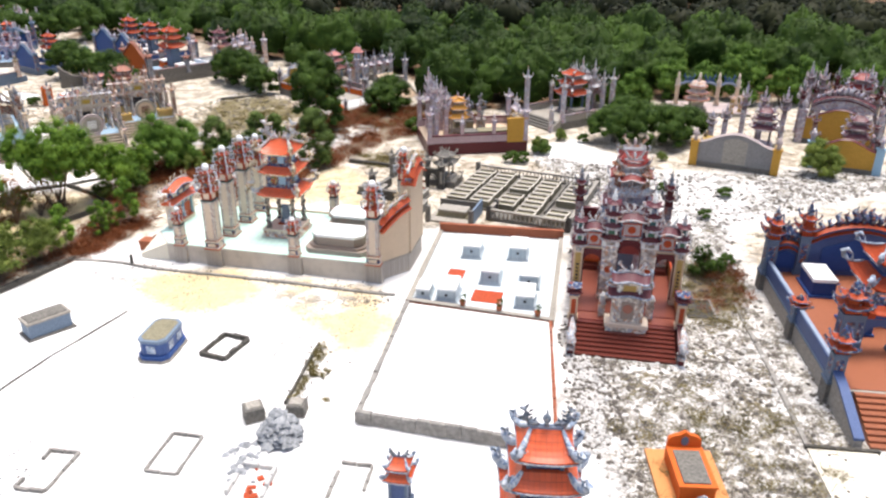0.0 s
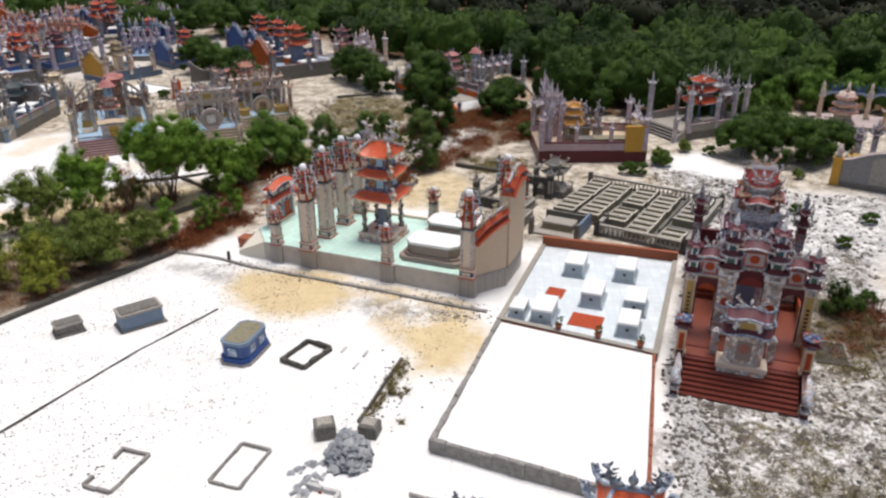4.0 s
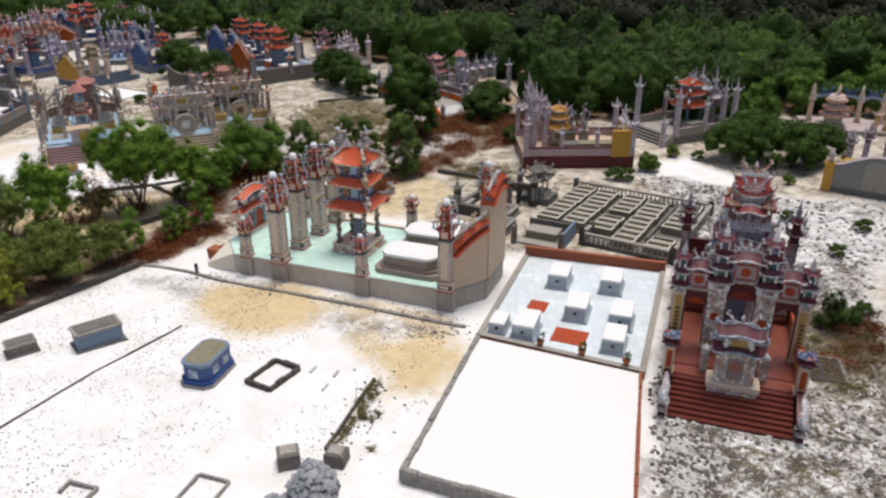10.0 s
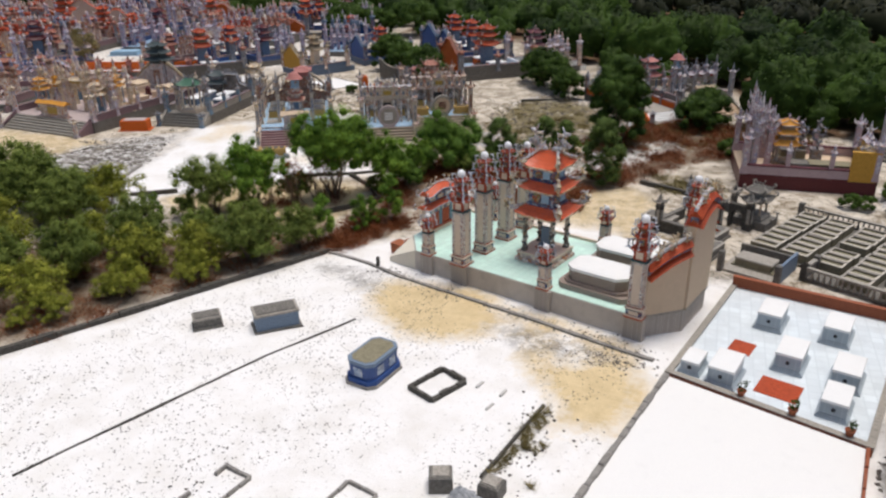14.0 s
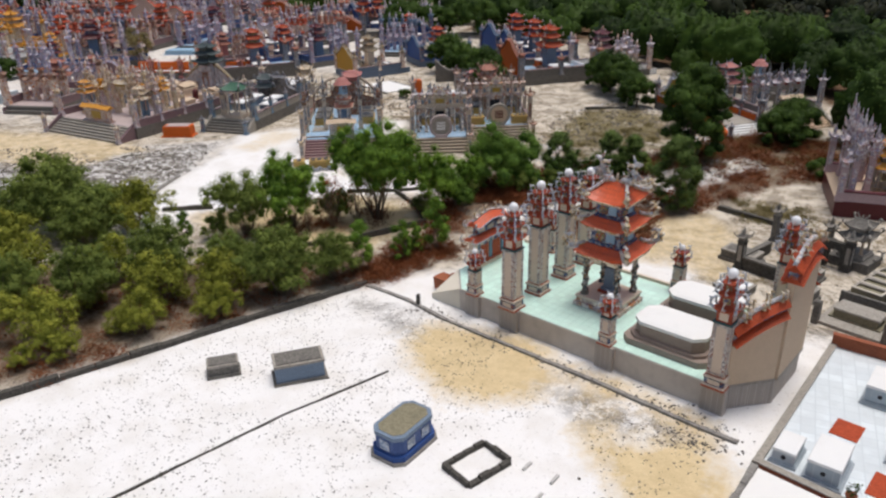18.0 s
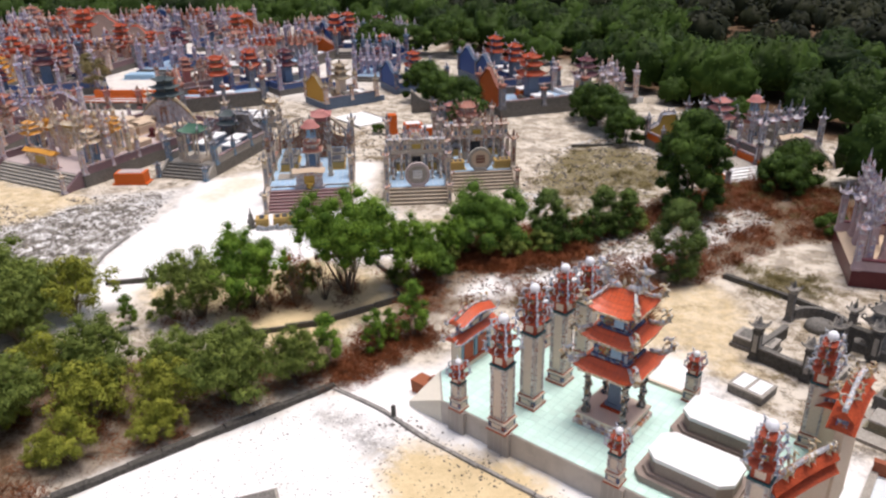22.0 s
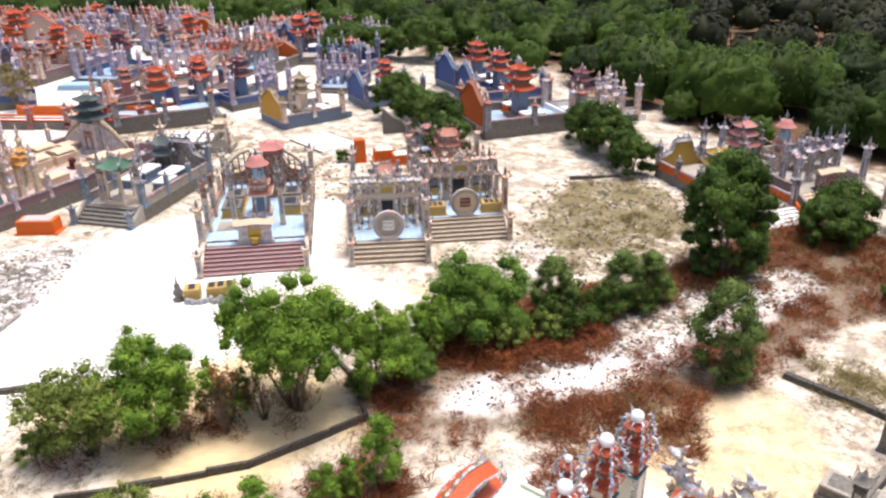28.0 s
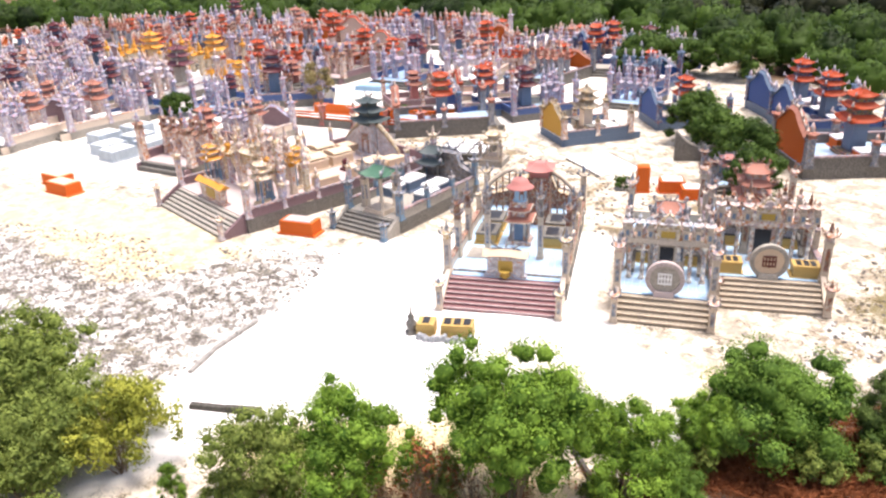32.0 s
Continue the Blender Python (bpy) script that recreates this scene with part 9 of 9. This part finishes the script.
w1 = mausoleum("disc_mausoleum", "grey-pink mausoleum with a round white medallion screen", -24.1, 62.2, 26.0, 4.9, 10.5, P2, 0.9, 5, 3, "disc", 2, 0.62, 0.95, 0, 2, True, 3.2, 0.3, 2.6)
P3 = palette(roof=DUSTYROOF, step=STEPTAN, post=LIME, cap=MOS_CREAM, arch=MOS_PALE, orn=MOS_RUST, ring=PALESTONE, edge=LIME, panel=TAN, emblem=REDSTEP, grave=YELLOW, gtop=BLACK, col=BLUEGREY, wall=LIME, body=MOS_CREAM)
w2 = mausoleum("disc_mausoleum", "tan mausoleum with a round red medallion screen", -20.85, 67.15, 28.4, 5.6, 11.0, P3, 1.0, 6, 3, "disc", 3, 0.72, 1.1, 0, 4, True, 3.2, 0.3, 2.8)


def facade(m, y, ph, w, shaft, beam):
    """Slim columns under a beam, with a dark doorway between the middle pair."""
    xs = (-0.42 * w, -0.27 * w, -0.13 * w, 0.13 * w, 0.27 * w, 0.42 * w)
    for x in xs:
        part("column", cached(("facade_column", round(w, 2)), lambda: Geo().lathe(0, 0, [(0.17, 0), (0.17, 0.1), (0.11, 0.16), (0.10, 1.9), (0.16, 2.0), (0.17, 2.1)], 8), shaft), shaft, m, x=x, y=y, z=ph)
    part("beam", Geo().box(0, y, ph + 2.1, w * 0.92, 0.36, 0.26), beam, m)
    d_ = part("doorway", Geo().box(0, y + 0.9, ph, w * 0.24, 0.3, 1.9), beam, m)
    part("door_panel", Geo().box(0, y + 0.735, ph + 0.1, w * 0.16, 0.04, 1.5), BLACK, d_)
    for x in xs:
        part("beam_finial", cached(("beam_finial",), lambda: spire_geo(0.8, 0.15), MOS_CREAM), MOS_CREAM, m, x=x, y=y, z=ph + 2.36)


def turrets(m, y, z, w, cap):
    """A crowded skyline over the beam: little capped towers, a tall gabled plaque in the middle and sloping stair rails."""
    for i in range(8):
        x = -0.46 * w + 0.92 * w * i / 7
        tw = part("turret", cached(("turret",), lambda: Geo().box(0, 0, 0, 0.3, 0.3, 0.5).box(0, 0, 0.5, 0.4, 0.4, 0.08).box(0, 0, 0.58, 0.24, 0.24, 0.26), LIME), LIME, m, x=x, y=y, z=z)
        part("turret_roof", cached(("turret_roof",), lambda: Geo().roof(0, 0, 0.84, 0.24, 0.24, 0.07, 0.07, 0.16, 0.08, 0.03, 2, 2).lathe(0, 0, [(0.05, 0.98), (0.1, 1.08), (0.09, 1.16), (0.01, 1.34)], 6), cap), cap, tw)
        part("turret_niche", cached(("turret_niche",), lambda: Geo().box(0, -0.155, 0.1, 0.16, 0.02, 0.3), BLUESLAB), BLUESLAB, tw)
    gb = part("gable", Geo().slab([(-0.55, 0), (0.55, 0), (0.6, 0.7), (0.36, 1.15), (0, 1.42), (-0.36, 1.15), (-0.6, 0.7)], -0.14, 0.14), MOS_IVORY, m, x=0, y=y, z=z)
    part("gable_disc", Geo().rings([[(r_ * math.cos(j * math.pi / 8), yv, 0.95 + r_ * math.sin(j * math.pi / 8)) for j in range(16)] for r_, yv in ((0.26, -0.14), (0.22, -0.19))]), PALEROSE, gb)
    part("name_board", Geo().box(0, -0.16, 0.12, 0.7, 0.03, 0.36), GOLD, gb)
    part("gable_crest", crest_geo(0.5, 0.4), cap, gb, z=1.2)
    for sx in (-1, 1):
        part("sloping_rail", Geo().slab([(0, 0.15), (2.6, 1.5), (2.6, 1.7), (0, 0.35)], -0.09, 0.09), STONE, m, x=sx * w * 0.38, y=y + 0.3, z=z - 2.3, yaw=90)


turrets(w1, 1.9, 3.26, 4.4, MOS_SCROLL)
turrets(w2, 2.2, 3.36, 5.2, MOS_CREAM)
facade(w1, 1.9, 0.9, 4.4, MOS_MARBLE, LIME)
facade(w2, 2.2, 1.0, 5.2, MOS_MARBLE, MOS_CREAM)
for sx in (-1, 1):
    grave(w2, sx * 1.9, 0.75, 1.0, 1.3, 0.9, 0.7, YELLOW, YELLOW, inlay=BLACK)
yb = thing("yellow_altar_box", "yellow masonry boxes with dark tops behind a rubble edge", "altar", -31.2, 53.7, 0, 33)
for x, w in ((-0.95, 0.9), (0.6, 1.6)):
    q = part("box", Geo().box(x, 0, 0, w, 0.9, 0.7, 0.97, 0.02), YELLOW, yb)
    for k in range(1 if w < 1 else 3):
        part("dark_inlay", Geo().box(x + (k - (0 if w < 1 else 1)) * 0.48, 0, 0.7, 0.34, 0.6, 0.03), BLACK, q)
rs = random.Random(5)
for i in range(16):
    part("stone", Geo().box(0, 0, -0.05, rs.uniform(0.25, 0.4), rs.uniform(0.2, 0.3), rs.uniform(0.2, 0.42), 0.8, 0.04), HEAPSTONE, yb, x=-1.2 + 0.18 * i, y=-0.75 + rs.uniform(-0.12, 0.12), yaw=rs.uniform(0, 90))
part("end_post", spire_geo(1.5, 0.3), STONE, yb, x=-1.7, y=-0.1)

# ---- the tombs beyond the rubble ground ----
P4 = palette(roof=GOLD, wall=ORANGEWALL, base=STONE, post=MOS_PINK, cap=MOS_GREY, floor=PALESTONE, step=WHITE, col=MOS_SCROLL, back=GOLD, orn=MOS_SCROLL)
mausoleum("gold_arch_tomb", "tomb with low orange walls and a gold roofed arch", -1.9, 75.6, 40, 4.2, 10.5, P4, 0.7, 5, 0, "", 2, 0.55, 0.95, 2.4, 2, True, 2.4)
P5 = palette(roof=PINK, step=TAN, post=MOS_SCROLL, cap=MOS_LILAC, col=PALESTONE, arch=PALESTONE, floor=PALESTONE)
mausoleum("grey_columned_mausoleum", "grey columned mausoleum with a pink dome and tan stairs", 2.0, 80.2, 40, 6.2, 8.5, P5, 1.0, 7, 4, "altar", 0, 0.6, 1.0, 0, 1, True, 3.4, 0.25, 3.0, kiosk=True)
P6 = palette(roof=PINK, post=MOS_PINK, cap=MOS_PINK)
mausoleum("grey_tomb", "pink-roofed grey tomb between larger ones", -2.5, 83.5, 40, 4.0, 5.0, P6, 0.7, 4, 0, "", 3, 0.5, 1.0, 0, 0, True, 3.2)
P7 = palette(roof=AMBER, wall=MAUVE, floor=PALEROSE, post=MOS_LILAC, cap=MOS_IVORY, grave=TAN, gtop=TAN, back=PALESTONE, col=COLBLUE, step=PALESTONE, edge=STONE, orn=MOS_CREAM, arch=MOS_IVORY, panel=GOLD, body=MOS_CREAM)
L_ = mausoleum("stair_mausoleum", "large mausoleum with broad grey stairs and gold-topped columns", -55.8, 55.7, -5, 10.6, 17.0, P7, 1.0, 6, 3, "altar", 0, 0.5, 1.2, 0, 6, True, 3.0, 0.2, 3.1)
for x, y, m in ((-3.6, 2.2, AMBER), (3.6, 2.4, MOS_IVORY), (-1.6, 6.5, MOS_CREAM), (2.0, 6.2, AMBER), (-4.2, 7.4, MOS_LILAC)):
    pagoda(L_, x, y, 1.0, 0.62, 3, 1.7, m, MOS_IVORY, COLBLUE, MOS_CREAM, base=True)
for k in range(16):
    x, y = -4.7 + 9.4 * (k % 6) / 5 + 0.35 * (k // 6), 3.3 + 1.7 * (k // 6)
    post(L_, x, y, 1.0, (4.3, 3.6, 4.0)[k % 3], 0.36, (COLBLUE, MOS_LILAC, LIME, MOS_IVORY)[k % 4], (MOS_IVORY, AMBER, MOS_CREAM)[k % 3], MOS_CREAM, tiers=2, fine=k % 2 == 0)
for x, y in ((-3.4, 9.4), (-1.0, 9.4), (-3.4, 11.8), (-1.0, 11.8), (3.2, 12.0)):
    gv_ = grave(L_, x, y, 1.0, 1.5, 2.0, 0.85, TAN, TAN)
    part("end_roll", Geo().rings([[(0.75 * math.cos(math.pi * i / 8), yv, 0.98 + 0.22 * math.sin(math.pi * i / 8)) for i in range(9)] for yv in (-0.9, 0.9)]), TAN, gv_)
part("incense_bell", Geo().box(0, 0, 0, 0.7, 0.7, 0.2).lathe(0, 0, [(0.3, 0.2), (0.26, 0.6), (0.34, 0.7), (0.1, 0.95)], 8), MAROON, L_, "dark red bell-shaped burner", x=1.2, y=11.0, z=1.02)
# tower at its head between two curling arms
tw_ = part("tower_body", Geo().box(0, 0, 0, 2.2, 1.8, 0.4).box(0, 0, 0.4, 1.7, 1.3, 2.6, 0.92), MOS_SCROLL, L_, "white mosaic tower with an arched door", x=-0.6, y=15.0, z=1.0)
part("tower_door", Geo().arch(0, 0.4, 0.9, 1.6, 0.8, -0.7, -0.64, 0.28), MOS_RUST, tw_)
for k, (zz, hw) in enumerate(((3.0, 1.25), (3.75, 1.05), (4.5, 0.85))):
    part("tower_roof", Geo().box(0, 0, -0.35, hw * 1.2, hw * 1.1, 0.4).roof(0, 0, 0, hw, hw * 0.9, hw * 0.5, hw * (0.45 if k < 2 else 0.08), 0.42, 0.22, 0.05, 6, 3), SLATEROOF, tw_, z=zz)
part("tower_crest", crest_geo(0.5, 0.4), MOS_GREY, tw_, z=4.85)
for sx in (-1, 1):
    arm = [(sx * (0.9 + 2.7 * i / 10), 2.9 - 2.0 * (i / 10) ** 0.8 + 0.25 * math.sin(math.pi * i / 10)) for i in range(11)]
    part("curling_arm", Geo().tube([(x0, 0, z0) for x0, z0 in arm], [0.26 - 0.012 * i for i in range(11)], 7), MOS_GOLD, tw_, "ochre curling arm")
    part("arm_wall", Geo().slab([(sx * 0.9, 0.0), (sx * 3.6, 0.0)] + [(x0, z0) for x0, z0 in arm[::-1]], -0.1, 0.1), MOS_SCROLL, tw_)
P8 = palette(roof=GREENROOF, step=STONE, post=COLBLUE, cap=MOS_GREY, arch=PALESTONE, floor=PALESTONE, grave=BLUEGREY, gtop=WHITE, col=COLBLUE, body=MOS_GREY, back=MOS_PALE)
gg = mausoleum("green_gate_tomb", "grey tomb with a green-roofed gate and blue columns", -44.7, 61.2, 6, 4.8, 9.0, P8, 0.9, 5, 0, "", 0, 0.12, 1.0, 2.6, 2, True, 2.4)
pagoda(gg, 0, 1.0, 0.9, 0.95, 1, 2.3, GREENROOF, LIME, LIME, MOS_GREY)
for sx in (-1, 1):
    post(gg, sx * 1.5, 1.0, 0.9, 3.4, 0.34, LIME, MOS_PALE, MOS_GREY, tiers=2)
    grave(gg, sx * 1.1, 5.6, 0.93, 1.1, 1.9, 0.9, BLUEGREY, WHITE)
shr = thing("slate_roofed_shrine", "grey shrine with a tiered slate roof", "shrine", -46.8, 69.4, 0, 20)
part("footing", Geo().box(0, 0, -0.1, 2.8, 1.6, 0.9), STONE, shr)
pagoda(shr, 0, 0, 0.7, 0.95, 2, 1.2, SLATEROOF, MOS_GREY, STONE, MOS_GREY)


def box_tomb(x, y, yaw, w, d, h, label, m, top=None):
    t = thing("box_tomb", label, "tomb", x, y, 0, yaw, "plain painted tombs")
    part("footing", Geo().box(0, 0, -0.2, w * 1.15, d * 1.1, 0.28), m, t)
    part("body", Geo().box(0, 0, 0.08, w, d, h - 0.08, 0.98, 0.03), m, t)
    part("top_slab", Geo().box(0, 0, h, w * 0.8, d * 0.85, 0.05, 0.97), top or m, t)


box_tomb(-47.9, 57.6, 22, 2.5, 1.2, 0.95, "bright orange box tomb with a pale top on rubble", ORANGEWALL, PALEROSE)
box_tomb(-73.0, 51.8, 10, 2.6, 1.3, 0.9, "orange tomb on a white slab", ORANGEWALL, TAN)
box_tomb(-70.4, 51.2, 10, 2.8, 1.4, 0.9, "orange tomb with a tan top", ORANGEWALL, TAN)
box_tomb(-79.8, 93.2, 20, 4.0, 2.2, 0.6, "low pale blue tiled tomb slab", PALEBLUE)
box_tomb(-32.5, 79.6, 35, 1.8, 1.2, 0.9, "orange tomb with a white cover", ORANGEWALL, WHITE)
box_tomb(-30.6, 79.2, 35, 1.8, 1.2, 0.8, "orange tomb with a white cover", ORANGEWALL, WHITE)
box_tomb(-34.2, 78.4, 35, 0.9, 0.9, 1.9, "bright orange painted headstone block", ORANGEWALL)
mausoleum("small_spire_tomb", "little grey tomb with white spires", -29.0, 82.0, 40, 3.0, 3.0, palette(roof=PINK, post=MOS_GREY), 0.5, 2, 0, "", 2, 0.5, 0.6, 0, 0, True, 2.2)
tsh = thing("tan_shrine", "small tan shrine with a tiered roof and pale posts", "shrine", -47.4, 77.4, 0, 20)
part("footing", Geo().box(0, 0, -0.1, 2.0, 2.0, 0.6), PALESTONE, tsh)
pagoda(tsh, 0, 0, 0.5, 0.75, 2, 1.1, MOS_IVORY, LIME, LIME, MOS_IVORY)
for px in (-0.9, 0.9):
    post(tsh, px, -0.9, 0.5, 1.6, 0.26, LIME, MOS_PALE, MOS_PALE)
gcw = thing("curved_grey_wall", "low curved grey tomb wall with pale scrolls", "tomb", -34.1, 87.9, 0, 35)
part("wall", Geo().slab([(-2.2, 0), (2.2, 0)] + [(2.2 - 4.4 * i / 10, 1.1 + 1.4 * abs(1 - i / 5) ** 2) for i in range(11)], -0.14, 0.14), STONE, gcw)
part("coping", Geo().tube([(2.2 - 4.4 * i / 10, 0, 1.12 + 1.4 * abs(1 - i / 5) ** 2) for i in range(11)], [0.14] * 11, 6), PALESTONE, gcw)
for px in (1.2, 2.0, 2.8, 3.5):
    post(gcw, px + 0.6, -1.2 - 0.4 * px, 0, 3.0, 0.3, BLUESLAB, MOS_SCROLL, MOS_SCROLL)
wc = thing("white_sand_court", "white sand court with a dark kerb", "ground slab", -39.9, 82.4, 0, -28)
part("sand_fill", Geo().box(0, 0, -0.2, 5.2, 3.9, 0.26), SAND, wc)
for py in (-1.9, 1.9):
    part("court_kerb", Geo().box(0, py * 1.05, -0.2, 5.4, 0.16, 0.3), STONE, wc)
slabs = thing("white_slab_tombs", "rows of white slabs in a dark tiled frame", "tomb plot", -51.2, 78.2, 0, 25)
part("frame", Geo().box(0, 0, -0.2, 4.6, 4.6, 0.75, 0.97), DARKSTONE, slabs)
for i in range(3):
    for j in range(3):
        part("slab", Geo().box(-1.4 + i * 1.4, -1.4 + j * 1.4, 0.55, 1.1, 1.0, 0.18, 1, 0.02), WHITE, slabs)
fence = thing("orange_fence", "long low orange wall with square posts", "wall", -66.3, 78.4, 0, 17)
part("base_wall", Geo().box(0, 0, -0.2, 15.6, 0.5, 0.9), STONE, fence)
for i in range(3):
    part("rail", Geo().box(0, 0, 0.75 + i * 0.28, 15.4, 0.18, 0.14), ORANGEWALL, fence)
for i in range(5):
    post(fence, -7.6 + i * 3.8, 0, 0.1, 2.6, 0.5, PINK, PINK, MOS_RUST)
for y in (3.2,):
    part("white_court", Geo().box(0, 2.2, -0.1, 15.0, 3.2, 0.5), WHITE, fence)
    part("far_rail", Geo().box(0, 4.2, -0.1, 15.4, 0.3, 1.4), ORANGEWALL, fence)


for x, y, a in ((-76.5, 58.6, 8), (-79.2, 59.0, 8), (-76.9, 62.0, 8), (-80.2, 62.4, 8), (-83.6, 60.6, 8), (-84.0, 64.2, 8)):
    box_tomb(x, y, a, 2.2, 2.6, 0.95, "broad grey tomb with a white cover slab", GREYTILE, WHITE)


# ---- the crowded part of the cemetery ----
BASES = dict(
    rust=palette(roof=ORANGE, post=MOS_CREAM, cap=CAPRED, wall=CREAM, base=PALESTONE, floor=PALEROSE, col=MOS_RUST, body=MOS_RUST, back=CREAM, grave=ORANGEWALL, gtop=TAN, orn=MOS_CREAM, arch=MOS_CREAM),
    blue=palette(roof=ORANGE, post=MOS_BLUE, cap=BLUEGREY, wall=BLUE, base=BLUEGREY, floor=PALESTONE, col=BLUEGREY, body=MOS_BLUE, back=DEEPBLUE, arch=MOS_BLUE, orn=MOS_LILAC, grave=BLUE, gtop=WHITE),
    grey=palette(roof=PLUM, post=MOS_CREAM, cap=MOS_LILAC, wall=WHITE, floor=WHITE, col=PALESTONE, body=MOS_PALE, arch=MOS_PALE, back=STONE, orn=MOS_CREAM),
    pink=palette(roof=DUSTYROOF, post=MOS_LILAC, cap=MOS_VIOLET, floor=WHITE, base=PALESTONE, wall=CREAM, grave=WHITE, gtop=WHITE, orn=MOS_CREAM, arch=MOS_LILAC, col=MOS_CREAM, trim=MOS_CREAM),
    gold=palette(roof=MOS_GOLD, post=MOS_CREAM, cap=MOS_GOLD, base=BLUEGREY, wall=BLUEGREY, floor=WHITE, col=CREAM, body=MOS_GOLD, back=OCHREWALL, arch=MOS_CREAM, orn=MOS_GOLD),
    amber=palette(roof=AMBER, post=MOS_IVORY, cap=AMBER, wall=AMBER, floor=WHITE, col=MOS_IVORY, body=MOS_IVORY, back=AMBER, arch=MOS_IVORY, orn=AMBER),
    red=palette(roof=DUSTYROOF, post=MOS_CREAM, cap=MOS_RUST, wall=MAUVE, col=PINK, body=MOS_RED, back=CREAM, floor=PALEROSE, arch=MOS_CREAM, orn=MOS_VIOLET),
    orange=palette(roof=ORANGE, post=MOS_GREY, cap=DUSTYROOF, wall=STONE, base=STONE, back=ORANGEWALL, grave=ORANGEWALL, gtop=WHITE, col=BLUEGREY, body=MOS_MULTI, orn=MOS_CREAM),
    slate=palette(roof=MAROON, post=MOS_VIOLET, cap=MOS_VIOLET, wall=BLUEWALL, col=BLUEGREY, body=MOS_BLUE, back=BLUEGREY, arch=MOS_VIOLET, floor=SKYFLOOR, orn=MOS_LILAC),
)
LABELS = dict(rust="rust and cream mausoleum with orange roofs", blue="blue mausoleum with orange pagoda roofs", grey="grey mosaic mausoleum with dusty roofs and spires", pink="cream and rose mausoleum with tall spires",
              gold="ochre mausoleum with a yellow back wall", amber="amber yellow mausoleum with tiered orange-gold roofs", red="lilac and red-brown mausoleum with tiered roofs", orange="mausoleum with an orange back wall and tiered orange roofs", slate="slate blue mausoleum with dark spires")
FIRST = {}


def far_tomb(kind, x, y, yaw, s=1.0, form=0):
    """Form 0 carries a tiered tower, form 1 a tall colonnade with a small shrine behind."""
    key = (kind, form)
    if key not in FIRST:
        k = list(BASES).index(kind)
        walled = kind in ("blue", "gold", "orange", "rust")
        if form == 0:
            FIRST[key] = mausoleum(kind + "_mausoleum", LABELS[kind], x, y, yaw, 5.2 + 0.25 * (k % 3), 7.2 + 0.3 * (k % 4), BASES[kind], 0.7, 3, 0 if walled else 3, "", 3, 0.5 if walled else 0.55 + 0.05 * (k % 3), 0.92 + 0.08 * (k % 3), 3.3 if walled else 0, 2 if walled else 1 + k % 2, False, 2.6 if walled else 3.0 + 0.3 * (k % 3), 0.22, 2.5)
        else:
            FIRST[key] = mausoleum(kind + "_mausoleum", LABELS[kind], x, y, yaw, 5.2 - 0.2 * (k % 3), 6.4 + 0.3 * (k % 4), BASES[kind], 0.6, 2, 4, "", 3, 0.62, 0.8, 2.4 if k % 2 else 0, 1, False, 3.4 + 0.25 * (k % 3), 0.3, 2.7)
        FIRST[key].scale = (s, s, s)
    else:
        o = FIRST[key]
        old = o.scale.copy()
        o.scale = (s, s, s)
        copy_thing(o, pose(x, y, 0, 0, 0, yaw))
        o.scale = old


for k, x, y, a, s in (("gold", -44.2, 92.0, 148, 0.95), ("blue", -38.8, 101.6, 138, 0.95), ("orange", -20.6, 96.8, 131, 1.25), ("blue", -26.5, 106.5, 131, 1.1), ("grey", -15.5, 101.0, 131, 1.0), ("blue", -31.0, 112.0, 135, 1.1),
                      ("blue", -58.4, 95.0, 150, 1.05), ("slate", -53.6, 97.0, 150, 1.0), ("red", -66.5, 92.5, 150, 0.9), ("rust", -61.0, 98.5, 140, 1.0), ("slate", -78.5, 95.5, 10, 1.15), ("pink", -71.0, 101.0, 20, 1.1),
                      ("rust", -104.0, 103.0, 12, 1.5), ("amber", -117.5, 79.0, 10, 1.15), ("amber", -107.5, 83.5, 10, 1.1), ("amber", -94.0, 81.0, 20, 0.7), ("pink", -90.0, 58.5, 5, 1.1), ("grey", -98.0, 72.0, 8, 1.2), ("red", -84.0, 80.5, 8, 1.0)):
    far_tomb(k, x, y, a, s)
rng = random.Random(71)
taken = []
for gy_ in range(13):
    for gx_ in range(27):
        x = -170 + gx_ * 6.2 + (gy_ % 2) * 3.0 + rng.uniform(-1.0, 1.0)
        y = 52 + gy_ * 6.9 + rng.uniform(-1.0, 1.0) + 0.02 * (x + 80)
        if not inside(CROWD, x, y) or any(math.hypot(x - o.location.x, y - o.location.y) < 5.6 for o in scene.objects if o.parent is None and o.get("category") == "mausoleum" and o.location.z > -1):
            continue
        if rng.random() < 0.05:
            continue
        if edge_dist([(-72, 74), (-60, 80)], x, y) < 7 or math.hypot(x + 72, y - 84) < 6 or math.hypot(x + 80, y - 61.5) < 7.5:
            continue
        zone = ("grey", "pink", "pink", "slate", "slate") if x < -84 and y < 84 else ("rust", "red", "slate", "rust", "orange", "orange", "pink", "slate", "blue") if y > 92 else ("pink", "red", "slate", "slate", "rust", "grey", "orange")
        far_tomb(rng.choice(zone), x, y, rng.choice((5, 12, 20, 140)) + rng.uniform(-4, 4), rng.uniform(0.9, 1.3), rng.choice((0, 1, 1)))
